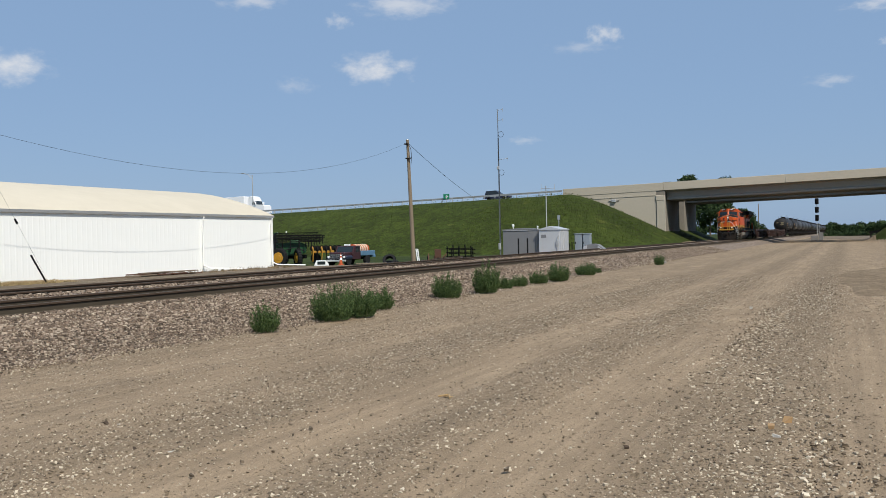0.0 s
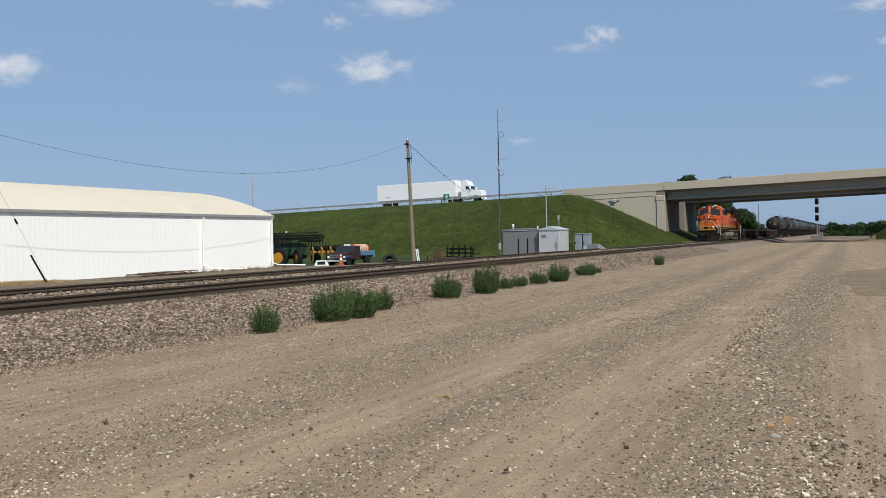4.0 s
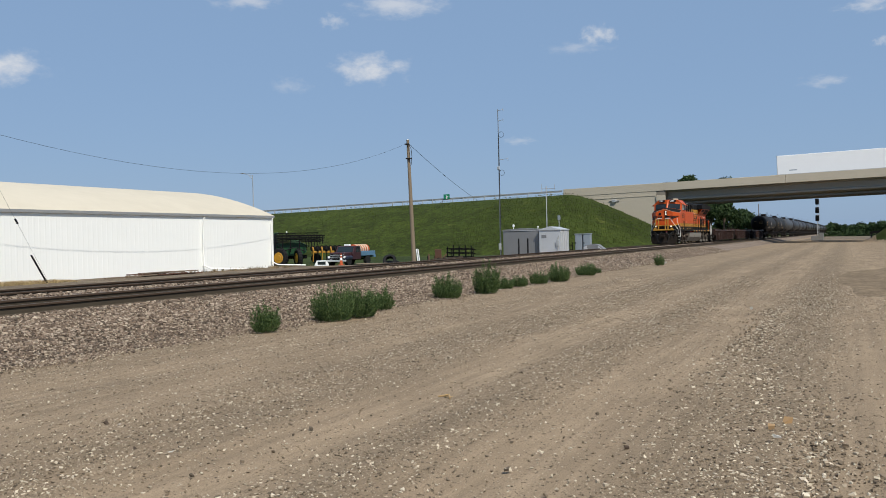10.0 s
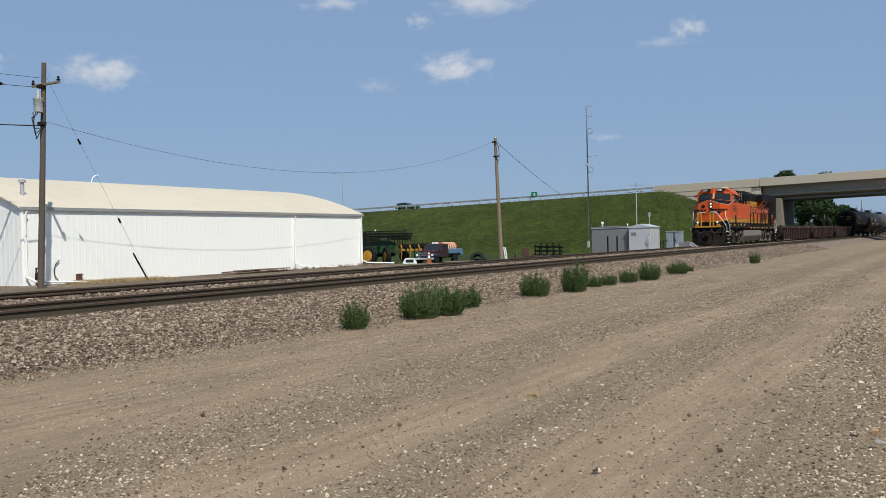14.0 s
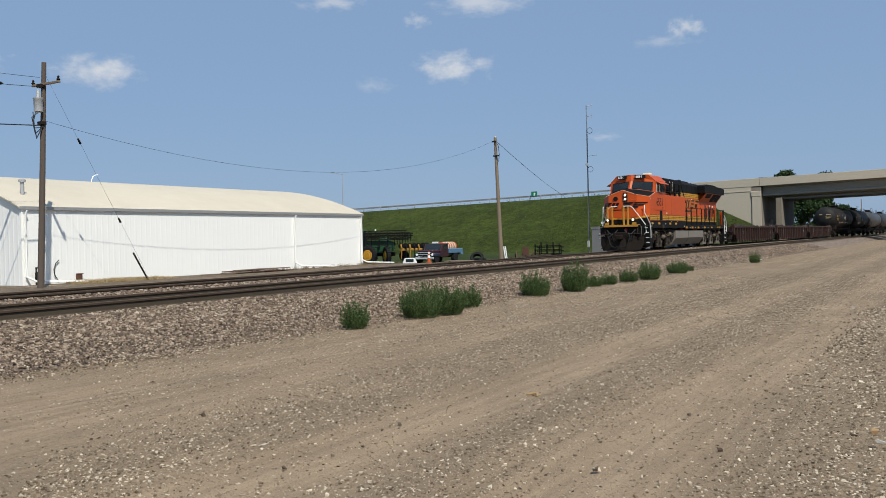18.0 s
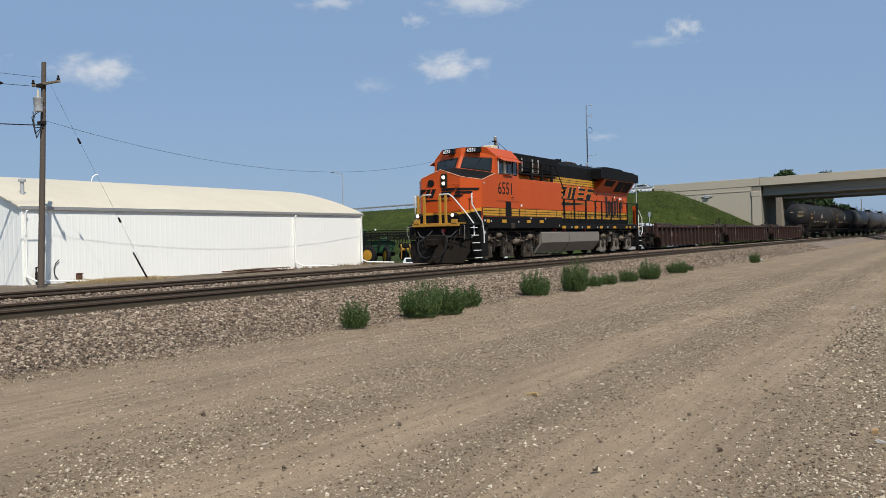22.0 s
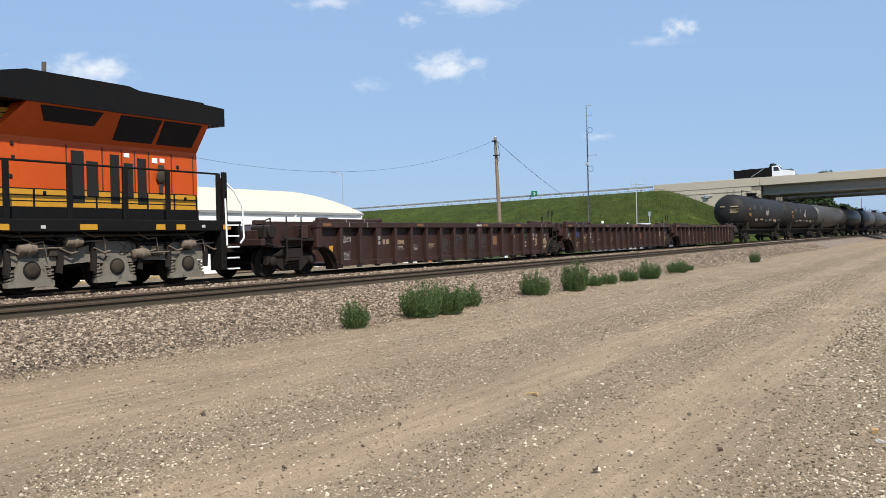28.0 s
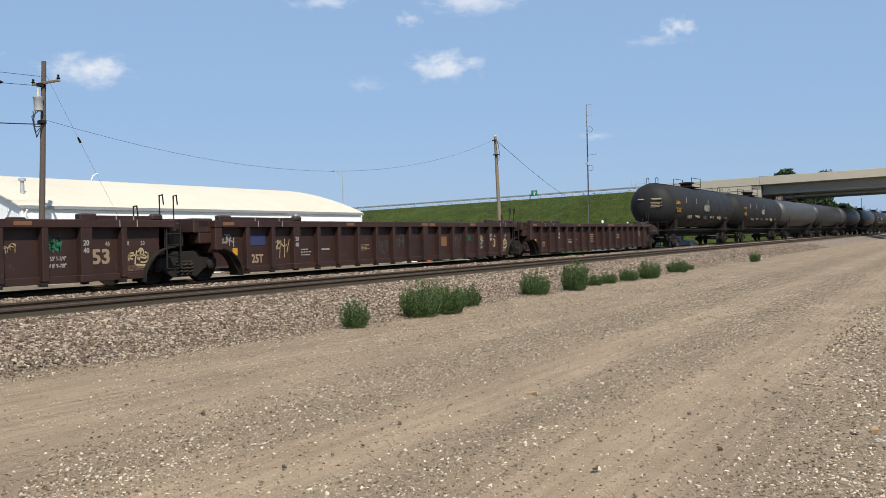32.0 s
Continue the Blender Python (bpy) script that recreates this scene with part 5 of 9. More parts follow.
def hood_length(ob):
    """The hood behind the cab is a little longer than drawn above: all that lies past 10 m moves back."""
    def far(y):
        return y if y < 10 else 10 + (y - 10) * 1.07
    done = set()
    cab = next(o for o in ob.children if o.name.startswith("cab") and not o.name.startswith("cabinet"))
    for o in (cab, *cab.children_recursive):
        # the nose stands a little further forward than drawn above
        if not o.name.startswith(("road_number", "number_board")):
            for v in o.data.vertices:
                v.co.y -= 0.15 * min(1.0, max(0.0, (3.1 - v.co.y) / 0.6))
    for o in ob.children_recursive:
        if o.name.startswith(("wheelset", "road_number", "number_board")):
            o.location.y = far(o.location.y)
        elif o.data.name not in done:
            done.add(o.data.name)
            for v in o.data.vertices:
                v.co.y = far(v.co.y)
    for i, (o, y, r) in enumerate(WHEELS):
        WHEELS[i] = (o, far(y), r)


hood_length(bpy.data.objects["locomotive"])

# ---- freight cars ----
TANLETTER = material("tan_lettering", (0.29, 0.20, 0.125), (0.17, 0.115, 0.075), 0.8, bump=0)
WHITELETTER = material("worn_white_lettering", (0.32, 0.29, 0.26), (0.15, 0.135, 0.12), 0.8, bump=0)
ORANGEPATCH = material("rusty_orange_patch", (0.18, 0.080, 0.032), (0.12, 0.055, 0.026), 0.8, bump=0)
GREENSPRAY = material("green_spray_paint", (0.018, 0.15, 0.075), None, 0.7, bump=0)
BLUESPRAY = material("blue_grey_spray_paint", (0.066, 0.074, 0.073), (0.036, 0.026, 0.023), 0.7, bump=0, grain=9, stain=4)
CREAMSPRAY = material("cream_spray_paint", (0.42, 0.33, 0.18), None, 0.7, bump=0)
DKBLUESPRAY = material("dark_blue_spray_paint", (0.03, 0.035, 0.10), None, 0.7, bump=0)


def freight_truck(parent, y):
    tr = part("truck", Mesh().box(-0.95, 0.95, y - 0.2, y + 0.2, 0.38, 0.66, 0.03), DARKSTEEL, parent, "dark four-wheel freight truck")
    for dy in (-0.89, 0.89):
        wheelset(tr, y + dy, 0.457)
    for s in (-1, 1):
        out = [(y - 1.12, 0.36), (y - 1.12, 0.60), (y - 0.62, 0.66), (y - 0.36, 0.82), (y + 0.36, 0.82), (y + 0.62, 0.66), (y + 1.12, 0.60), (y + 1.12, 0.36), (y + 0.72, 0.38), (y + 0.40, 0.16), (y - 0.40, 0.16), (y - 0.72, 0.38)]
        part("side_frame", Mesh().prism(out, "x", s * 0.93, s * 1.06), DARKSTEEL, tr, smooth=20)
        for dy in (-0.2, -0.02, 0.16):
            b = Mesh()
            coil(b, s * 1.08, y + dy, 0.22, 0.56, 0.075)
            part("spring", b, GREYTRUCK, tr)
        for dy in (-0.89, 0.89):
            part("bearing_cap", Mesh().lathe([(s * 0.98, 0.14), (s * 1.12, 0.14), (s * 1.15, 0.1), (s * 1.16, 0.03)], "x", (0, y + dy, 0.457), 12), DARKSTEEL, tr)
    return tr


def scrawl(name, parent, mat, y0, y1, z0, z1, seed, x, r=0.022, turns=7, label="", lean=0.0):
    """A looping sprayed line."""
    rnd = random.Random(seed)
    b = Mesh()
    k = turns * 14
    ph = rnd.uniform(0, 6)
    tall = [rnd.uniform(0.35, 1.0) for _ in range(turns + 2)]
    loop = [rnd.uniform(0.15, 0.75) for _ in range(turns + 2)]
    w = (y1 - y0) / turns
    pts = []
    for i in range(k + 1):
        u = i / k * turns
        j, fr = int(u), u - int(u)
        a = u * 6.2832
        am = tall[j] * (1 - fr) + tall[j + 1] * fr
        lo = loop[j] * (1 - fr) + loop[j + 1] * fr
        y = y0 + u * w + lo * w * math.sin(a)
        z = (z0 + z1) / 2 + (z1 - z0) * 0.5 * am * math.cos(a + 0.5 * math.sin(a * 0.5 + ph))
        pts.append((x, y + lean * (z - z0), z))
    for p, q in zip(pts, pts[1:]):
        dy, dz = q[1] - p[1], q[2] - p[2]
        n = math.hypot(dy, dz) or 1
        oy, oz = -dz / n * r, dy / n * r
        v = [(x, p[1] + oy, p[2] + oz), (x, q[1] + oy, q[2] + oz), (x, q[1] - oy, q[2] - oz), (x, p[1] - oy, p[2] - oz)]
        b.add(v + [(x - 0.008, yy, zz) for _, yy, zz in v], [(0, 1, 2, 3), (4, 5, 6, 7), (0, 1, 5, 4), (2, 3, 7, 6)])
    return part(name, b, mat, parent, label, smooth=None)


def spray(parent, mat, y0, y1, z0, z1, seed, x, r=0.012, glyphs=4, label="", under=0):
    """A sprayed tag: a tangle of strokes and bows with underlines."""
    rnd = random.Random(seed)
    b = Mesh()

    def stroke(pts):
        for p, q in zip(pts, pts[1:]):
            n = math.hypot(q[0] - p[0], q[1] - p[1]) or 1
            oy, oz = -(q[1] - p[1]) / n * r, (q[0] - p[0]) / n * r
            b.add([(x, p[0] + oy, p[1] + oz), (x, q[0] + oy, q[1] + oz), (x, q[0] - oy, q[1] - oz), (x, p[0] - oy, p[1] - oz)], [(0, 1, 2, 3)])
    w, h = y1 - y0, z1 - z0
    for k in range(glyphs):
        a = y0 + w * (k + rnd.uniform(0.1, 0.9)) / glyphs
        lean = rnd.uniform(-0.10, 0.22) * h
        stroke([(a, z0 + h * rnd.uniform(-0.1, 0.3)), (a + lean * 0.4, (z0 + z1) / 2), (a + lean, z1 - h * rnd.uniform(0, 0.3))])
        c, q, ry, rz, ph = y0 + w * rnd.uniform(0.15, 0.85), z0 + h * rnd.uniform(0.3, 0.7), w * rnd.uniform(0.1, 0.22), h * rnd.uniform(0.2, 0.5), rnd.uniform(0, 6)
        stroke([(c + ry * math.cos(ph + 0.35 * u), q + rz * math.sin(ph + 0.35 * u)) for u in range(11)])
    q = z0 + h * rnd.uniform(0.4, 0.7)
    stroke([(y0 + w * u / 8, q + 0.12 * h * math.sin(u * 0.9 + seed)) for u in range(1, 8)])
    for k in range(under):
        z = z0 - 0.06 * h - 0.16 * h * k
        stroke([(y0 + (y1 - y0) * rnd.uniform(0.25, 0.45), z), (y0 + (y1 - y0) * rnd.uniform(0.7, 0.95), z - 0.03)])
    return part("sprayed_tag", b, mat, parent, label, smooth=None)


def bars(name, parent, mat, y0, y1, z0, z1, n, x, seed=1):
    rnd = random.Random(seed)
    b = Mesh()
    n = 2 * n - 1
    h = (z1 - z0) / (3 * n - 1)
    for k in range(n):
        y, end = y0, y0 + (y1 - y0) * rnd.uniform(0.75, 1.0)
        while y < end - 0.05:
            w = rnd.uniform(0.06, 0.16)
            b.box(x - 0.004, x + 0.003, y, min(end, y + w), z0 + 3 * k * h, z0 + (3 * k + 1.2) * h)
            y += w + 0.025
    return part(name, b, mat, parent)


PITCH = 19.65


def build_well(unit, y, end):
    label = ("rust-brown well wagon with ribbed sides and sprayed tags", "rust-brown well wagon with ribbed sides and faded lettering", "rust-brown well wagon coupled before the tank wagons")[unit]
    t = thing("well_wagon", label, "freight wagon", pose(FAR_TRACK, y, RAIL_Z), group="well wagons")
    X = 1.46
    y0, y1 = 1.72, PITCH - 1.45
    part("well_floor", Mesh().box(-1.35, 1.35, y0 + 0.3, y1 - 0.1, 0.20, 0.30, 0.01), BROWNCAR, t)
    ribs = [1.95 + 1.033 * k for k in range(16)]
    wide = (2, 9, 14)
    for s in (1, -1):
        side = part("side_wall", Mesh().prism([(y0, 0.20), (y1 - 0.1, 0.20), (y1 + 0.35, 0.75), (y1 + 0.62, 0.95), (y1 + 0.62, 1.45), (0.95, 1.45), (0.95, 0.92), (1.25, 0.85)], "x", s * (X - 0.20), s * (X - 0.16)), BROWNCAR, t, "ribbed brown steel side", smooth=None)
        part("top_chord", Mesh().box(s * (X - 0.22), s * (X + 0.02), 0.70, y1 + 0.75, 1.42, 1.60, 0.012), BROWNCAR, side, "brown top chord beam")
        part("bottom_sill", Mesh().box(s * (X - 0.19), s * (X - 0.10), y0 + 0.05, y1 - 0.1, 0.20, 0.36, 0.01), BROWNCAR, side)
        for k, r in enumerate(ribs):
            w = 0.15 if k in wide else 0.075
            part("rib", Mesh().box(s * (X - 0.17), s * (X + 0.015), r - w, r + w, 0.22 if k in wide else 0.26, 1.43, 0.012), BROWNCAR, side)
            part("foot", Mesh().box(s * (X - 0.12), s * (X + 0.01), r - 0.11, r + 0.04, 0.15, 0.23, 0.01), DARKSTEEL, side)
        for yy, w0, w1, top, deep in ((ribs[2], 0.2, 0.16, 0.36, 0.05), (ribs[14], 0.2, 0.16, 0.36, 0.05), (ribs[9], 0.16, 0.16, 0.42, 0.02)):
            part("corner_lug", Mesh().box(s * (X - 0.165), s * (X + deep), yy - w0, yy + w1, 0.20, top, 0.015), BROWNCAR, side)
        for a, c, white in ((0.95, 4.35, (2.35, 3.35, 3.95)), (ribs[14] - 0.1, y1 + 0.5, (ribs[14] + 0.9, ribs[14] + 1.4))):
            g = part("container_guide", Mesh().box(s * (X - 0.24), s * (X - 0.10), a + 0.5, c - 0.35, 1.58, 1.70, 0.012).box(s * (X - 0.27), s * (X - 0.06), a, a + 0.45, 1.58, 1.74, 0.03).box(s * (X - 0.25), s * (X - 0.06), c - 0.35, c, 1.58, 1.75, 0.05), BROWNCAR, side, "raised brown container guide")
            part("paint_tick", Mesh().box(s * (X + 0.019), s * (X + 0.024), white[0] - 0.012, white[0] + 0.012, 1.44, 1.60).box(s * (X + 0.019), s * (X + 0.024), white[1] - 0.012, white[1] + 0.012, 1.44, 1.60).box(s * (X - 0.101), s * (X - 0.096), white[0] - 0.015, white[0] + 0.015, 1.6, 1.695).box(s * (X - 0.101), s * (X - 0.096), white[1] - 0.015, white[1] + 0.015, 1.6, 1.695), WHITELETTER, g)
        # a curved plate over the wheels at each end
        for base, sgn, ry, rz in ((0.85, 1, 0.88, 0.74), (PITCH - 0.62, -1, 0.95, 0.80)):
            v, f = [], []
            for k in range(9):
                a = math.pi * 0.5 * k / 8
                for g in (0.0, 0.03):
                    y_, z_ = base + sgn * (ry + g) * math.sin(a), 0.12 + (rz + g) * math.cos(a)
                    v += [(s * (X - 0.5), y_, z_), (s * (X - 0.02), y_, z_)]
            for k in range(8):
                o = 4 * k
                f += [(o, o + 1, o + 5, o + 4), (o + 2, o + 3, o + 7, o + 6), (o + 1, o + 3, o + 7, o + 5), (o, o + 2, o + 6, o + 4)]
            part("wheel_arch", Mesh().add(v, f), DARKSTEEL, side, "curved dark plate over the wheels", smooth=40)
        part("end_post", Mesh().box(s * (X - 0.18), s * X, 0.72, 0.98, 0.82, 1.44, 0.02), BROWNCAR, side)
        part("yellow_plate", Mesh().box(s * (X - 0.161), s * (X - 0.152), 1.50, 1.68, 0.66, 0.86), YELLOWP, side, "small yellow plate")
    # end structure over the truck
    part("end_bulkhead", Mesh().box(-1.3, 1.3, 0.75, 1.0, 0.75, 1.55, 0.02).box(-1.3, 1.3, PITCH - 1.05, PITCH - 0.85, 0.75, 1.55, 0.02), BROWNCAR, t)
    part("centre_sill", Mesh().box(-0.35, 0.35, -0.9 if unit == 0 else -0.1, 1.0, 0.72, 1.1, 0.03).box(-0.35, 0.35, PITCH - 1.0, PITCH - 0.25, 0.72, 1.1, 0.03), DARKSTEEL, t)
    if unit == 0:
        part("end_platform", Mesh().prism([(-1.55, 0.95), (-1.55, 1.35), (-0.9, 1.52), (0.8, 1.56), (0.8, 0.9), (-0.7, 0.85)], "x", -1.05, 1.05), BROWNCAR, t, "sloping brown end platform", smooth=20)
        part("deck_plate", Mesh().box(-1.32, 1.36, -0.5, 0.72, 1.02, 1.10, 0.02), DARKSTEEL, t)
        part("brake_box", Mesh().box(0.75, 1.3, -1.45, -1.0, 1.12, 1.48, 0.04), DARKSTEEL, t, "dark brake box")
        part("brake_wheel", Mesh().lathe([(1.31, 0.05), (1.33, 0.17), (1.36, 0.19), (1.38, 0.17)], "x", (0, -1.2, 1.32), 16), DARKSTEEL, t)
        part("brake_rod", Mesh().pipe([(1.25, -1.4, 1.0), (1.25, -0.8, 0.86), (1.25, 0.3, 0.9)], 0.025), DARKSTEEL, t)
        part("corner_grab", Mesh().pipe([(1.30, -1.5, 1.0), (1.34, -1.5, 1.62), (1.34, -1.25, 1.7), (1.34, -1.22, 1.45)], 0.018), DARKSTEEL, t)
        part("end_beam", Mesh().box(-1.35, 1.35, -1.62, -1.45, 0.92, 1.12, 0.02), BROWNCAR, t)
        part("crossbeam", Mesh().box(-1.38, 1.38, 0.12, 0.40, 1.10, 1.50, 0.02), BROWNCAR, t)
        part("coupler", Mesh().box(-0.15, 0.15, -2.0, -0.9, 0.72, 1.0, 0.04), DARKSTEEL, t)
        for yy in (-0.62, 0.05):
            part("ladder_rail", Mesh().tube((1.40, yy, 0.5), (1.40, yy, 1.75), 0.022, n=6), DARKSTEEL, t)
        for z in (0.5, 0.8, 1.1, 1.4):
            part("ladder_rung", Mesh().tube((1.40, -0.62, z), (1.40, 0.05, z), 0.016, n=6), DARKSTEEL, t)
        part("step_plate", Mesh().box(1.36, 1.41, -0.6, 0.05, 0.55, 0.8, 0.01), DARKSTEEL, t)
    e = PITCH - 0.95
    for yy in (e + 0.05, e + 0.5):
        part("ladder_rail", Mesh().tube((1.42, yy, 0.4), (1.42, yy, 1.62), 0.022, n=6), DARKSTEEL, t)
    for z in (0.4, 0.7, 0.98, 1.26):
        part("ladder_rung", Mesh().tube((1.42, e + 0.05, z), (1.42, e + 0.5, z), 0.016, n=6), DARKSTEEL, t)
    for yy, top in ((e - 0.75, 1.95), (e + 0.05, 2.24), (e + 0.5, 2.24)):
        part("grab_rail", Mesh().pipe([(1.2, yy, 1.6), (1.2, yy, top - 0.02), (1.2, yy + 0.10, top), (1.2, yy + 0.13, top - 0.25)], 0.016), DARKSTEEL, t, "dark bent grab rail")
    if unit:
        part("link_housing", Mesh().box(-1.0, 0.85, -0.55, 0.2, 0.92, 1.56, 0.03).box(-1.1, 1.3, 0.12, 0.8, 1.28, 1.66, 0.03).box(0.9, 1.3, 0.3, 0.8, 1.0, 1.3, 0.03).box(-1.1, 1.36, -0.72, -0.5, 1.30, 1.64, 0.03), BROWNCAR, t, "brown articulation housing")
        # flat black sheet painted as the shade of an open gap
        part("link_recess", Mesh().box(0.85, 0.86, -0.4, 0.12, 0.98, 1.4), NUMBLACK, t)
        part("link_plate", Mesh().box(1.30, 1.306, 0.3, 0.62, 1.46, 1.60), DARKSTEEL, t)
    freight_truck(t, 0.0 if unit == 0 else 0.0)
    if end:
        freight_truck(t, PITCH)
        part("centre_sill", Mesh().box(-0.35, 0.35, PITCH - 0.5, PITCH + 1.3, 0.72, 1.1, 0.03).box(-1.3, 1.3, PITCH - 0.85, PITCH + 0.9, 1.05, 1.2, 0.03).box(-0.15, 0.15, PITCH + 1.2, PITCH + 1.9, 0.72, 1.0, 0.03), BROWNCAR, t)
        part("end_platform", Mesh().prism([(PITCH - 0.6, 1.02), (PITCH - 0.6, 1.57), (PITCH + 0.5, 1.55), (PITCH + 1.35, 1.34), (PITCH + 1.45, 0.95)], "x", -1.1, 1.25), BROWNCAR, t, "sloping brown end platform", smooth=20)
        part("end_grab", Mesh().pipe([(1.3, PITCH + 1.3, 0.7), (1.33, PITCH + 1.32, 1.65), (1.33, PITCH + 1.05, 1.72), (1.3, PITCH + 1.0, 1.5)], 0.02), DARKSTEEL, t)
    # writing
    L = X - 0.156
    side = t

    def tx(s, y, z, size, mat=TANLETTER, sq=0.9, w=0.0015):
        writing("lettering", s, size, mat, t, on_side(y, L, z), squeeze=sq, weight=w)
    r = ribs
    for k in (2, 14):
        writing("lettering", "20", 0.17, WHITELETTER, t, on_side(r[k] - 0.1, X + 0.017, 1.02), squeeze=0.9, weight=0.004)
        writing("lettering", "40", 0.17, WHITELETTER, t, on_side(r[k] - 0.1, X + 0.017, 0.85), squeeze=0.9, weight=0.004)
    if unit < 2:
        tx("53", r[14] + 0.24, 0.60, 0.46, sq=1.12, w=0.014)
        tx("45", r[14] + 0.62, 1.0, 0.14, WHITELETTER)
        tx("18", r[15] + 0.14, 1.0, 0.14, WHITELETTER)
        tx("53", r[15] + 0.60, 1.0, 0.14, WHITELETTER)
        tx("IL 53' 1-3/4\"", r[13] + 0.10, 0.70, 0.13, WHITELETTER, 0.8, 0.002)
        tx("IW 8' 9-7/8\"", r[13] + 0.10, 0.54, 0.13, WHITELETTER, 0.8, 0.002)
        bars("lettering", t, TANLETTER, r[15] + 0.15, r[15] + 0.8, 0.40, 0.52, 3, L, 3)
        bars("lettering", t, TANLETTER, r[5] + 0.12, r[5] + 0.80, 0.66, 0.86, 3, L, 4)
        part("paint_patch", Mesh().box(L - 0.002, L + 0.003, r[10] + 0.22, r[10] + 0.75, 0.70, 1.06), ORANGEPATCH, t, "rust-orange paint patch")
        spray(t, CREAMSPRAY, r[15] + 0.12, r[15] + 0.85, 0.56, 0.92, 5, L + 0.004, 0.020, 4, "cream sprayed tag", 1)
        spray(t, BLUESPRAY, r[6] + 0.12, r[6] + 0.86, 0.62, 1.0, 15 + unit, L + 0.004, 0.009, 5, "faint grey sprayed tag", 2)
        for k, sd, n in ((7, 1, 4), (8, 2, 3), (9, 3, 3)) if unit == 0 else ((7, 11, 3), (11, 12, 4), (13, 13, 3)):
            spray(t, BLUESPRAY, r[k] + 0.12, r[k] + 0.88, 0.68, 1.16, sd, L + 0.004, 0.014, n, "faded blue-grey sprayed tag", (2, 1, 2, 0)[k % 4])
    if unit == 0:
        spray(t, GREENSPRAY, r[13] + 0.12, r[13] + 0.52, 0.98, 1.26, 21, L + 0.004, 0.020, 4, "green sprayed tag", 1)
        spray(t, GREENSPRAY, r[13] + 0.16, r[13] + 0.48, 0.86, 1.06, 27, L + 0.005, 0.018, 3, "green sprayed tag")
        spray(t, CREAMSPRAY, r[12] + 0.12, r[12] + 0.45, 0.90, 1.10, 22, L + 0.004, 0.007, 3)
        spray(t, WHITELETTER, r[0] + 0.18, r[0] + 0.75, 0.92, 1.16, 23, L + 0.004, 0.012, 4)
        part("owner_mark", Mesh().box(L, L + 0.004, r[2] + 0.24, r[2] + 0.38, 0.86, 1.02).box(L, L + 0.004, r[2] + 0.44, r[2] + 0.58, 0.86, 1.02).box(L, L + 0.004, r[2] + 0.64, r[2] + 0.82, 0.86, 1.02), TANLETTER, t, "tan bars of an owner's mark")
        tx("676040", r[3] + 0.12, 0.84, 0.22, TANLETTER, 0.95, 0.006)
        bars("lettering", t, WHITELETTER, r[3] + 0.12, r[3] + 0.75, 0.66, 0.78, 2, L, 6)
        bars("lettering", t, WHITELETTER, r[4] + 0.12, r[4] + 0.75, 0.62, 0.82, 3, L, 7)
        tx("45", r[1] + 0.18, 0.98, 0.14, WHITELETTER)
        bars("lettering", t, WHITELETTER, r[0] + 0.12, r[0] + 0.75, 0.40, 0.66, 4, L, 8)
        writing("lettering", "676040 A", 0.115, WHITELABEL, t, on_side(r[8] + 0.72, X + 0.021, 1.465), weight=0.004)
    elif unit == 1:
        tx("125T", r[0] + 0.14, 0.44, 0.32, w=0.010)
        part("paint_patch", Mesh().box(L, L + 0.003, r[0] + 0.12, r[0] + 0.85, 0.92, 1.22), DKBLUESPRAY, t, "dark blue paint patch")
        spray(t, CREAMSPRAY, r[1] + 0.12, r[1] + 0.82, 0.56, 1.14, 31, L + 0.004, 0.014, 4)
        spray(t, GREENSPRAY, r[12] + 0.15, r[12] + 0.7, 0.80, 1.1, 33, L + 0.004, 0.018, 3)
        spray(t, CREAMSPRAY, r[13] + 0.15, r[13] + 0.7, 0.80, 1.1, 34, L + 0.005, 0.016, 3)
        bars("lettering", t, WHITELETTER, r[2] + 0.3, r[2] + 0.9, 0.58, 0.80, 2, L, 9)
        bars("lettering", t, WHITELETTER, r[3] + 0.1, r[3] + 0.8, 0.72, 0.80, 1, L, 9)
        spray(t, WHITELETTER, 1.02, 1.6, 0.92, 1.2, 35, L + 0.004, 0.016, 3)
    else:
        tx("125T", r[0] + 0.14, 0.5, 0.30, w=0.008)
        bars("lettering", t, TANLETTER, r[6] + 0.1, r[7] + 0.7, 0.6, 1.05, 3, L, 12)
        bars("lettering", t, WHITELETTER, r[3] + 0.1, r[4] + 0.7, 0.6, 0.8, 2, L, 13)
        bars("lettering", t, WHITELETTER, r[10] + 0.1, r[11] + 0.7, 0.8, 1.0, 2, L, 14)
    for k in (0.98, r[4] + 0.35, r[8] + 0.75, r[9] + 0.25, r[12] + 0.3):
        part("reflector", Mesh().box(X + 0.018, X + 0.023, k, k + 0.42, 1.47, 1.56), ORANGEPATCH, t, "faded orange reflector")
    MOVES.append((t, y))
    return t


W0 = 177.05
for unit in range(3):
    build_well(unit, W0 + PITCH * unit, unit == 2)


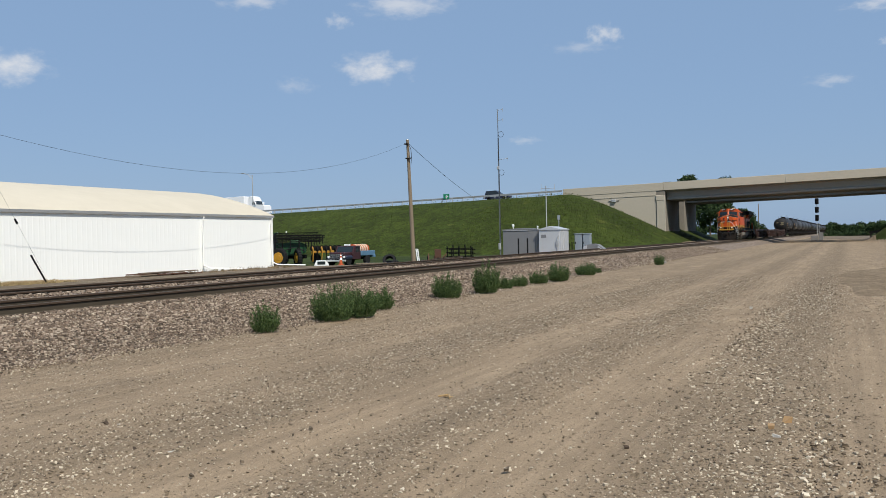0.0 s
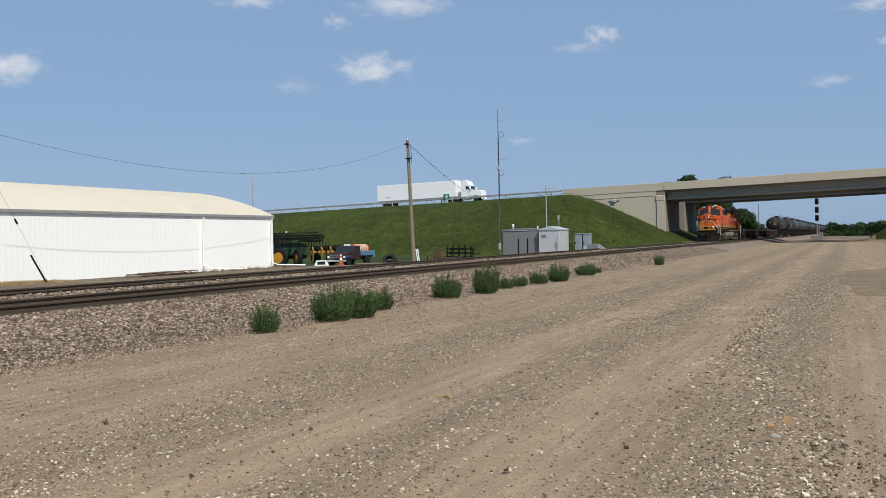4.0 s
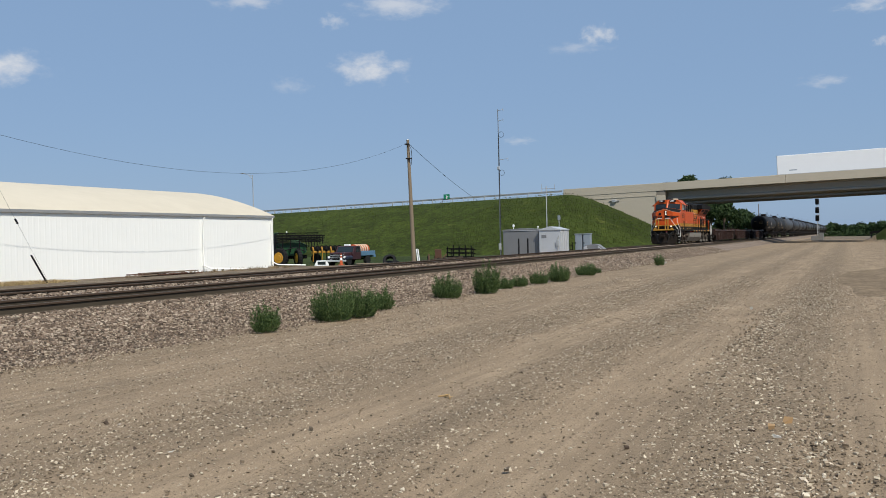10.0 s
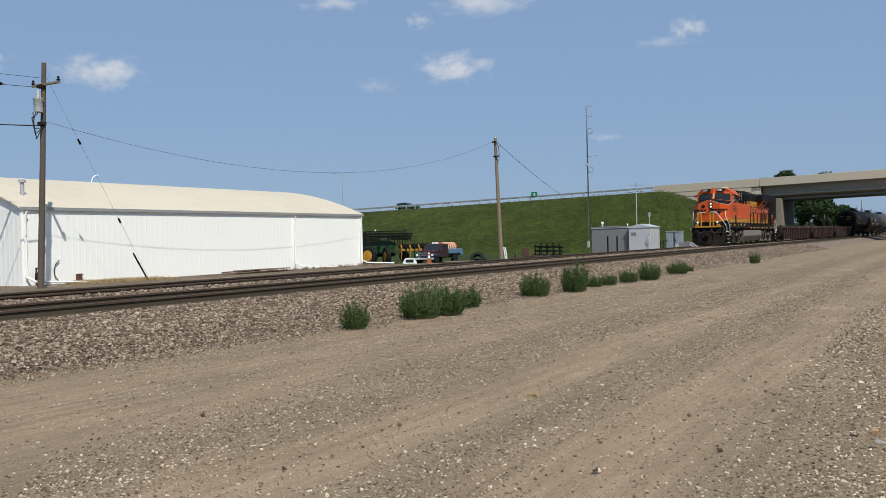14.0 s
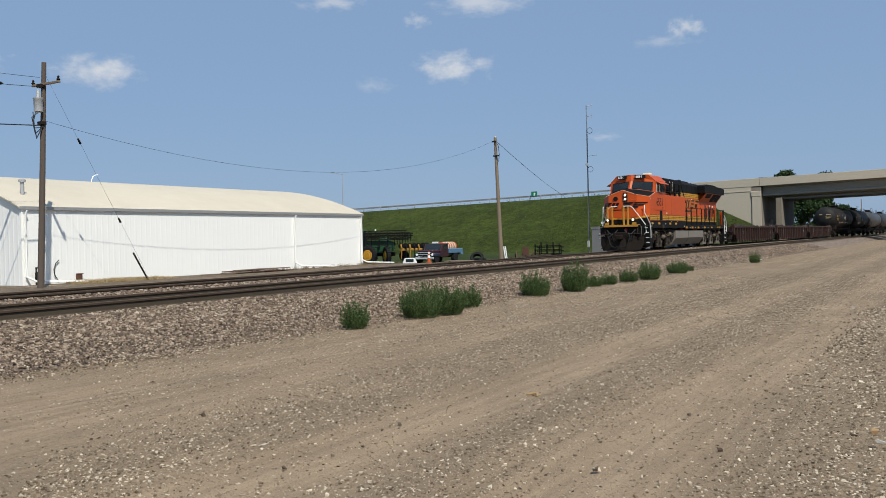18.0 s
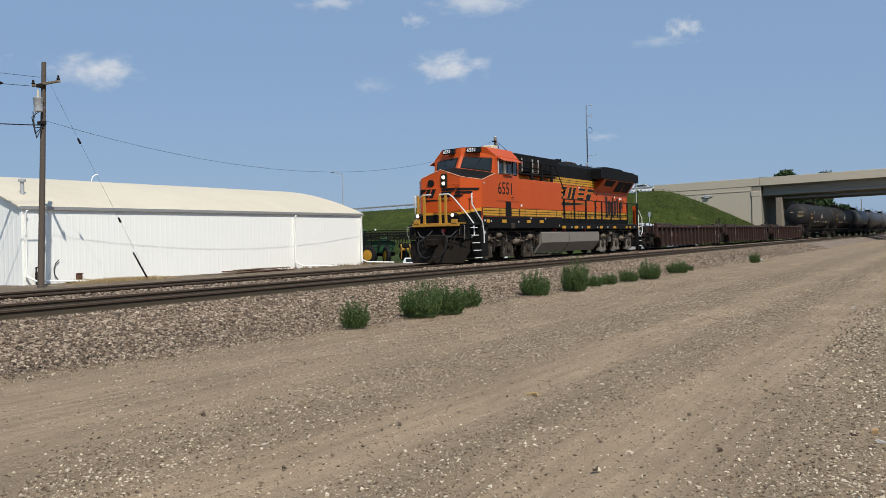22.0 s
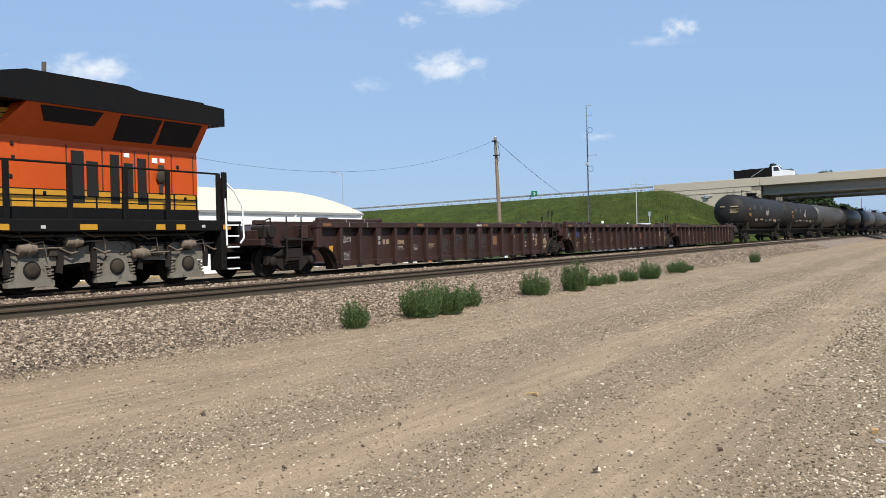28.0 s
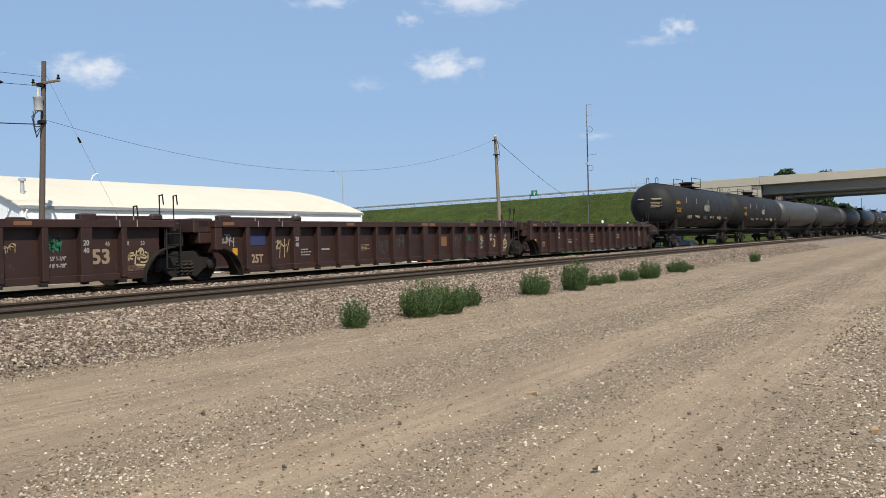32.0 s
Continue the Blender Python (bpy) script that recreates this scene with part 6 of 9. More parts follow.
def build_tank(mat, label, length, marks, y):
    """A tank wagon; its first weld ring lies at 0."""
    t = thing("tank_wagon", label, "tank wagon", pose(FAR_TRACK, y, RAIL_Z), group="tank wagons")
    R, zc, L = 1.52, 2.93, length
    prof = [(-0.78, 0.05), (-0.76, 0.45), (-0.66, 0.85), (-0.48, 1.18), (-0.25, 1.40), (0.0, R), (L, R), (L + 0.25, 1.40), (L + 0.48, 1.18), (L + 0.66, 0.85), (L + 0.76, 0.45), (L + 0.78, 0.05)]
    shell = part("tank", Mesh().lathe(prof, "y", (0, 0, zc), 40), mat, t, "round welded tank shell")
    for k in range(0, 8):
        yy = L * k / 7
        part("weld_ring", Mesh().lathe([(yy - 0.02, R - 0.02), (yy - 0.015, R + 0.008), (yy + 0.015, R + 0.008), (yy + 0.02, R - 0.02)], "y", (0, 0, zc), 40), mat, shell)
    part("underframe", Mesh().box(-0.3, 0.3, -1.5, L + 1.5, 1.0, 1.35, 0.03).box(-1.4, 1.4, -1.0, 0.3, 1.12, 1.22, 0.02).box(-1.4, 1.4, L - 0.3, L + 1.0, 1.12, 1.22, 0.02).box(-0.15, 0.15, -1.9, L + 1.9, 0.74, 1.0, 0.03), DARKSTEEL, t, "dark underframe with couplers")
    part("saddle", Mesh().box(-1.2, 1.2, 1.3, 1.9, 1.1, 1.9, 0.03).box(-1.2, 1.2, L - 1.9, L - 1.3, 1.1, 1.9, 0.03), DARKSTEEL, t)
    for s in (-1, 1):
        part("side_rail", Mesh().pipe([(s * 1.45, -1.0, 1.2), (s * 1.45, L + 1.0, 1.2)], 0.03), DARKSTEEL, t)
    mid = L / 2
    plat = part("top_platform", Mesh().box(-0.7, 0.7, mid - 1.3, mid + 1.3, zc + R + 0.02, zc + R + 0.08, 0.01).box(-0.25, 0.25, 0.2, L - 0.2, zc + R - 0.01, zc + R + 0.03, 0.01), DARKSTEEL, t, "dark walkway on the tank top")
    part("manway", Mesh().lathe([(zc + R, 0.45), (zc + R + 0.3, 0.45), (zc + R + 0.34, 0.58), (zc + R + 0.42, 0.58), (zc + R + 0.46, 0.3)], "z", (0, mid - 0.2, 0), 16), DARKSTEEL, plat, "round manway cover")
    for s in (-0.7, 0.7):
        part("safety_rail", Mesh().pipe([(s, mid - 1.3, zc + R), (s, mid - 1.3, zc + R + 0.72), (s, mid + 1.3, zc + R + 0.72), (s, mid + 1.3, zc + R)], 0.02, 5), DARKSTEEL, plat)
        part("safety_rail", Mesh().tube((s, mid - 1.3, zc + R + 0.3), (s, mid + 1.3, zc + R + 0.3), 0.016, n=5), DARKSTEEL, plat)
    for yy in (0.1, L - 0.1):
        for s in (-0.32, 0.32):
            part("grab_iron", Mesh().pipe([(s - 0.09, yy, zc + R - 0.05), (s - 0.09, yy, zc + R + 0.32), (s, yy, zc + R + 0.4), (s + 0.09, yy, zc + R + 0.32), (s + 0.09, yy, zc + R - 0.05)], 0.02, 5), DARKSTEEL, t)
    part("end_rail", Mesh().pipe([(-1.35, -1.2, 1.2), (-1.35, -1.2, 1.75), (1.35, -1.2, 1.75), (1.35, -1.2, 1.2)], 0.022), DARKSTEEL, t, "dark end rail")
    for yy in (0.6, 1.0):
        part("ladder_rail", Mesh().tube((1.4, yy, 1.2), (1.53, yy, 2.6), 0.02, n=5), DARKSTEEL, t)
    for z in (1.4, 1.7, 2.0, 2.3):
        part("ladder_rung", Mesh().tube((1.46 + (z - 1.4) * 0.06, 0.6, z), (1.46 + (z - 1.4) * 0.06, 1.0, z), 0.016, n=5), DARKSTEEL, t)
    part("outlet", Mesh().lathe([(0.95, 0.12), (1.45, 0.2)], "z", (0, mid, 0), 10), DARKSTEEL, t)
    if marks:
        bars("lettering", t, YELLOWP, 0.6, 1.7, 3.0, 3.22, 2, R + 0.002, 5)
        bars("lettering", t, YELLOWP, 0.6, 1.9, 2.45, 2.75, 3, R + 0.002, 6)
        for yy in (3.2, 6.0, 9.4):
            part("paint_tick", Mesh().box(R - 0.02, R + 0.006, yy, yy + 0.07, 3.1, 3.5), WHITELETTER, t)
        scrawl("sprayed_tag", t, WHITELETTER, 8.2, 9.8, 2.55, 3.1, 41, R + 0.02, 0.05, 6, "white sprayed tag")
        for k in range(6):
            scrawl("sprayed_tag", t, (WHITELETTER, CREAMSPRAY, BLUESPRAY)[k % 3], 4.0 + 2.2 * k, 5.3 + 2.2 * k, 1.95 + 0.1 * (k % 2), 2.45, 50 + k, R - 0.16, 0.028, 4, "faded sprayed tag")
        b = Mesh().box(-0.75, -0.35, -0.775, -0.72, 3.30, 3.38).box(0.15, 0.85, -0.76, -0.66, 3.30, 3.40)
        for k in range(4):
            b.box(0.12, 0.9 - 0.15 * (k % 2), -0.775, -0.68, 3.08 - 0.1 * k, 3.12 - 0.1 * k)
        part("end_lettering", b, CREAMSPRAY, t, "small yellow lettering bars")
    freight_truck(t, 1.6)
    freight_truck(t, L - 1.6)
    return t


def build_tanks():
    y = W0 + 63.3
    kinds = ((TANKDARK, "dusty black tank wagon with sprayed tags", 18.2, True), (TANKDARK, "dusty dark grey tank wagon with faded tags", 18.6, True), (TANKLIGHT, "faded grey tank wagon", 19.0, False), (TANKBLACK, "glossy black tank wagon", 19.6, False), (TANKLIGHT, "faded grey tank wagon", 19.6, False))
    base = {}
    order = [0, 1, 2, 3, 2, 3, 1, 2, 3, 1, 1, 3, 2, 1, 3, 2, 1, 3, 1, 2, 3, 1, 2, 2, 3, 1, 2, 3, 2, 1, 3, 2, 1, 3]
    for k in order:
        mat, lab, L, marks = kinds[k]
        if k not in base:
            base[k] = build_tank(mat, lab, L, marks, y)
            MOVES.append((base[k], y))
        else:
            n0 = set(bpy.data.objects)
            c = copy_thing(base[k], pose(FAR_TRACK, y, RAIL_Z))
            for o in c.children_recursive:
                if o.name.startswith("wheelset") and y < 760:
                    WHEELS.append((o, o.location.y, 0.457))
            MOVES.append((c, y))
        y += L + 3.7


build_tanks()
# ---- yard, poles, road vehicles ----
ROAD_MOVES = []
GREENP = material("green_machine_paint", (0.010, 0.060, 0.018), None, 0.45, grain=4)
BLUEP = material("faded_blue_paint", (0.10, 0.20, 0.30), (0.07, 0.13, 0.2), 0.55, grain=4)
NAVY = material("dark_navy_paint", (0.018, 0.022, 0.045), None, 0.4, grain=4)
RUSTP = material("rusty_brown_steel", (0.13, 0.06, 0.035), (0.07, 0.035, 0.025), 0.9, grain=6)
CONEO = material("cone_orange", (0.50, 0.09, 0.02), None, 0.6)
SIGNG = material("road_sign_green", (0.01, 0.22, 0.10), None, 0.5)
DRYGRASS = island("dry_grass_blade", (0.26, 0.185, 0.09), (0.46, 0.35, 0.18))
WILTED = island("wilted_weed", (0.10, 0.075, 0.045), (0.26, 0.19, 0.11))
MAROON = material("faded_maroon_paint", (0.048, 0.014, 0.016), (0.028, 0.012, 0.016), 0.5, grain=4)
ALU = material("weathered_aluminium", (0.25, 0.25, 0.25), (0.20, 0.20, 0.20), 0.55, 0.35, grain=2, stain=0.6, bump=0.04)
ALULIGHT = material("pale_aluminium", (0.62, 0.63, 0.63), (0.5, 0.5, 0.5), 0.45, 0.4, grain=2, stain=0.6, bump=0.04)
GREYP = material("blue_grey_cabinet_paint", (0.28, 0.32, 0.35), None, 0.5, grain=3)
G = 0.3


def utility_details():
    t = bpy.data.objects["utility_pole"]
    part("crossarm", Mesh().box(-28.15, -26.65, 19.50, 19.58, 7.38, 7.46, 0.01), WOODPOLE, t, "grey timber crossarm")
    tr = part("transformer", Mesh().lathe([(6.42, 0.12), (6.44, 0.15), (6.84, 0.155), (6.87, 0.175), (6.91, 0.175), (6.95, 0.07)], "z", (-27.55, 19.33, 0), 18), GALV, t, "grey pole transformer")
    part("bushing", Mesh().lathe([(6.94, 0.035), (7.0, 0.05), (7.06, 0.03), (7.12, 0.042), (7.22, 0.015)], "z", (-27.55, 19.33, 0), 10), CREAM, tr)
    for xx in (-28.1, -26.72):
        part("insulator", Mesh().lathe([(7.42, 0.03), (7.47, 0.07), (7.52, 0.03), (7.56, 0.05), (7.6, 0.02)], "z", (xx, 19.54, 0.03), 10), DARKSTEEL, t)
    for k, (dy, z) in enumerate(((-0.5, 6.3), (-0.42, 6.1), (-0.3, 5.95))):
        pts = [(-27.5, 19.28 - 0.1 * k, 6.4), (-27.5, 19.28 + dy * 0.5, z - 0.1), (-27.5, 19.3 + dy * 0.35, z - 0.45), (-27.55, 19.5, 5.9 + 0.05 * k)]
        part("drop_wire", Mesh().pipe(pts, 0.016, 5), WIRE, t)
    part("pole_bracket", Mesh().box(-27.75, -27.5, 19.4, 19.6, 6.0, 6.12, 0.01).box(-27.75, -27.5, 19.4, 19.6, 7.3, 7.42, 0.01), DARKSTEEL, t)
    cable("guy_wire", (-27.62, 19.7, 7.75), 0.0, (-28.6, 24.83, 0.45), 0.004, "taut guy wire anchored in the ground")
    for k in (0.295, 0.69):
        a, c = Vector((-27.62, 19.7, 7.75)).lerp(Vector((-28.6, 24.83, 0.45)), k - 0.012), Vector((-27.62, 19.7, 7.75)).lerp(Vector((-28.6, 24.83, 0.45)), k + 0.012)
        solid("guy_insulator", Mesh().tube(a, c, 0.034, 0.042, 8), NUMBLACK, "black strain insulator threaded on a guy wire", "insulator")
    solid("line_insulator", Mesh().lathe([(17.75, 0.03), (17.8, 0.06), (17.95, 0.035), (18.05, 0.06), (18.3, 0.06), (18.4, 0.02)], "y", (-28.1, 0, 7.345), 8), NUMBLACK, "dark strain insulator on a power line", "insulator")
    g = solid("guy_guard", Mesh().tube((-28.6, 24.83, 0.30), (-28.40, 23.95, 1.42), 0.035, n=8), NUMBLACK, "black plastic guard over a guy wire", "guy guard")
    for p0, p1, r in (((-27.6, 19.5, 5.98), (-27.9, 5.0, 5.9), 0.02), ((-28.1, 19.5, 7.40), (-28.1, 3.0, 7.25), 0.010), ((-27.65, 19.5, 7.66), (-27.4, 3.0, 7.75), 0.008)):
        cable("power_cable", p0, 0.25, p1, r, "black cable leading off from a timber pole")
    cable("power_cable", (-28.05, 55.3, 8.55), 0.25, (-46.2, 111.65, 7.1), 0.018, "black cable running to the embankment")
    p = bpy.data.objects["utility_pole.001"]
    part("pole_cap", Mesh().tube((-28.05, 55.3, 8.74), (-28.06, 55.3, 8.80), 0.11, 0.08, 14), GALV, p)
    part("drop_wire", Mesh().pipe([(-27.95, 55.15, 8.5), (-27.7, 55.1, 8.1), (-27.65, 55.1, 7.5), (-27.72, 55.12, 7.0)], 0.02, 5), WIRE, p)
    part("bracket", Mesh().box(-28.22, -27.9, 55.1, 55.2, 8.4, 8.5, 0.01).box(-28.15, -27.7, 55.1, 55.2, 7.4, 7.48, 0.01), DARKSTEEL, p)
    m = bpy.data.objects["radio_mast"]
    for z, x1 in ((11.75, -24.45), (10.95, -24.45), (7.88, -24.1)):
        part("antenna", Mesh().tube((-24.88, 64.8, z), (x1, 64.8, z + 0.05), 0.02, n=6).tube((x1, 64.8, z - 0.12), (x1, 64.8, z + 0.18), 0.016, n=6), GALV, m, "small side antenna")
    for z in (9.85, 6.85):
        b = Mesh()
        for k in range(12):
            a0, a1 = k * 0.5236, (k + 1) * 0.5236
            b.tube((-24.62 + 0.22 * math.cos(a0), 64.75, z + 0.22 * math.sin(a0)), (-24.62 + 0.22 * math.cos(a1), 64.75, z + 0.22 * math.sin(a1)), 0.015, n=5)
        part("cable_loop", b, WIRE, m)
    part("junction_box", Mesh().box(-24.98, -24.78, 64.65, 64.75, 7.1, 7.35, 0.02).box(-24.98, -24.78, 64.65, 64.75, 0.8, 1.3, 0.02), GALV, m)
    part("cable_run", Mesh().tube((-24.80, 64.74, 0.4), (-24.82, 64.74, 9.6), 0.018, n=6), WIRE, m)


utility_details()


def shed_details():
    t = bpy.data.objects["storage_shed"]
    for y, top in ((35.9, 3.1), (20.45, 3.1), (41.8, 3.1)):
        part("downpipe", Mesh().pipe([(SHX + 0.2, y, top), (SHX + 0.10, y, top - 0.2), (SHX + 0.10, y, 0.62), (SHX + 0.35, y + 0.2, 0.45), (SHX + 1.1, y + 1.9, 0.36)], 0.038, 8), WHITEWALL, t, "white rain pipe ending on the ground")
    part("roof_vent", Mesh().lathe([(3.60, 0.16), (3.72, 0.15), (3.74, 0.075), (4.28, 0.075), (4.29, 0.135), (4.38, 0.135), (4.42, 0.05)], "z", (-31.5, 21.3, 0), 14), GALV, t, "metal roof vent pipe")
    part("gas_meter", Mesh().box(SHX + 0.1, SHX + 0.3, 20.75, 21.0, 0.5, 0.8, 0.04).pipe([(SHX + 0.15, 20.8, 0.3), (SHX + 0.15, 20.8, 0.95), (SHX + 0.15, 21.05, 0.95), (SHX + 0.15, 21.05, 0.4)], 0.025), DARKSTEEL, t, "dark gas meter with pipes")
    part("vent_pipe", Mesh().pipe([(SHX - 7.3, 29.15, 4.85), (SHX - 7.3, 29.16, 5.05), (SHX - 7.3, 29.25, 5.22), (SHX - 7.3, 29.40, 5.31), (SHX - 7.3, 29.55, 5.34)], 0.022, 8), WHITEWALL, t, "thin bent white vent pipe on the ridge")
    part("hose_loop", Mesh().pipe([(SHX + 0.06, 21.80, 0.42), (SHX + 0.06, 21.66, 0.62), (SHX + 0.06, 21.62, 0.85), (SHX + 0.06, 21.70, 1.08), (SHX + 0.06, 21.86, 1.22)], 0.018, 6), WIRE, t, "black cable looping out of the ground")
    part("wall_vent", Mesh().box(SHX, SHX + 0.12, 22.62, 22.86, 0.42, 0.66, 0.02).box(SHX + 0.12, SHX + 0.14, 22.60, 22.88, 0.62, 0.66), RUSTP, t, "rusty wall vent")
    part("sill_trim", Mesh().box(SHX - 0.02, SHX + 0.035, SHY0, SHY1, 0.22, 0.30), GALV, t)
    part("corner_trim", Mesh().box(SHX - 0.06, SHX + 0.04, SHY0 - 0.04, SHY0 + 0.06, 0.25, 3.2, 0.005), WHITEWALL, t)
    part("corner_trim", Mesh().box(SHX - 0.06, SHX + 0.04, SHY1 - 0.06, SHY1 + 0.04, 0.25, 3.2, 0.005), WHITEWALL, t)


shed_details()


def tuft_mesh(rnd, cx, cy, z, w, h, n, lean=0.5, wid=0.02):
    b = Mesh()
    for _ in range(n):
        a, r = rnd.uniform(0, 6.28), w * math.sqrt(rnd.random())
        x, y = cx + r * math.cos(a), cy + r * math.sin(a)
        hh = h * rnd.uniform(0.5, 1.1)
        dx, dy = lean * hh * rnd.uniform(-1, 1), lean * hh * rnd.uniform(-1, 1)
        b.add([(x - wid, y, z), (x + wid, y + wid, z), (x + dx, y + dy, z + hh)], [(0, 1, 2)])
    return b


def yard():
    rnd = random.Random(4)
    b = Mesh()
    for _ in range(90):
        y = rnd.uniform(21.5, 26.5)
        x = -29.2 + rnd.uniform(-0.6, 0.7)
        m = tuft_mesh(rnd, x, y, 0.28, 0.26, 0.17 if y < 25.5 else 0.11, 40, 1.3, 0.010)
        b.add(m.v, m.f)
    solid("dry_grass", b, DRYGRASS, "dry yellow grass along the foot of a shed", "grass", "stuff", smooth=None)
    b = Mesh()
    for _ in range(60):
        y = rnd.uniform(33.5, 44.0)
        x = -29.6 + rnd.uniform(-0.2, 1.2)
        m = tuft_mesh(rnd, x, y, 0.28, 0.12, 0.20, 10, 0.5, 0.010)
        b.add(m.v, m.f)
    solid("dry_grass", b, WILTED, "thin wilted weeds on bare dirt beside a shed", "grass", "stuff", smooth=None)
    # mound and lumber
    lum = thing("timber_pile", "pile of old boards and rusty steel on the dirt", "timber")
    for k in range(9):
        y = 29.6 + 0.45 * k + rnd.uniform(-0.2, 0.2)
        a = rnd.uniform(-8, 8)
        bm = Mesh().box(-0.09, 0.09, -1.1, 1.1, 0, 0.05, 0.006, turn=pose(-28.9 + rnd.uniform(-0.3, 0.3), y, 0.30 + 0.045 * (k % 4), 0, 0, a))
        part("board", bm, (TIE, WOODPOLE, RUSTP)[k % 3], lum)
    # sprayer tractor
    gz = ground_z(-51.3, 71.5)
    t = thing("sprayer_tractor", "green field sprayer with folded black booms and yellow wheel hubs", "tractor", pose(-51.3, 71.5, gz, 0, 0, 33) @ Matrix.Scale(0.95, 4))
    b = Mesh().prism([(0.3, 1.15), (0.2, 2.45), (2.9, 2.45), (3.5, 2.2), (3.3, 1.4), (2.6, 1.15)], "y", -0.5, 1.6)
    part("body", b, GREENP, t, "green machine body")
    part("tank", Mesh().lathe([(0.3, 0.3), (0.4, 0.72), (1.9, 0.72), (2.0, 0.3)], "y", (2.2, 0, 2.1), 20), GREENP, t, "dark green liquid tank")
    part("chassis", Mesh().box(0.0, 3.4, 0.2, 1.2, 0.8, 1.2, 0.05).box(0.5, 0.9, -1.0, 2.4, 1.0, 1.3, 0.03).box(2.2, 2.6, -0.9, 2.4, 1.0, 1.3, 0.03), BLACKP, t)
    part("cab", Mesh().prism([(-1.2, 1.6), (-1.35, 3.3), (0.3, 3.4), (0.5, 2.4), (0.4, 1.6)], "y", 0.0, 1.7), GLASSD, t, "dark glazed cab")
    part("cab_roof", Mesh().box(-1.45, 0.5, -0.1, 1.8, 3.36, 3.56, 0.08), GREENP, t)
    part("beacon", Mesh().lathe([(3.45, 0.08), (3.62, 0.08), (3.68, 0.03)], "z", (1.35, 0.4, 0), 10), WHITEP, t)
    part("beacon_post", Mesh().tube((1.35, 0.4, 2.4), (1.35, 0.4, 3.46), 0.04, n=6), BLACKP, t)
    for x, y, r, turn in ((0.62, -1.15, 0.95, -32), (2.5, -1.0, 0.88, -70), (0.62, 2.4, 0.95, -32), (2.5, 2.4, 0.88, -70)):
        at = pose(x, y, r, 0, 0, turn)
        b = Mesh().lathe([(-0.19, r * 0.6), (-0.21, r * 0.9), (-0.15, r), (0.15, r), (0.21, r * 0.9), (0.19, r * 0.6)], "y", (0, 0, 0), 28)
        w = part("wheel", b, RUBBER, t, "large black lugged tyre", at=at)
        lug = Mesh().box(-0.035, 0.035, -0.2, 0.2, r - 0.01, r + 0.045).data("tread_lug", RUBBER)
        for k in range(22):
            part("tread_lug", lug, None, w, at=Matrix.Rotation(k * 0.2856, 4, "Y"))
        part("hub", Mesh().lathe([(-0.235, 0.05), (-0.235, r * 0.30), (-0.20, r * 0.34), (-0.215, r * 0.56), (-0.17, r * 0.62), (0.17, r * 0.62), (0.22, 0.05)], "y", (0, 0, 0), 20), YELLOWP, w, "yellow wheel hub")
    for k, (z, x0, x1, yy) in enumerate(((2.50, 0.1, 4.9, -0.9), (2.86, 0.0, 5.3, -1.1), (3.16, 0.2, 4.6, -0.8), (2.62, 0.0, 5.2, 2.1), (2.95, 0.2, 5.0, 2.2))):
        bm = Mesh().box(x0, x1, yy, yy + 0.09, z, z + 0.09).box(x0, x1, yy, yy + 0.09, z + 0.26, z + 0.34)
        n = 14
        for i in range(n):
            xa, xb = x0 + (x1 - x0) * i / n, x0 + (x1 - x0) * (i + 1) / n
            bm.tube((xa, yy + 0.04, z + (0.05 if i % 2 else 0.3)), (xb, yy + 0.04, z + (0.3 if i % 2 else 0.05)), 0.03, n=5)
        part("boom", bm, BLACKP, t, "folded black spray boom")
    for k in range(7):
        x = 3.3 + 0.28 * k
        part("boom_joint", Mesh().box(x, x + 0.10, -1.2, -1.05, 1.95 + 0.06 * k, 3.2, 0.01), BLACKP, t)
    for x in (0.2, 0.9, 1.7, 2.6):
        part("boom_rack", Mesh().box(x, x + 0.12, -1.0, -0.85, 1.5, 3.3, 0.01), BLACKP, t)
    part("hose", Mesh().pipe([(0.4, -0.8, 2.3), (1.2, -1.05, 1.7), (2.2, -1.05, 2.0), (3.2, -0.9, 1.6)], 0.05, 6), RUBBER, t)
    t = thing("tillage_implement", "yellow and black farm implement parked behind a tractor", "implement", pose(-53.2, 81.1, ground_z(-53.2, 81.1), 0, 0, 33) @ Matrix.Scale(1.6, 4))
    part("frame", Mesh().box(0, 2.0, 0, 0.14, 0.72, 0.86, 0.02).box(0, 2.0, 1.2, 1.34, 0.72, 0.86, 0.02).box(0, 0.14, 0, 1.3, 0.7, 0.84, 0.02).box(1.86, 2.0, 0, 1.3, 0.7, 0.84, 0.02), DULLGOLD, t, "yellow steel frame")
    for k in range(7):
        x = 0.1 + 0.3 * k
        part("tine", Mesh().pipe([(x, 0.05, 0.86), (x, -0.1, 1.12), (x + 0.05, -0.15, 0.9), (x, 0.0, 0.15)], 0.035), BLACKP if k % 2 else DULLGOLD, t)
        part("disc", Mesh().lathe([(-0.02, 0.05), (0.0, 0.2), (0.02, 0.05)], "y", (x, 0.1, 1.05), 12), BLACKP, t)
    for x in (0.3, 1.6):
        part("wheel", Mesh().lathe([(0.5, 0.15), (0.5, 0.36), (0.72, 0.36), (0.72, 0.15)], "y", (x, 0, 0.36), 18), RUBBER, t)
    # old blue truck with striped tank
    t = thing("farm_truck", "old blue farm truck carrying an orange and white banded tank", "truck", pose(-45.0, 73.2, ground_z(-45.0, 73.2), 0, 0, 2) @ Matrix.Scale(1.2, 4))
    part("chassis", Mesh().box(-0.35, 0.35, -0.3, 4.6, 0.42, 0.58, 0.02), BLACKP, t)
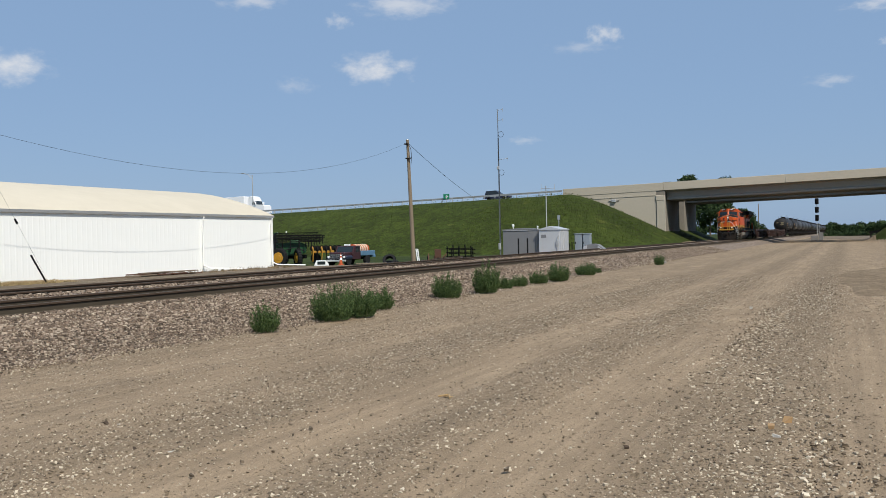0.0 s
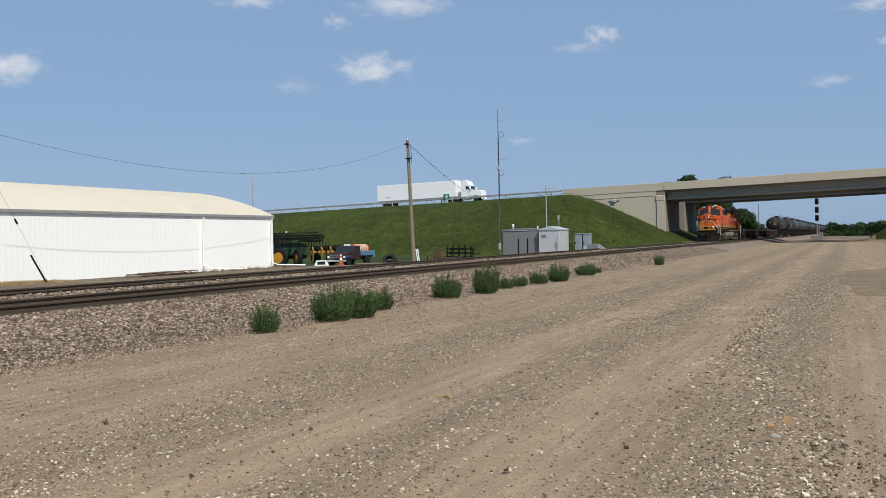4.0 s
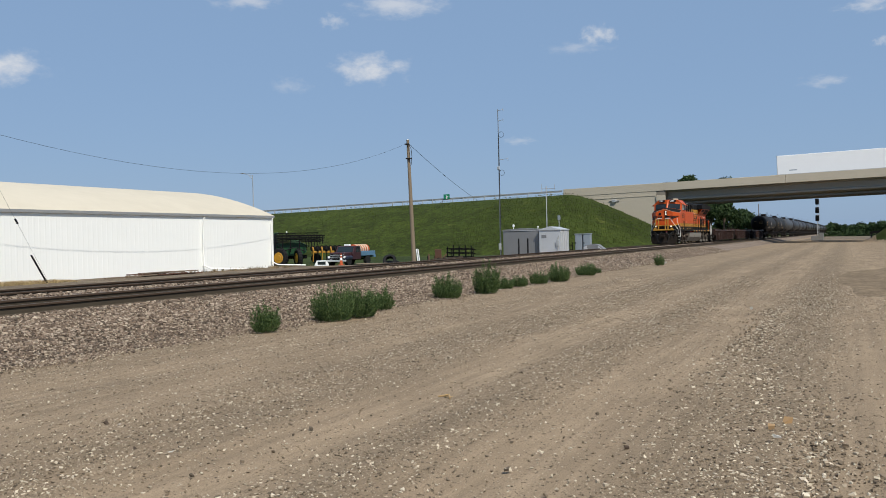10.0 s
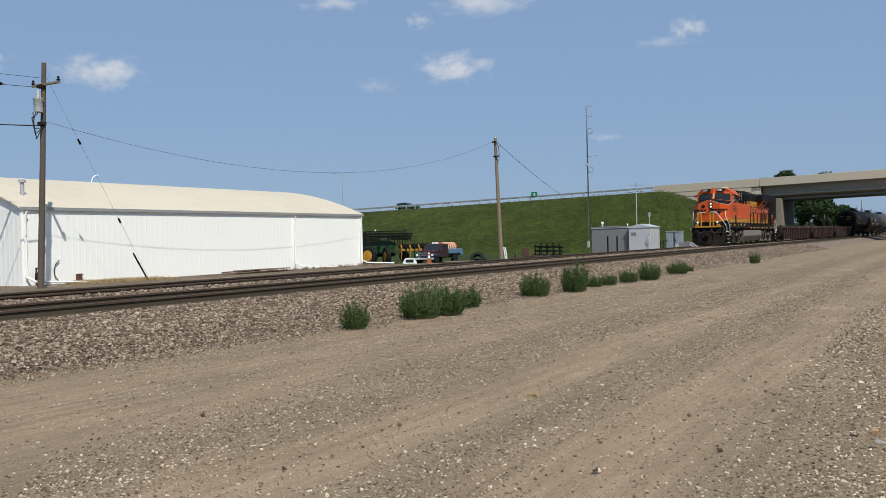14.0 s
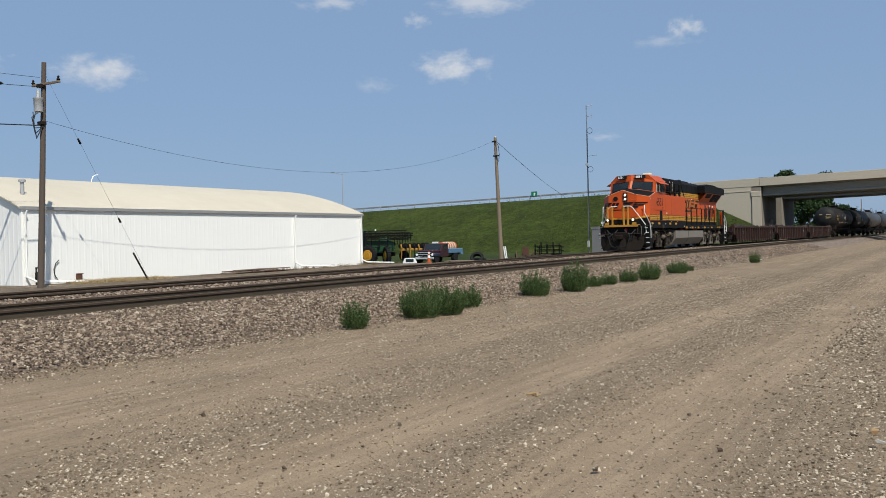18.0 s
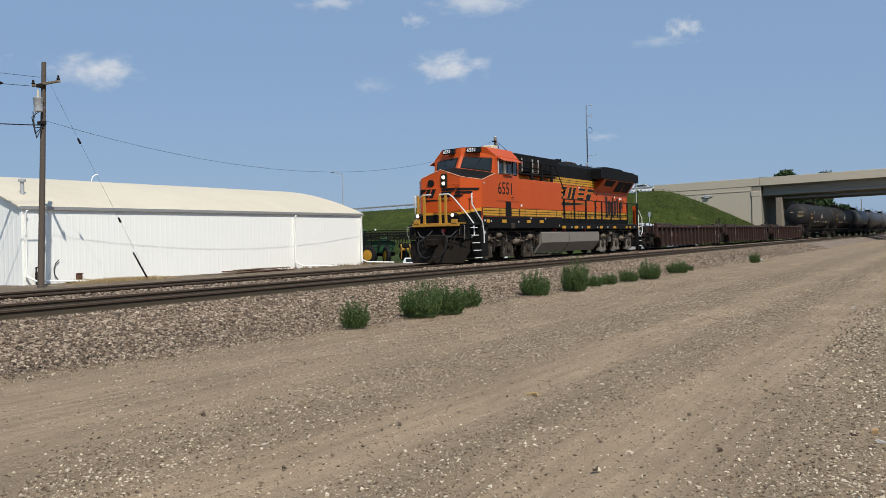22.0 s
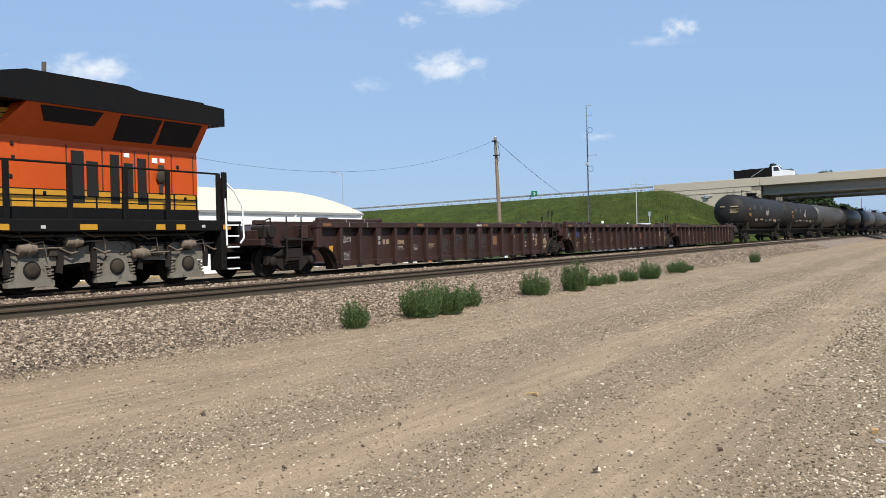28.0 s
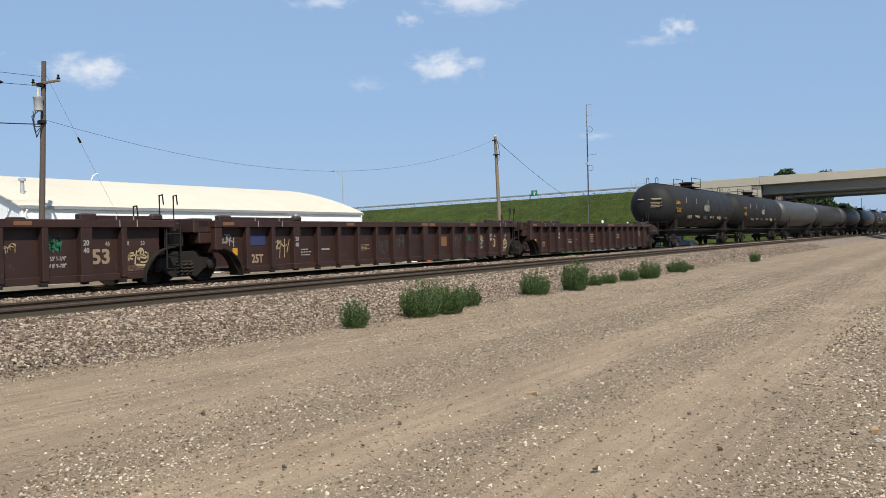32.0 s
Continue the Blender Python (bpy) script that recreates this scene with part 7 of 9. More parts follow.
    cab = part("cab", Mesh().prism([(0.95, 0.5), (0.95, 1.0), (1.15, 1.05), (1.42, 1.58), (2.3, 1.6), (2.35, 0.5)], "x", -0.85, 0.85), MAROON, t, "faded maroon cab")
    part("windscreen", Mesh().prism([(1.14, 1.08), (1.38, 1.53), (1.36, 1.54), (1.12, 1.09)], "x", -0.72, 0.72), GLASSD, cab)
    for s in (-1, 1):
        part("side_window", Mesh().box(s * 0.85, s * 0.86, 1.5, 2.15, 1.1, 1.5), GLASSD, cab)
    part("bonnet", Mesh().box(-0.72, 0.72, -0.15, 1.0, 0.55, 1.10, 0.08), MAROON, t, "faded maroon bonnet")
    for s in (-1, 1):
        part("wing", Mesh().box(s * 0.55, s * 0.95, -0.2, 0.85, 0.5, 0.82, 0.08), NAVY, t)
    g = part("grille", Mesh().box(-0.6, 0.6, -0.2, -0.14, 0.52, 0.98, 0.02), NUMBLACK, t, "dark grille with bright bars")
    for z in (0.54, 0.70, 0.86):
        part("bar", Mesh().box(-0.62, 0.62, -0.225, -0.2, z, z + 0.05, 0.005), GALV, g)
    for s in (-1, 1):
        part("headlamp", Mesh().lathe([(-0.23, 0.02), (-0.235, 0.09), (-0.19, 0.10)], "y", (s * 0.72, 0, 0.72), 12), WHITEP, t)
    part("bumper", Mesh().box(-0.9, 0.9, -0.32, -0.2, 0.34, 0.5, 0.03), GALV, t)
    part("cab_sign", Mesh().box(-0.25, 0.25, 1.5, 1.75, 1.6, 1.74, 0.02), WHITEP, t)
    part("bed", Mesh().box(-0.9, 0.9, 2.45, 4.9, 0.75, 1.15, 0.04).box(-0.92, 0.92, 4.5, 4.95, 0.6, 0.8, 0.02), BLUEP, t, "faded blue truck bed")
    tank = part("tank", Mesh().lathe([(2.5, 0.2), (2.55, 0.42), (4.75, 0.42), (4.8, 0.2)], "y", (0, 0, 1.30), 20), CONEO, t, "orange tank with white bands")
    for y in (2.7, 3.1, 3.5, 3.9, 4.3):
        part("band", Mesh().lathe([(y, 0.424), (y + 0.2, 0.424)], "y", (0, 0, 1.30), 20), CREAM, tank)
    for x, y in ((-0.75, 0.3), (0.75, 0.3), (-0.75, 3.6), (0.75, 3.6)):
        s = 1 if x > 0 else -1
        part("wheel", Mesh().lathe([(x - 0.14, 0.1), (x - 0.14, 0.40), (x + 0.14, 0.40), (x + 0.14, 0.1)], "x", (0, y, 0.41), 20), RUBBER, t)
    # white canopy, cone, tyre, trailer, scrap
    t = thing("truck_canopy", "white truck canopy shell standing on the dirt", "canopy", pose(-46.2, 70.8, ground_z(-46.2, 70.8), 0, 0, 33) @ Matrix.Scale(1.25, 4))
    part("shell", Mesh().prism([(0.0, 0.0), (0.1, 0.24), (0.22, 0.46), (0.95, 0.46), (1.12, 0.22), (1.15, 0.0)], "y", 0, 1.2), WHITEP, t)
    part("window", Mesh().box(0.28, 0.88, -0.01, 0.0, 0.16, 0.40), GLASSD, t)
    t = thing("traffic_cone", "orange traffic cone with white collars", "cone", pose(-27.2, 44.6, G))
    part("cone", Mesh().lathe([(0.03, 0.105), (0.7, 0.025)], "z", (0, 0, 0), 14), CONEO, t)
    part("base", Mesh().box(-0.14, 0.14, -0.14, 0.14, 0, 0.04, 0.01), CONEO, t)
    part("collar", Mesh().lathe([(0.3, 0.077), (0.45, 0.060)], "z", (0, 0, 0), 14), WHITEP, t)
    part("collar", Mesh().lathe([(0.54, 0.050), (0.62, 0.042)], "z", (0, 0, 0), 14), WHITEP, t)
    tyre = [(-0.16, 0.34), (-0.18, 0.5), (-0.12, 0.58), (0.12, 0.58), (0.18, 0.5), (0.16, 0.34)]
    b = Mesh()
    n = 28
    v, f = [], []
    for d, r in tyre:
        v += [(r * math.cos(6.28319 * i / n), r * math.sin(6.28319 * i / n), d) for i in range(n)]
    k = len(tyre)
    for j in range(k):
        f += [(j * n + i, j * n + (i + 1) % n, ((j + 1) % k) * n + (i + 1) % n, ((j + 1) % k) * n + i) for i in range(n)]
    b.add(v, f)
    solid("tractor_tyre", b, RUBBER, "large worn tractor tyre leaning on another", "tyre", at=pose(-30.4, 56.6, ground_z(-30.4, 56.6) + 0.40, 50, 0, 20) @ Matrix.Scale(0.86, 4))
    solid("tractor_tyre", b, RUBBER, "large worn tractor tyre lying on the dirt", "tyre", at=pose(-30.8, 57.6, ground_z(-30.8, 57.6) + 0.18, 0, 0, 0))
    t = thing("flat_trailer", "low flat timber trailer on the dirt", "trailer", pose(-30.1, 53.3, ground_z(-30.1, 53.3)))
    part("bed", Mesh().box(-0.9, 1.0, -0.5, 0.5, 0.24, 0.32, 0.02), WOODPOLE, t)
    for x in (-0.4, 0.5):
        part("wheel", Mesh().lathe([(-0.55, 0.05), (-0.55, 0.14), (-0.4, 0.14), (-0.4, 0.05)], "y", (x, 0, 0.14), 14), RUBBER, t)
    part("drawbar", Mesh().box(0.95, 2.0, -0.04, 0.04, 0.22, 0.3, 0.01), RUSTP, t)
    t = thing("marker_post", "leaning pair of white plastic pipes", "post", pose(-30.5, 61.5, ground_z(-30.5, 61.5)))
    for dx in (0.0, 0.14):
        part("pipe", Mesh().tube((dx, 0, -0.05), (dx - 0.16, 0, 1.15), 0.05, n=8), WHITEP, t)
    t = thing("scrap_heap", "heap of rusty scrap steel sheets and bars", "scrap", pose(-29.2, 61.8, ground_z(-29.2, 61.8)))
    part("sheet", Mesh().box(0.0, 0.55, 0, 0.05, 0.0, 1.0, 0.01), RUSTP, t, "rust-brown steel sheet")
    for k in range(10):
        a = rnd.uniform(-0.6, 0.6)
        part("bar", Mesh().tube((-0.6 + 0.14 * k, -0.2 * (k % 3), 0.02), (-0.9 + 0.2 * k + a, 0.2, 0.35 + 0.3 * rnd.random()), 0.045, n=6), (RUSTP, BLACKP)[k % 2], t)
    t = thing("pipe_rack", "black steel pipe rack with many bars", "rack", pose(-28.2, 62.0, ground_z(-28.2, 62.0)))
    for k in range(5):
        x = 0.5 * k
        part("upright", Mesh().box(x - 0.04, x + 0.04, -0.04, 0.04, 0, 1.1 + 0.12 * (k % 2), 0.01), BLACKP, t)
    for z in (0.3, 0.6, 0.9):
        part("arm", Mesh().box(-0.1, 2.15, -0.08, -0.03, z, z + 0.07, 0.01), BLACKP, t)
        part("arm", Mesh().box(-0.1, 2.15, 0.5, 0.56, z - 0.1, z - 0.03, 0.01), BLACKP, t)
    for k in range(4):
        part("leg", Mesh().box(0.1 + 0.6 * k, 0.17 + 0.6 * k, 0.48, 0.55, 0, 1.0, 0.01), BLACKP, t)
    t = thing("dirt_pile", "low pile of dark soil and rubble", "soil")
    b = Mesh()
    for k in range(40):
        x, y = rnd.uniform(-29.5, -26.5), rnd.uniform(58.0, 61.0)
        b.box(-0.2, 0.2, -0.2, 0.2, -0.1, 0.12, 0.05, turn=pose(x, y, ground_z(x, y), rnd.uniform(-30, 30), rnd.uniform(-30, 30), rnd.uniform(0, 90)))
    ob = part("soil", b, material("dark_yard_soil", (0.052, 0.039, 0.028), (0.024, 0.018, 0.014), 0.95, grain=6, stain=1.0, bump=0.8, fine=20, spec=0.15), t)
    ob["kind"] = "stuff"
    # signal houses
    t = thing("equipment_cabin", "grey aluminium trackside equipment cabin", "cabin", pose(-25.1, 66.0, G))
    part("shell", Mesh().box(0, 3.0, 0, 2.2, 0, 2.02, 0.02), ALU, t)
    part("roof", Mesh().prism([(-0.06, 2.02), (3.06, 2.02), (3.06, 2.07), (1.5, 2.16), (-0.06, 2.07)], "y", -0.06, 2.26), ALU, t)
    part("door", Mesh().box(2.1, 2.9, -0.02, 0.0, 0.1, 1.9, 0.005), ALU, t)
    part("rain_lip", Mesh().box(-0.02, 3.02, -0.05, 0.0, 1.96, 2.0), ALULIGHT, t)
    part("lamp", Mesh().lathe([(2.08, 0.04), (2.3, 0.04), (2.31, 0.10), (2.45, 0.10), (2.5, 0.03)], "z", (0.75, 0.4, 0), 10), WHITEP, t, "white lamp on the roof")
    part("lamp", Mesh().lathe([(2.05, 0.03), (2.2, 0.03), (2.21, 0.07), (2.32, 0.07)], "z", (2.4, 1.6, 0), 10), WHITEP, t)
    t = thing("equipment_cabin", "pale aluminium trackside cabin with a peaked roof", "cabin", pose(-21.95, 65.6, G))
    part("shell", Mesh().box(0, 1.7, 0, 2.4, 0, 1.95, 0.02), ALULIGHT, t)
    part("roof", Mesh().prism([(-0.06, 1.95), (1.76, 1.95), (1.76, 2.0), (0.85, 2.24), (-0.06, 2.0)], "y", -0.06, 2.46), ALULIGHT, t)
    for k in range(4):
        part("rib", Mesh().box(1.70, 1.73, 0.4 + 0.5 * k, 0.45 + 0.5 * k, 0.05, 1.9), ALULIGHT, t)
    part("side_vent", Mesh().box(0.2, 0.6, -0.02, 0.0, 1.35, 1.6, 0.005), ALU, t)
    part("conduit", Mesh().pipe([(1.5, -0.04, 0.0), (1.5, -0.04, 1.3), (1.62, -0.04, 1.5)], 0.03).box(1.4, 1.6, -0.1, 0.0, 0.7, 1.1, 0.01), GALV, t)
    for x in (-23.5, -22.75):
        p = thing("bollard", "black steel bollard before a cabin", "bollard", pose(x, 65.2, G - 0.1), group="bollards before the cabin")
        part("post", Mesh().tube((0, 0, 0), (0, 0, 1.45), 0.06, n=10), NUMBLACK, p)
    t = thing("antenna_pole", "thin galvanised pole with an H-shaped antenna", "antenna", pose(-22.2, 68.4, G))
    part("pole", Mesh().tube((0, 0, 0), (0, 0, 5.55), 0.04, n=8), GALV, t)
    part("antenna", Mesh().tube((-0.4, 0, 5.35), (0.75, 0, 5.35), 0.02, n=6).tube((-0.4, 0, 5.0), (-0.4, 0, 5.75), 0.016, n=5).tube((0.72, 0, 5.05), (0.72, 0, 5.7), 0.016, n=5), GALV, t)
    t = thing("crossing_sign", "small grey cross-shaped marker on a thin post", "marker", pose(-22.9, 74.0, G))
    part("post", Mesh().tube((0, 0, 0), (0, 0, 3.3), 0.03, n=6), GALV, t)
    part("board", Mesh().box(-0.12, 0.12, -0.02, 0.02, 2.9, 3.3, 0.01), GREYP, t)
    t = thing("relay_cabinet", "pair of tall blue-grey relay cabinets", "cabinet", pose(-21.45, 73.8, G))
    for x in (0.0, 0.72):
        c = part("cabinet", Mesh().box(x, x + 0.62, 0, 0.6, 0.12, 1.6, 0.02).box(x - 0.04, x + 0.66, -0.04, 0.64, 1.58, 1.66, 0.01), GREYP, t)
        part("door", Mesh().box(x + 0.04, x + 0.58, -0.02, 0.0, 0.2, 1.5, 0.005), GREYP, c)
        part("hinge", Mesh().box(x + 0.05, x + 0.12, -0.035, -0.018, 0.75, 0.95), DARKSTEEL, c)
    part("plinth", Mesh().box(-0.1, 1.45, -0.1, 0.7, -0.1, 0.12, 0.02), CONCRETE, t)
    t = thing("switch_machine_cover", "low pale grey sloping equipment cover", "equipment", pose(-20.55, 73.0, G))
    part("cover", Mesh().prism([(0, 0), (0.25, 0.65), (0.9, 0.75), (1.3, 0.7), (2.05, 0.15), (2.05, 0)], "y", 0, 0.9), ALU, t)
    part("hood", Mesh().prism([(0.1, 0.0), (0.1, 0.5), (0.35, 0.62), (0.5, 0.0)], "y", -0.1, 0.0), ALULIGHT, t)
    part("panel", Mesh().prism([(1.3, 0.05), (1.35, 0.6), (1.9, 0.1)], "y", -0.05, 0.0), ALULIGHT, t)
    t = thing("fence", "low black metal fence beside the cabinets", "fence", pose(-22.7, 73.5, G))
    for k in range(6):
        part("post", Mesh().box(0.22 * k - 0.03, 0.22 * k + 0.03, -0.03, 0.03, 0, 0.85 + 0.1 * (k % 2), 0.005), BLACKP, t)
    for z in (0.3, 0.65):
        part("rail", Mesh().box(-0.05, 1.2, -0.05, -0.03, z, z + 0.06), BLACKP, t)


yard()


def highway_things():
    # guard rail on the bank
    g = thing("guard_rail", "galvanised guard rail along the highway edge", "guard rail", SPREAD)
    xs = np.arange(-250, -41, 1.9)
    for k, x in enumerate(xs):
        x = float(x)
        z = deck_z(x) - 0.03
        part("post", Mesh().box(x - 0.05, x + 0.05, 134.42, 134.56, z - 0.2, z + 0.74, 0.01), GALV, g)
    for a in np.arange(-250, -41, 19):
        a = float(a)
        c = min(a + 19, -41)
        za, zc = deck_z(a) - 0.03, deck_z(c) - 0.03
        o = [(134.50, 0.46), (134.56, 0.50), (134.50, 0.60), (134.56, 0.66), (134.50, 0.70), (134.50, 0.78), (134.60, 0.78), (134.60, 0.46)]
        v = [(a, y, za + z) for y, z in o] + [(c, y, zc + z) for y, z in o]
        n = len(o)
        part("beam", Mesh().add(v, [(i, (i + 1) % n, n + (i + 1) % n, n + i) for i in range(n)]), GALV, g)
    t = thing("street_lamp", "tall galvanised highway lamp with one arm", "street lamp", SPREAD @ pose(-100.7, 134.3, deck_z(-100.7) - 0.4))
    part("pole", Mesh().tube((0, 0, -1.5), (0, 0, 7.8), 0.11, 0.07, 10), GALV, t)
    part("arm", Mesh().pipe([(0, 0, 7.0), (-0.9, 0, 7.9), (-1.9, 0, 8.2)], 0.05, 8).tube((0, 0, 7.7), (-1.1, 0, 8.0), 0.03, n=6), GALV, t)
    part("lamp_head", Mesh().box(-2.6, -1.8, -0.15, 0.15, 8.14, 8.28, 0.04), GALV, t)
    t = thing("road_sign", "small green road sign on a post", "sign", SPREAD @ pose(-61.0, 134.2, deck_z(-61) - 0.5))
    part("post", Mesh().tube((0, 0.02, -0.6), (0, 0.02, 1.8), 0.04, n=6), GALV, t)
    b = part("board", Mesh().box(-0.55, 0.55, -0.03, 0.0, 1.05, 1.85, 0.01), SIGNG, t, "green sign board")
    part("symbol", Mesh().box(-0.1, 0.12, -0.036, -0.028, 1.15, 1.65).box(0.0, 0.3, -0.036, -0.028, 1.4, 1.5), WHITEP, t)
    br = bpy.data.objects["bridge_1"]
    part("wall_lamp", Mesh().box(-33.2, -32.5, 134.75, 135.05, 6.9, 7.35, 0.05).tube((-33.6, 134.95, 7.15), (-32.0, 134.95, 7.2), 0.06, n=8), GALV, br, "grey lamp box on the wall")
    part("pilaster", Mesh().box(-26.3, -25.0, 134.9, 135.06, 0.0, 7.0, 0.03), CONCRETE, br)
    part("bearing_block", Mesh().box(-26.4, -25.0, 134.86, 135.06, 6.9, 7.7, 0.05), CONCRETE, br)


highway_things()


def wheel_pair(t, xs, r, w, half):
    for x in xs:
        for s in (-1, 1):
            a, b = s * half, s * (half - w)
            wh = part("wheel", Mesh().lathe([(a, r * 0.55), (a, r * 0.95), (a - s * 0.03, r), (b, r), (b, r * 0.55)], "y", (x, 0, r), 20), RUBBER, t)
            part("rim", Mesh().lathe([(a - s * 0.02, 0.03), (a - s * 0.04, r * 0.55), (b, r * 0.55)], "y", (x, 0, r), 16), GALV, wh)


def road_thing(t, front0, speed, y=139.3):
    rows = []
    for k in range(17):
        s = 2.0 * k
        x = front0 + speed * s
        rows.append((s, SPREAD @ pose(x, y, road_z(x), 0, -math.degrees(math.atan(DECK)) if -258 < x < 58 else 0, 0)))
    t.scale = (1.05, 1.05, 1.05)
    ROAD_MOVES.append((t, rows))


def road_z(x):
    return deck_z(x) + 0.03


def build_semi():
    t = thing("semi_truck", "white semi truck with a long white box trailer", "truck")
    tr = part("trailer", Mesh().box(-21.0, -4.9, -1.3, 1.3, 1.15, 4.05, 0.03), WHITEP, t, "long white box trailer")
    part("trailer_rail", Mesh().box(-21.0, -4.9, -1.32, 1.32, 1.05, 1.17, 0.01), GALV, tr)
    part("rear_frame", Mesh().box(-21.06, -20.98, -1.31, 1.31, 1.1, 4.06, 0.01), GALV, tr)
    part("undercarriage", Mesh().box(-20.5, -17.6, -0.5, 0.5, 0.6, 1.1, 0.03), BLACKP, tr)
    part("landing_gear", Mesh().box(-8.2, -8.0, -0.8, -0.65, 0.3, 1.1).box(-8.2, -8.0, 0.65, 0.8, 0.3, 1.1), GALV, tr)
    part("trailer_lettering", Mesh().box(-19.3, -18.2, -1.306, -1.296, 1.65, 1.80), GREYP, tr, "small grey lettering bar")
    cab = part("cab", Mesh().prism([(-3.9, 0.95), (-3.9, 3.5), (-3.4, 4.0), (-2.75, 3.75), (-2.35, 2.95), (-2.0, 2.2), (-0.5, 2.05), (-0.1, 1.85), (-0.05, 0.7), (-0.6, 0.65), (-0.75, 1.1), (-1.7, 1.1), (-1.85, 0.65), (-3.9, 0.65)], "y", -1.2, 1.2), WHITEP, t, "white sleeper cab")
    for s in (-1, 1):
        part("side_window", Mesh().prism([(-3.0, 2.25), (-3.0, 2.85), (-2.5, 2.85), (-2.2, 2.25)], "y", s * 1.2, s * 1.21), GLASSD, cab)
        part("mirror", Mesh().box(-2.1, -1.95, s * 1.25, s * 1.5, 2.2, 2.75, 0.03), WHITEP, cab)
    part("windscreen", Mesh().prism([(-2.37, 2.95), (-2.02, 2.24), (-1.98, 2.25), (-2.33, 2.96)], "y", -1.05, 1.05), GLASSD, cab)
    part("chassis", Mesh().box(-6.6, -0.6, -0.45, 0.45, 0.6, 0.95, 0.02), BLACKP, t)
    part("fuel_tank", Mesh().lathe([(-3.6, 0.3), (-2.2, 0.3)], "x", (0, -0.95, 0.72), 14), GALV, t)
    part("bumper", Mesh().box(-0.12, 0.05, -1.15, 1.15, 0.4, 0.75, 0.05), WHITEP, t)
    wheel_pair(t, (-1.2, -4.9, -6.1), 0.5, 0.3, 1.22)
    wheel_pair(t, (-18.4, -19.7), 0.5, 0.3, 1.22)
    road_thing(t, -100.9, 11.17)


def build_dump():
    t = thing("dump_truck", "white-cabbed dump truck with a black tipping body", "truck")
    cab = part("cab", Mesh().prism([(-3.1, 0.95), (-3.1, 2.7), (-2.1, 2.75), (-1.75, 2.1), (-0.5, 1.9), (-0.05, 1.75), (0, 0.75), (-0.5, 0.7), (-0.65, 1.15), (-1.55, 1.15), (-1.7, 0.7), (-3.1, 0.7)], "y", -1.15, 1.15), WHITEP, t, "white truck cab")
    for s in (-1, 1):
        part("side_window", Mesh().prism([(-2.85, 1.95), (-2.85, 2.55), (-2.2, 2.55), (-1.95, 1.95)], "y", s * 1.15, s * 1.16), GLASSD, cab)
    part("windscreen", Mesh().prism([(-2.12, 2.7), (-1.78, 2.12), (-1.74, 2.13), (-2.08, 2.71)], "y", -1.0, 1.0), GLASSD, cab)
    body = part("tipping_body", Mesh().prism([(-8.9, 1.05), (-8.9, 2.55), (-8.5, 2.4), (-3.5, 2.55), (-3.3, 3.1), (-2.8, 3.15), (-2.8, 3.0), (-3.2, 2.9), (-3.3, 1.05)], "y", -1.25, 1.25), BLACKP, t, "black tipping body")
    for x in (-8.2, -7.2, -6.2, -5.2, -4.2):
        part("rib", Mesh().box(x, x + 0.1, -1.29, -1.24, 1.1, 2.38, 0.01), BLACKP, body)
    part("load", Mesh().prism([(-8.3, 2.3), (-7.6, 2.55), (-6.9, 2.5), (-6.2, 2.6), (-5.2, 2.45), (-4.4, 2.4), (-4.4, 2.2)], "y", -1.0, 1.0), ASPHALT, body, "dark load")
    part("tarp_arm", Mesh().tube((-6.3, -1.3, 1.2), (-4.0, -1.3, 2.6), 0.05, n=6), GALV, body, "pale tarp arm")
    part("chassis", Mesh().box(-8.5, -0.5, -0.45, 0.45, 0.6, 1.0, 0.02), BLACKP, t)
    part("bumper", Mesh().box(-0.1, 0.05, -1.1, 1.1, 0.4, 0.72, 0.04), GALV, t)
    wheel_pair(t, (-1.1, -6.2, -7.5), 0.5, 0.32, 1.2)
    road_thing(t, -21.0 - 15.0 * 28, 15.0)


def build_car(name, label, mat, front0, speed, tall=0.0):
    t = thing(name, label, "car")
    body = part("body", Mesh().prism([(-4.7, 0.45), (-4.75, 0.95), (-4.5, 1.05), (-3.3, 1.08), (-1.5, 1.02), (-0.2, 0.85), (0, 0.6), (0, 0.4), (-0.45, 0.3), (-4.5, 0.3)], "y", -0.9, 0.9), mat, t)
    top = part("cabin", Mesh().prism([(-4.55, 1.03), (-4.2, 1.45 + tall), (-2.4, 1.50 + tall), (-1.45, 1.02)], "y", -0.8, 0.8), mat, t)
    for s in (-1, 1):
        part("side_window", Mesh().prism([(-4.3, 1.07), (-4.05, 1.38 + tall), (-2.5, 1.42 + tall), (-1.75, 1.07)], "y", s * 0.8, s * 0.81), GLASSD, top)
    part("windscreen", Mesh().prism([(-2.38, 1.46 + tall), (-1.5, 1.04), (-1.47, 1.05), (-2.35, 1.48 + tall)], "y", -0.7, 0.7), GLASSD, top)
    wheel_pair(t, (-0.85, -3.75), 0.33, 0.22, 0.9)
    road_thing(t, front0, speed)


build_semi()
build_dump()
build_car("pickup", "dark pickup passing on the highway", NAVY, -51.5, 28.2, 0.25)
build_car("car", "dark green car passing on the highway", GREENP, -84 + 2.4 - 22 * 14.25, 22.0)
build_car("car", "white car passing over the bridge", WHITEP, -14.2 - 27.0 * 23, 27.0)


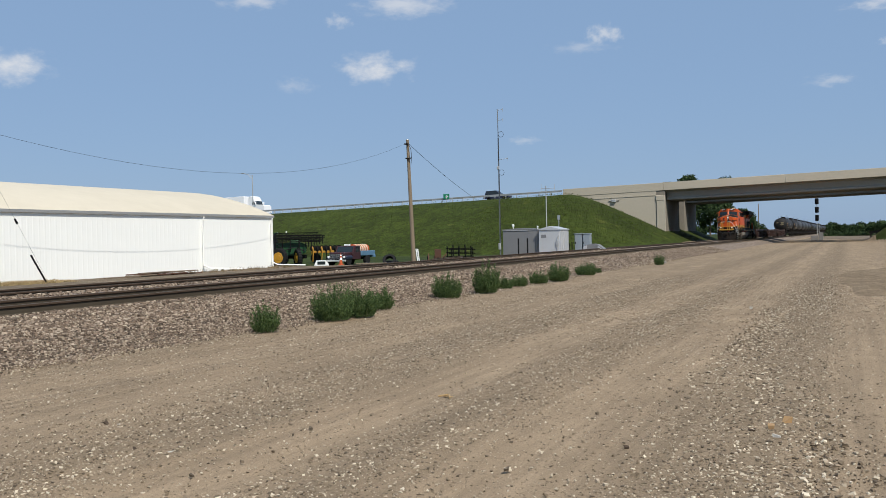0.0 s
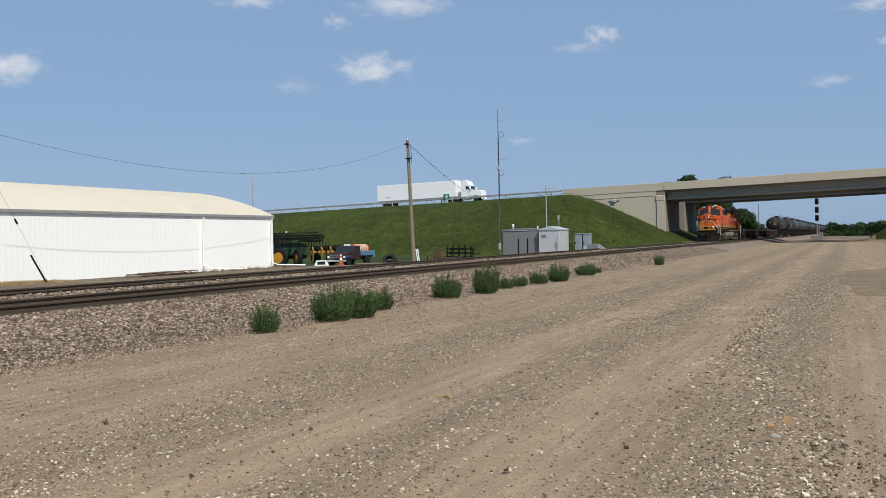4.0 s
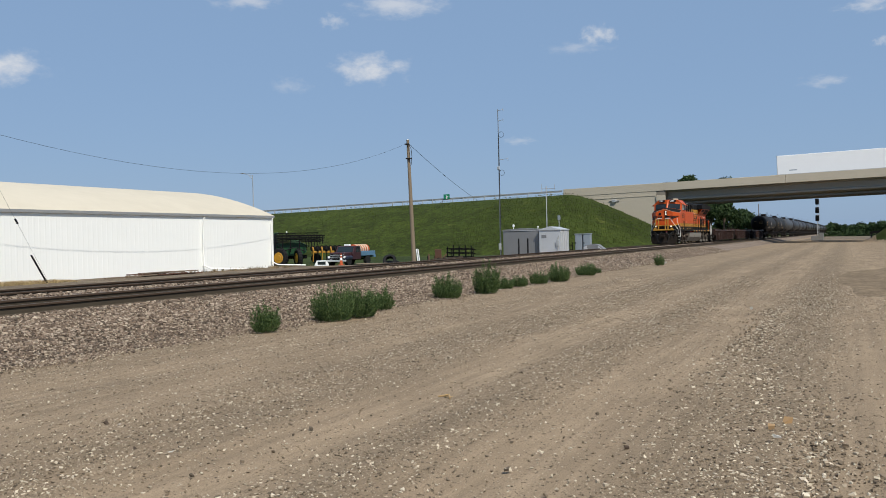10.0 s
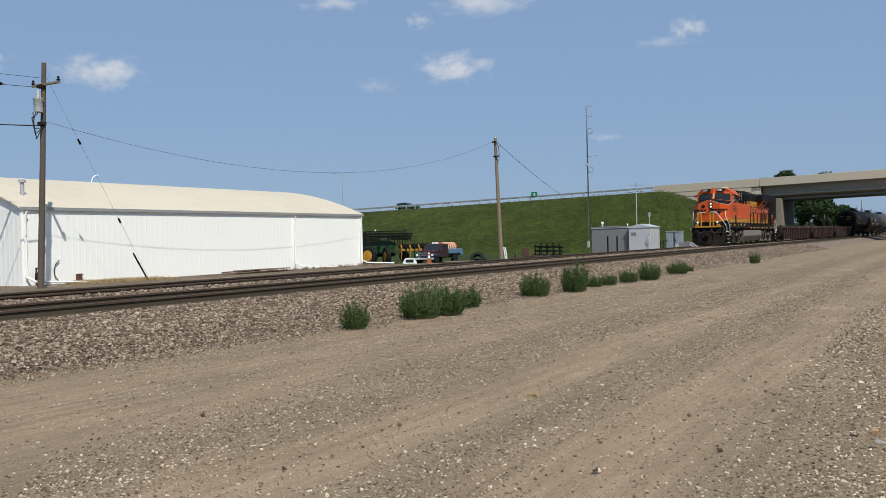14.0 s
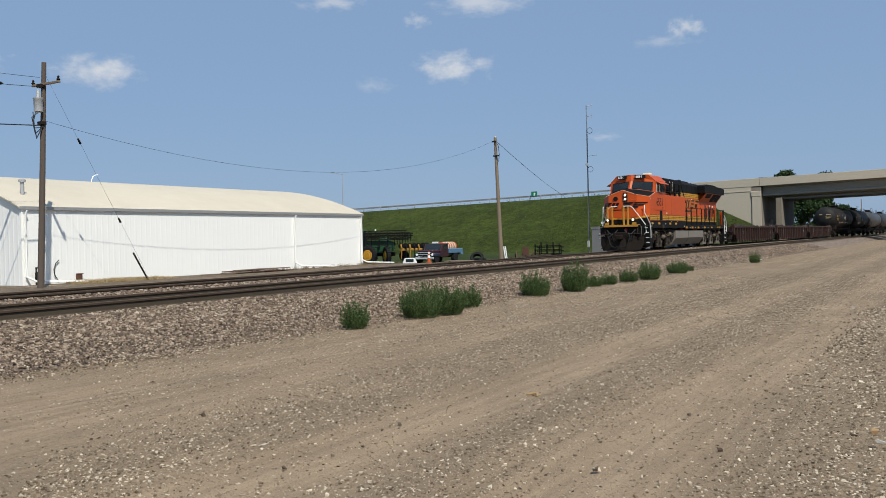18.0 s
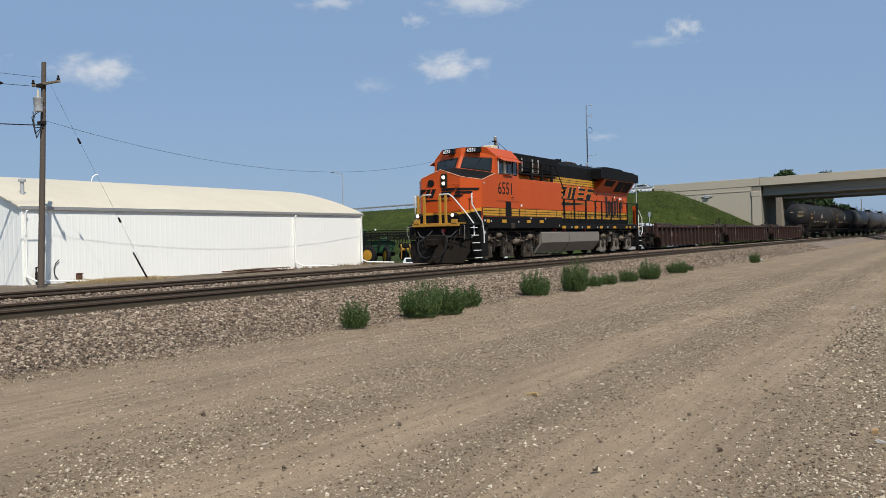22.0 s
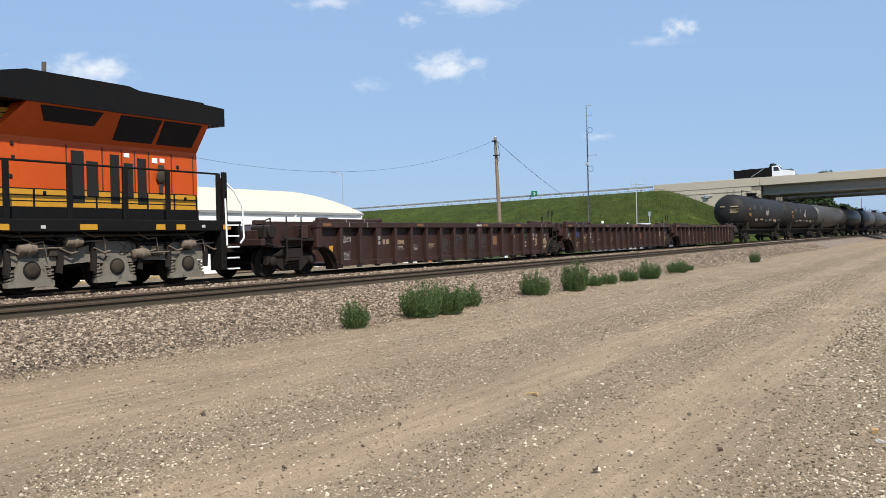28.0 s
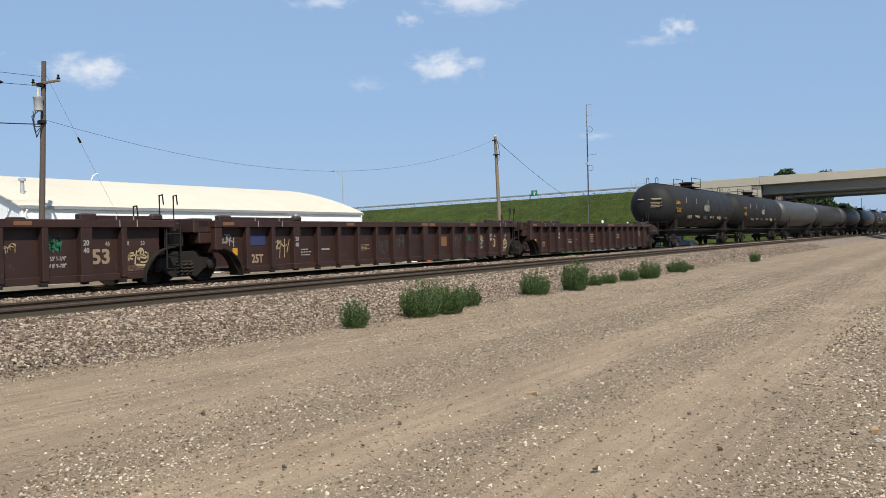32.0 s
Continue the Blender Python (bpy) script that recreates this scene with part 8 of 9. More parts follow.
def far_things():
    t = thing("signal_mast", "railway signal mast with three dark heads", "signal", pose(-5.5, 190, 0))
    part("mast", Mesh().tube((0, 0, 0), (0, 0, 8.6), 0.07, n=8), GALV, t)
    for z in (7.7, 6.0, 4.4):
        hd = part("signal_head", Mesh().box(-0.35, 0.35, -0.15, 0.1, z - 0.6, z + 0.6, 0.1), NUMBLACK, t, "black signal head")
        for dz in (-0.35, 0.0, 0.35):
            part("hood", Mesh().lathe([(-0.35, 0.13), (-0.14, 0.13)], "y", (0, 0, z + dz), 10), NUMBLACK, hd)
    part("ladder", Mesh().box(0.16, 0.2, 0, 0.04, 0, 8.0).box(0.4, 0.44, 0, 0.04, 0, 8.0), GALV, t)
    part("base_cabinet", Mesh().box(-1.2, 0.2, -0.4, 0.4, 0, 0.9, 0.03).box(0.3, 1.1, -0.4, 0.4, 0, 1.5, 0.03), ALU, t, "pale grey base cabinet")
    for x, y, h in ((-37.0, 215, 9), (-30.0, 240, 7.5), (-26.0, 300, 11)):
        p = thing("utility_pole", "distant timber utility pole beyond the bridge", "utility pole", pose(x, y, 0))
        part("pole", Mesh().tube((0, 0, 0), (0, 0, h), 0.16, 0.12, 8), WOODPOLE, p)
    t = thing("timber_barrier", "low black timber barrier in the grass beyond the bridges", "barrier", pose(3.9, 196, 0))
    part("beam", Mesh().prism([(0, 1.1), (0, 1.5), (3.6, 1.9), (3.6, 1.45)], "y", 0, 0.3), NUMBLACK, t)
    for x in (0.2, 1.2, 2.3, 3.3):
        part("post", Mesh().box(x, x + 0.25, 0.02, 0.28, 0, 1.5, 0.02), NUMBLACK, t)
    part("brace", Mesh().prism([(0.1, 1.2), (0.4, 1.2), (3.0, 0.1), (2.6, 0.1)], "y", 0.05, 0.25), NUMBLACK, t)


far_things()
# ---- plants ----
WEED = island("weed_leaf", (0.028, 0.052, 0.014), (0.125, 0.172, 0.055), 0.8, lift=(0.055, 0.094, 0.026))
LEAF = island("tree_leaf", (0.014, 0.032, 0.009), (0.055, 0.088, 0.024), 0.8, lift=(0.028, 0.054, 0.015))
BARK = material("bark", (0.12, 0.09, 0.065), None, 0.9, grain=5, stretch=(4, 4, 0.5), bump=0.5)


def mesh_np(name, verts, faces, mat):
    me = bpy.data.meshes.new(name)
    me.from_pydata(verts.tolist() if hasattr(verts, "tolist") else verts, [], faces.tolist() if hasattr(faces, "tolist") else faces)
    me.materials.append(mat)
    return me


def leaves_np(centres, along, size, wide, rng):
    """A small pointed quad for each centre along a direction."""
    n = len(centres)
    side = np.cross(along, rng.normal(size=(n, 3)))
    side /= np.linalg.norm(side, axis=1)[:, None] + 1e-9
    s, w = size[:, None], wide[:, None]
    v = np.stack([centres, centres + along * s * 0.45 + side * w, centres + along * s, centres + along * s * 0.45 - side * w], 1).reshape(-1, 3)
    f = np.arange(4 * n).reshape(n, 4)
    return v, f


def build_weed(x, y, w, h, seed, length=None):
    rng = np.random.default_rng(seed)
    length = length or w
    t = thing("weed_bush", "bushy green weed growing at the edge of the gravel", "weed", pose(x, y, 0.0), group="weeds along the ballast")
    n = int(40 + 110 * w * length / 0.5)
    P, A, S = [], [], []
    st = Mesh()
    for k in range(n):
        r, a = math.sqrt(rng.random()) * 0.5, rng.random() * 6.283
        bx, by = r * w * 1.0 * math.cos(a), r * length * 1.0 * math.sin(a)
        hh = h * (1.0 - 1.5 * r * r) * (rng.uniform(0.45, 1.0) if k % 6 else rng.uniform(1.0, 1.32))
        lean = 0.30 * (0.3 + r)
        top = np.array([bx + lean * hh * math.cos(a) * 0.8, by + lean * hh * math.sin(a) * 0.8, hh])
        base = np.array([bx * 0.85, by * 0.85, 0.02])
        if k % 3 == 0:
            st.tube(tuple(base), tuple(top), 0.006, 0.002, 4, False)
        m = int(30 + 50 * hh)
        u = rng.random(m) ** 0.8
        P.append(base + (top - base) * u[:, None] + rng.normal(size=(m, 3)) * 0.018)
        d = (top - base) / np.linalg.norm(top - base) + rng.normal(size=(m, 3)) * 0.55
        A.append(d / np.linalg.norm(d, axis=1)[:, None])
        S.append(rng.uniform(0.03, 0.075, m) * (0.7 + 0.5 * h))
    P, A, S = np.concatenate(P), np.concatenate(A), np.concatenate(S)
    P[:, 2] = np.maximum(P[:, 2], 0.01)
    v, f = leaves_np(P, A, S, S * 0.12, rng)
    part("leaves", mesh_np("leaves", v, f, WEED), None, t)
    part("stem_tangle", st, WEED, t)["kind"] = "stuff"
    return t


for i, (x, y, w, h, ln) in enumerate(((-9.97, 13.6, 0.46, 0.50, 0.5), (-10.0, 16.0, 0.75, 0.66, 1.0), (-9.85, 16.9, 0.7, 0.62, 0.9), (-10.3, 18.7, 0.5, 0.48, 0.7), (-10.35, 22.7, 0.75, 0.62, 0.8), (-10.05, 24.9, 0.7, 0.85, 0.75), (-10.35, 27.3, 0.5, 0.34, 0.8), (-10.3, 28.6, 0.5, 0.34, 0.8), (-10.2, 30.4, 0.6, 0.38, 0.9), (-9.95, 32.0, 0.7, 0.60, 1.1), (-10.25, 36.9, 0.8, 0.48, 1.1), (-10.4, 39.3, 0.35, 0.22, 0.4), (-9.5, 49.2, 0.5, 0.55, 0.55))):
    build_weed(x, y, w, h, 100 + i, ln)


def build_tree(x, y, h, w, seed, leaves=7600, size=0.5):
    rng = np.random.default_rng(seed)
    t = thing("tree", "leafy green broadleaf tree beyond the bridge", "tree", pose(x, y, 0), group="trees beyond the bridge")
    trunk = Mesh().tube((0, 0, -0.2), (0.1, 0, h * 0.45), 0.022 * h, 0.013 * h, 9)
    crown = []
    for k in range(13):
        a = k * 2.4 + rng.random()
        r = w * 0.5 * rng.uniform(0.3, 0.95)
        z = h * rng.uniform(0.38, 0.9)
        r *= 1.0 - 0.5 * max(0, z / h - 0.6) / 0.4
        c = np.array([r * math.cos(a), r * math.sin(a), z])
        crown.append((c, w * rng.uniform(0.14, 0.26)))
        trunk.tube((0.05, 0, h * rng.uniform(0.2, 0.42)), tuple(c), 0.008 * h, 0.003 * h, 5)
    part("trunk", trunk, BARK, t, "brown trunk with limbs")
    crown.append((np.array([0, 0, h * 0.9]), w * 0.18))
    m = leaves // len(crown)
    P = []
    for c, r in crown:
        d = rng.normal(size=(m, 3))
        d /= np.linalg.norm(d, axis=1)[:, None]
        P.append(c + d * r * (rng.random((m, 1)) ** 0.45) * np.array([1, 1, 0.8]))
    P = np.concatenate(P)
    A = rng.normal(size=P.shape) + np.array([0, 0, -0.2])
    A /= np.linalg.norm(A, axis=1)[:, None]
    S = rng.uniform(0.7, 1.3, len(P)) * size
    v, f = leaves_np(P, A, S, S * 0.36, rng)
    part("crown", mesh_np("crown", v, f, LEAF), None, t, "crown of many small leaves")
    return t


TREES = []
for i, (x, y, h, w) in enumerate(((-41, 222, 15.0, 9), (-36, 225, 16.8, 9), (-28.4, 231, 16.5, 7), (-31, 226, 11.5, 10), (-28.6, 240, 10.8, 9), (-45, 240, 15, 10), (-28, 275, 8.6, 8), (-33, 310, 9, 9))):
    TREES.append(build_tree(x, y, h, w, 300 + i))


def far_wood(name, label, x0, x1, y, h, seed, n=14, size=1.0):
    rng = np.random.default_rng(seed)
    P = []
    for k in range(n):
        c = np.array([x0 + (x1 - x0) * (k + 0.5) / n + rng.normal() * 1.5, y + rng.uniform(-14, 14), h * rng.uniform(0.42, 0.62)])
        edge = 1 - 0.55 * abs(2 * (k + 0.5) / n - 1) ** 2
        for _ in range(6):
            d = rng.normal(size=(240, 3))
            d /= np.linalg.norm(d, axis=1)[:, None]
            cc = c * np.array([1, 1, edge]) + rng.normal(size=3) * np.array([3.5, 3.5, 1.3]) * size
            P.append(cc + d * rng.uniform(2.0, 3.6) * size * np.array([1, 1, 0.95]) * (rng.random((240, 1)) ** 0.4))
    P = np.concatenate(P)
    P[:, 2] = np.abs(P[:, 2])
    A = rng.normal(size=P.shape)
    A /= np.linalg.norm(A, axis=1)[:, None]
    S = rng.uniform(0.9, 1.8, len(P)) * size
    v, f = leaves_np(P, A, S, S * 0.4, rng)
    ob = new(name, mesh_np(name, v, f, LEAF))
    return tagged(ob, label, "trees", kind="stuff")


far_wood("far_wood", "distant dark green wood on the plain", -15, 0.5, 640, 7.0, 1, 11, 0.75)
far_wood("far_wood", "distant dark green wood beside the road", 8.5, 40, 600, 7.5, 2, 20, 0.75)
far_wood("far_wood", "low distant treeline on the horizon", -330, -70, 900, 13, 3, 46)
far_wood("hedge", "green scrub beside the far tracks", -3, 6, 330, 1.0, 5, 9, 0.3)

# ---- tall grass on the bank ----


def bank_grass():
    rng = np.random.default_rng(21)
    P = []
    for x0, x1, y0, y1, n in ((-165, -27, 106, 148, 26000), (-56, -29, 122, 150, 9000)):
        x, y = rng.uniform(x0, x1, n), rng.uniform(y0, y1, n)
        z = np.array([bank(float(a), float(b)) for a, b in zip(x, y)])
        edge = (np.array([bank(float(a), float(b) + 4) for a, b in zip(x, y)]) > z + 0.4) | (rng.random(n) < 0.35)
        k = (z > 0.4) & (y < 147.5) & edge
        P.append(np.stack([x, y, z], 1)[k])
    P = np.concatenate(P)
    S = rng.uniform(0.10, 0.26, len(P)) * np.where(P[:, 0] > -48, 1.1, 1.0)
    A = rng.normal(size=P.shape) * 0.35 + np.array([0, 0, 1])
    A /= np.linalg.norm(A, axis=1)[:, None]
    P[:, 2] += S * 0.35
    v, f = leaves_np(P, A, S, S * 0.22, rng)
    ob = new("bank_grass", mesh_np("bank_grass", v, f, BLADE))
    tagged(ob, "tall rough green grass on the highway bank", "grass", kind="stuff")


BLADE = island("grass_blade", (0.026, 0.043, 0.006), (0.100, 0.114, 0.022), 0.9, lift=(0.050, 0.073, 0.010))
bank_grass()


def soil_patch():
    rng = random.Random(8)
    v, f, n, m = [(1.7, 34, 0.09)], [], 48, 7
    for j in range(1, m + 1):
        for i in range(n):
            a = 6.28319 * i / n
            r = j / m * (1 + 0.30 * noise.noise((2 * math.cos(a), 2 * math.sin(a), 4)) + 0.12 * noise.noise((6 * math.cos(a), 6 * math.sin(a), 9)))
            h = 0.09 * (1 - (j / m) ** 2) + 0.03 * noise.noise((3.0 * r * math.cos(a), 9 * r * math.sin(a), 2)) * (1 - j / m)
            v.append((1.7 + 2.3 * r * math.cos(a), 34 + 10.5 * r * math.sin(a), h if j < m else -0.03))
    f += [(0, 1 + i, 1 + (i + 1) % n) for i in range(n)]
    for j in range(m - 1):
        f += [(1 + j * n + i, 1 + j * n + (i + 1) % n, 1 + (j + 1) * n + (i + 1) % n, 1 + (j + 1) * n + i) for i in range(n)]
    dark = material("damp_dark_soil", (0.225, 0.166, 0.105), (0.145, 0.106, 0.067), 0.95, grain=4, stain=0.5, bump=1.0, fine=30, amount=1.0, spec=0.15, cells=((40, 0.3), (9, 0.2)), spots=((0.24, 0.178, 0.112), 1.6, 0.22))
    solid("soil_patch", Mesh().add(v, f), dark, "low spread of darker soil on the gravel", "soil", "structure", smooth=60)


soil_patch()

# ---- clouds ----


def cloud_material(seed, power, edge):
    m = bpy.data.materials.new("cloud_vapour")
    m.use_nodes = True
    t = m.node_tree
    n, l = t.nodes, t.links
    n.remove(n["Principled BSDF"])
    out = n["Material Output"]
    tc, mp = n.new("ShaderNodeTexCoord"), n.new("ShaderNodeMapping")
    mp.inputs["Location"].default_value = (seed * 7.3, seed * 3.1, seed)
    mp.inputs["Scale"].default_value = (1.6, 1.0, 1.0)
    l.new(tc.outputs["Object"], mp.inputs[0])
    ns = n.new("ShaderNodeTexNoise")
    ns.inputs["Scale"].default_value, ns.inputs["Detail"].default_value, ns.inputs["Roughness"].default_value = 1.7, 8, 0.56
    l.new(mp.outputs[0], ns.inputs["Vector"])
    ln = n.new("ShaderNodeVectorMath")
    ln.operation = "LENGTH"
    l.new(tc.outputs["Object"], ln.inputs[0])
    sub = n.new("ShaderNodeMath")
    sub.operation = "MULTIPLY_ADD"
    sub.inputs[1].default_value, sub.inputs[2].default_value = -0.62, 0.28
    l.new(ln.outputs["Value"], sub.inputs[0])
    add = n.new("ShaderNodeMath")
    l.new(sub.outputs[0], add.inputs[0])
    l.new(ns.outputs[0], add.inputs[1])
    mr = n.new("ShaderNodeMapRange")
    mr.interpolation_type = "SMOOTHSTEP"
    mr.inputs[1].default_value, mr.inputs[2].default_value = 0.27, 0.32 + edge * 1.15
    mr.inputs[4].default_value = power
    l.new(add.outputs[0], mr.inputs[0])
    em, tr, mx = n.new("ShaderNodeEmission"), n.new("ShaderNodeBsdfTransparent"), n.new("ShaderNodeMixShader")
    em.inputs[0].default_value = (0.93, 0.94, 0.96, 1)
    em.inputs[1].default_value = 0.86
    l.new(mr.outputs[0], mx.inputs[0])
    l.new(tr.outputs[0], mx.inputs[1])
    l.new(em.outputs[0], mx.inputs[2])
    l.new(mx.outputs[0], out.inputs[0])
    return m


def build_clouds():
    far = 2400.0
    for i, (az, el, w, h, power, edge) in enumerate(((-29.03, 11.04, 6.8, 2.5, 0.85, 0.5), (-50.9, 10.6, 7.2, 2.7, 0.80, 0.5), (-14.1, 12.7, 3.2, 1.8, 0.6, 0.5), (-15.6, 12.0, 5.5, 1.2, 0.28, 0.5), (-27.3, 15.0, 8.5, 2.2, 0.6, 0.5), (-36.6, 15.1, 5.6, 1.7, 0.5, 0.5), (-31.2, 14.0, 2.6, 1.3, 0.4, 0.5), (1.6, 13.0, 4.4, 1.2, 0.5, 0.5), (-0.7, 8.9, 4.0, 1.1, 0.35, 0.5), (-19.3, 6.3, 3.0, 0.8, 0.3, 0.5), (-57.5, 10.9, 4.5, 2.0, 0.85, 0.4), (-34.0, 10.0, 3.4, 1.5, 0.25, 0.5), (2.4, 10.9, 1.8, 0.9, 0.5, 0.5))):
        b = Mesh()
        sx, sy = math.radians(w) * far / 2, math.radians(h) * far / 2
        n = 8
        v = [(-1 + 2 * x / n, -1 + 2 * y / n, -0.02 * ((-1 + 2 * x / n) ** 2)) for y in range(n + 1) for x in range(n + 1)]
        b.add(v, [(y * (n + 1) + x, y * (n + 1) + x + 1, (y + 1) * (n + 1) + x + 1, (y + 1) * (n + 1) + x) for y in range(n) for x in range(n)])
        me = b.data("cloud", cloud_material(i + 1, power, edge))
        # the drift: all clouds turn slowly westward about the camera's zenith
        rows = []
        for t in (0.0, 16.0, 32.0):
            a, e = radians(az - 0.036 * t), radians(el)
            p = Vector((math.sin(a) * math.cos(e), math.cos(a) * math.cos(e), math.sin(e))) * far
            rows.append((t, look(p + Vector((0, 0, 1.7)), p * 2)))
        ob = new("cloud", me)
        ob.scale = (sx, sy, sx)
        ob.visible_shadow = False
        tagged(ob, "small white fair-weather cloud in a blue sky", "cloud", kind="structure")
        ob.matrix_basis = rows[0][1] @ Matrix.Diagonal((sx, sy, sx, 1))
        ROAD_MOVES.append((ob, rows))


build_clouds()

# ---- loose stones ----
CUBE = np.array([(x, y, z) for x in (-1, 1) for y in (-1, 1) for z in (-1, 1)], float)
CUBE_F = np.array([(0, 1, 3, 2), (4, 6, 7, 5), (0, 4, 5, 1), (2, 3, 7, 6), (0, 2, 6, 4), (1, 5, 7, 3)])


def stones_np(pos, size, rng, flat=0.6):
    n = len(pos)
    v = CUBE[None] * rng.uniform(0.45, 1.0, (n, 8, 1)) + rng.normal(size=(n, 8, 3)) * 0.16
    v *= size[:, None, None] * rng.uniform(0.6, 1.25, (n, 1, 3)) * np.array([1, 1, flat])
    a, b = rng.uniform(0, 6.283, n), rng.normal(size=n) * 0.5
    ca, sa, cb, sb = np.cos(a), np.sin(a), np.cos(b), np.sin(b)
    y, z = v[:, :, 1] * cb[:, None] - v[:, :, 2] * sb[:, None], v[:, :, 1] * sb[:, None] + v[:, :, 2] * cb[:, None]
    x = v[:, :, 0]
    v = np.stack([x * ca[:, None] - y * sa[:, None], x * sa[:, None] + y * ca[:, None], z], 2) + pos[:, None]
    f = CUBE_F[None] + 8 * np.arange(n)[:, None, None]
    return v.reshape(-1, 3), f.reshape(-1, 4)


def scatter(name, label, pos, size, mat, seed, flat=0.6):
    rng = np.random.default_rng(seed)
    v, f = stones_np(pos, size, rng, flat)
    ob = new(name, mesh_np(name, v, f, mat))
    return tagged(ob, label, "stones", kind="stuff")


def bed_z(x):
    return np.interp(x, BED_X, BED_Z)


def build_stones():
    rng = np.random.default_rng(7)
    # the slope before the near track, thick near the camera
    P = []
    for y0, y1, n in ((3, 14, 24000), (14, 26, 21000), (26, 45, 14000), (45, 90, 7000)):
        x = -12.95 + 2.45 * rng.random(n)
        y = rng.uniform(y0, y1, n)
        x = x + np.clip((x + 11.9) / 1.0, 0, 1) * (np.interp(y, (6, 8, 9.5, 11, 12.8, 15, 20, 25), (-0.25, -0.25, 0.1, 0.3, 0.45, 0.25, 0.1, 0.0)) + 0.14 * np.sin(y * 0.9) + 0.10 * np.sin(y * 2.3)) + np.clip((x + 11.3) / 0.4, 0, 1) * rng.normal(size=n) * 0.17
        P.append(np.stack([x, y, bed_z(x) + 0.012], 1))
    P = np.concatenate(P)
    S = (0.013 + 0.023 * rng.random(len(P)) ** 1.5) * (1 + P[:, 1] / 110) * np.interp(P[:, 0], (-11.7, -10.6), (1.0, 0.55))
    scatter("ballast_stones", "crushed pinkish-grey ballast stones beside the track", P, S, STONE, 1)
    # road gravel washed up against the foot of the slope
    n = 9000
    x, y = -11.9 + 1.9 * rng.beta(2.4, 1.5, n), 3 + 60 * rng.random(n) ** 1.7
    scatter("gravel", "fine gravel mixed into the foot of a ballast slope", np.stack([x, y, bed_z(x) + 0.012], 1), (0.006 + 0.011 * rng.random(n) ** 2) * (1 + y / 110), PEBBLE, 8, 0.6)
    # stones lying against and over the tie ends
    n = 9000
    x, y = rng.uniform(-13.38, -12.7, n), 3 + 80 * rng.random(n) ** 1.6
    scatter("ballast_stones", "crushed ballast stones heaped on the tie ends", np.stack([x, y, 0.505 - 0.14 * np.clip((x + 13.0) / 0.3, 0, 1)], 1), rng.uniform(0.014, 0.034, n) * (1 + y / 110), STONE, 6)
    # strips between and inside the tracks
    n = 22000
    x = np.concatenate([rng.uniform(-17.3, -15.5, n // 2), rng.uniform(-14.8, -13.6, n // 4), rng.uniform(-18.9, -17.7, n // 4)])
    y = 4 + 66 * rng.random(n) ** 1.4
    scatter("ballast_stones", "crushed ballast stones between two tracks", np.stack([x, y, bed_z(x) + 0.015], 1), rng.uniform(0.016, 0.036, n) * (1 + y / 110), STONE, 2)
    # gravel on the road: thick in the strips between wheel lanes
    n = 420000
    x, y = rng.uniform(-10.6, 4, n), 3.2 + 34 * rng.random(n) ** 2.4
    patch = np.sin(x * 0.9 + 2.0) * np.sin(y * 0.35 + x * 0.5)
    keep = rng.random(n) < np.clip(0.10 + 0.72 * np.interp(x, LANE_X, LANE_SHARE) ** 1.5 + 0.12 * patch, 0.08, 1) * np.clip((37.5 - y) / 14, 0, 1)
    x, y = x[keep], y[keep]
    inside = (x > -0.97 * y - 2.0) & (x < 0.16 * y + 0.5)
    x, y = x[inside][:125000], y[inside][:125000]
    z = np.array([ground_z(float(a), float(b)) for a, b in zip(x, y)])
    S = 0.0024 + 0.0105 * rng.random(len(x)) ** 3.2 + 0.00021 * y
    scatter("gravel", "fine loose gravel strewn over a dirt road", np.stack([x, y, z + S * 0.3], 1), S, PEBBLE, 3, 0.5)
    # the same gravel thinning out behind and beside
    n = 130000
    x, y = rng.uniform(-10.6, 5, n), rng.uniform(-6, 12, n)
    outside = (y < 3.2) | (x < -0.97 * y - 2.0) | (x > 0.16 * y + 0.5)
    keep = outside & (rng.random(n) < np.interp(x, LANE_X, LANE_SHARE) ** 1.5 * np.clip((y + 6) / 9, 0, 0.8))
    x, y = x[keep], y[keep]
    z = np.array([ground_z(float(a), float(b)) for a, b in zip(x, y)])
    S = 0.003 + 0.0105 * rng.random(len(x)) ** 3.0
    scatter("gravel", "fine loose gravel thinning out over a dirt road", np.stack([x, y, z + S * 0.3], 1), S, PEBBLE, 10, 0.5)
    n = 16000
    x, y = rng.uniform(-10.4, 6.5, n), rng.uniform(-9, 42, n)
    z = np.array([ground_z(float(a), float(b)) for a, b in zip(x, y)])
    scatter("gravel", "sparse loose gravel all over a dirt road", np.stack([x, y, z + 0.002], 1), 0.004 + 0.009 * rng.random(n) ** 3, PEBBLE, 9, 0.5)
    # the windrow of coarse stones
    n = 9500
    y = 4.6 + 16 * rng.random(n) ** 1.3
    x = -0.35 - 0.8 * np.clip((y - 5) / 7, 0, 1) + rng.normal(size=n) * (0.42 - 0.16 * np.clip((y - 5) / 7, 0, 1))
    scatter("gravel", "ridge of coarser grey stones along the road", np.stack([x, y, 0.008 + 0 * x], 1), 0.005 + 0.018 * rng.random(n) ** 2.6, PEBBLE, 4, 0.75)
    n = 700
    y = 4 + 30 * rng.random(n) ** 1.5
    x = rng.uniform(-0.7, 0.14, n) * y - 1.0
    k = x > -10.2
    scatter("gravel", "scattered larger pebbles on a dirt road", np.stack([x, y, 0.01 + 0 * x], 1)[k], (0.010 + 0.014 * rng.random(n) ** 3)[k], PEBBLE, 5, 0.7)


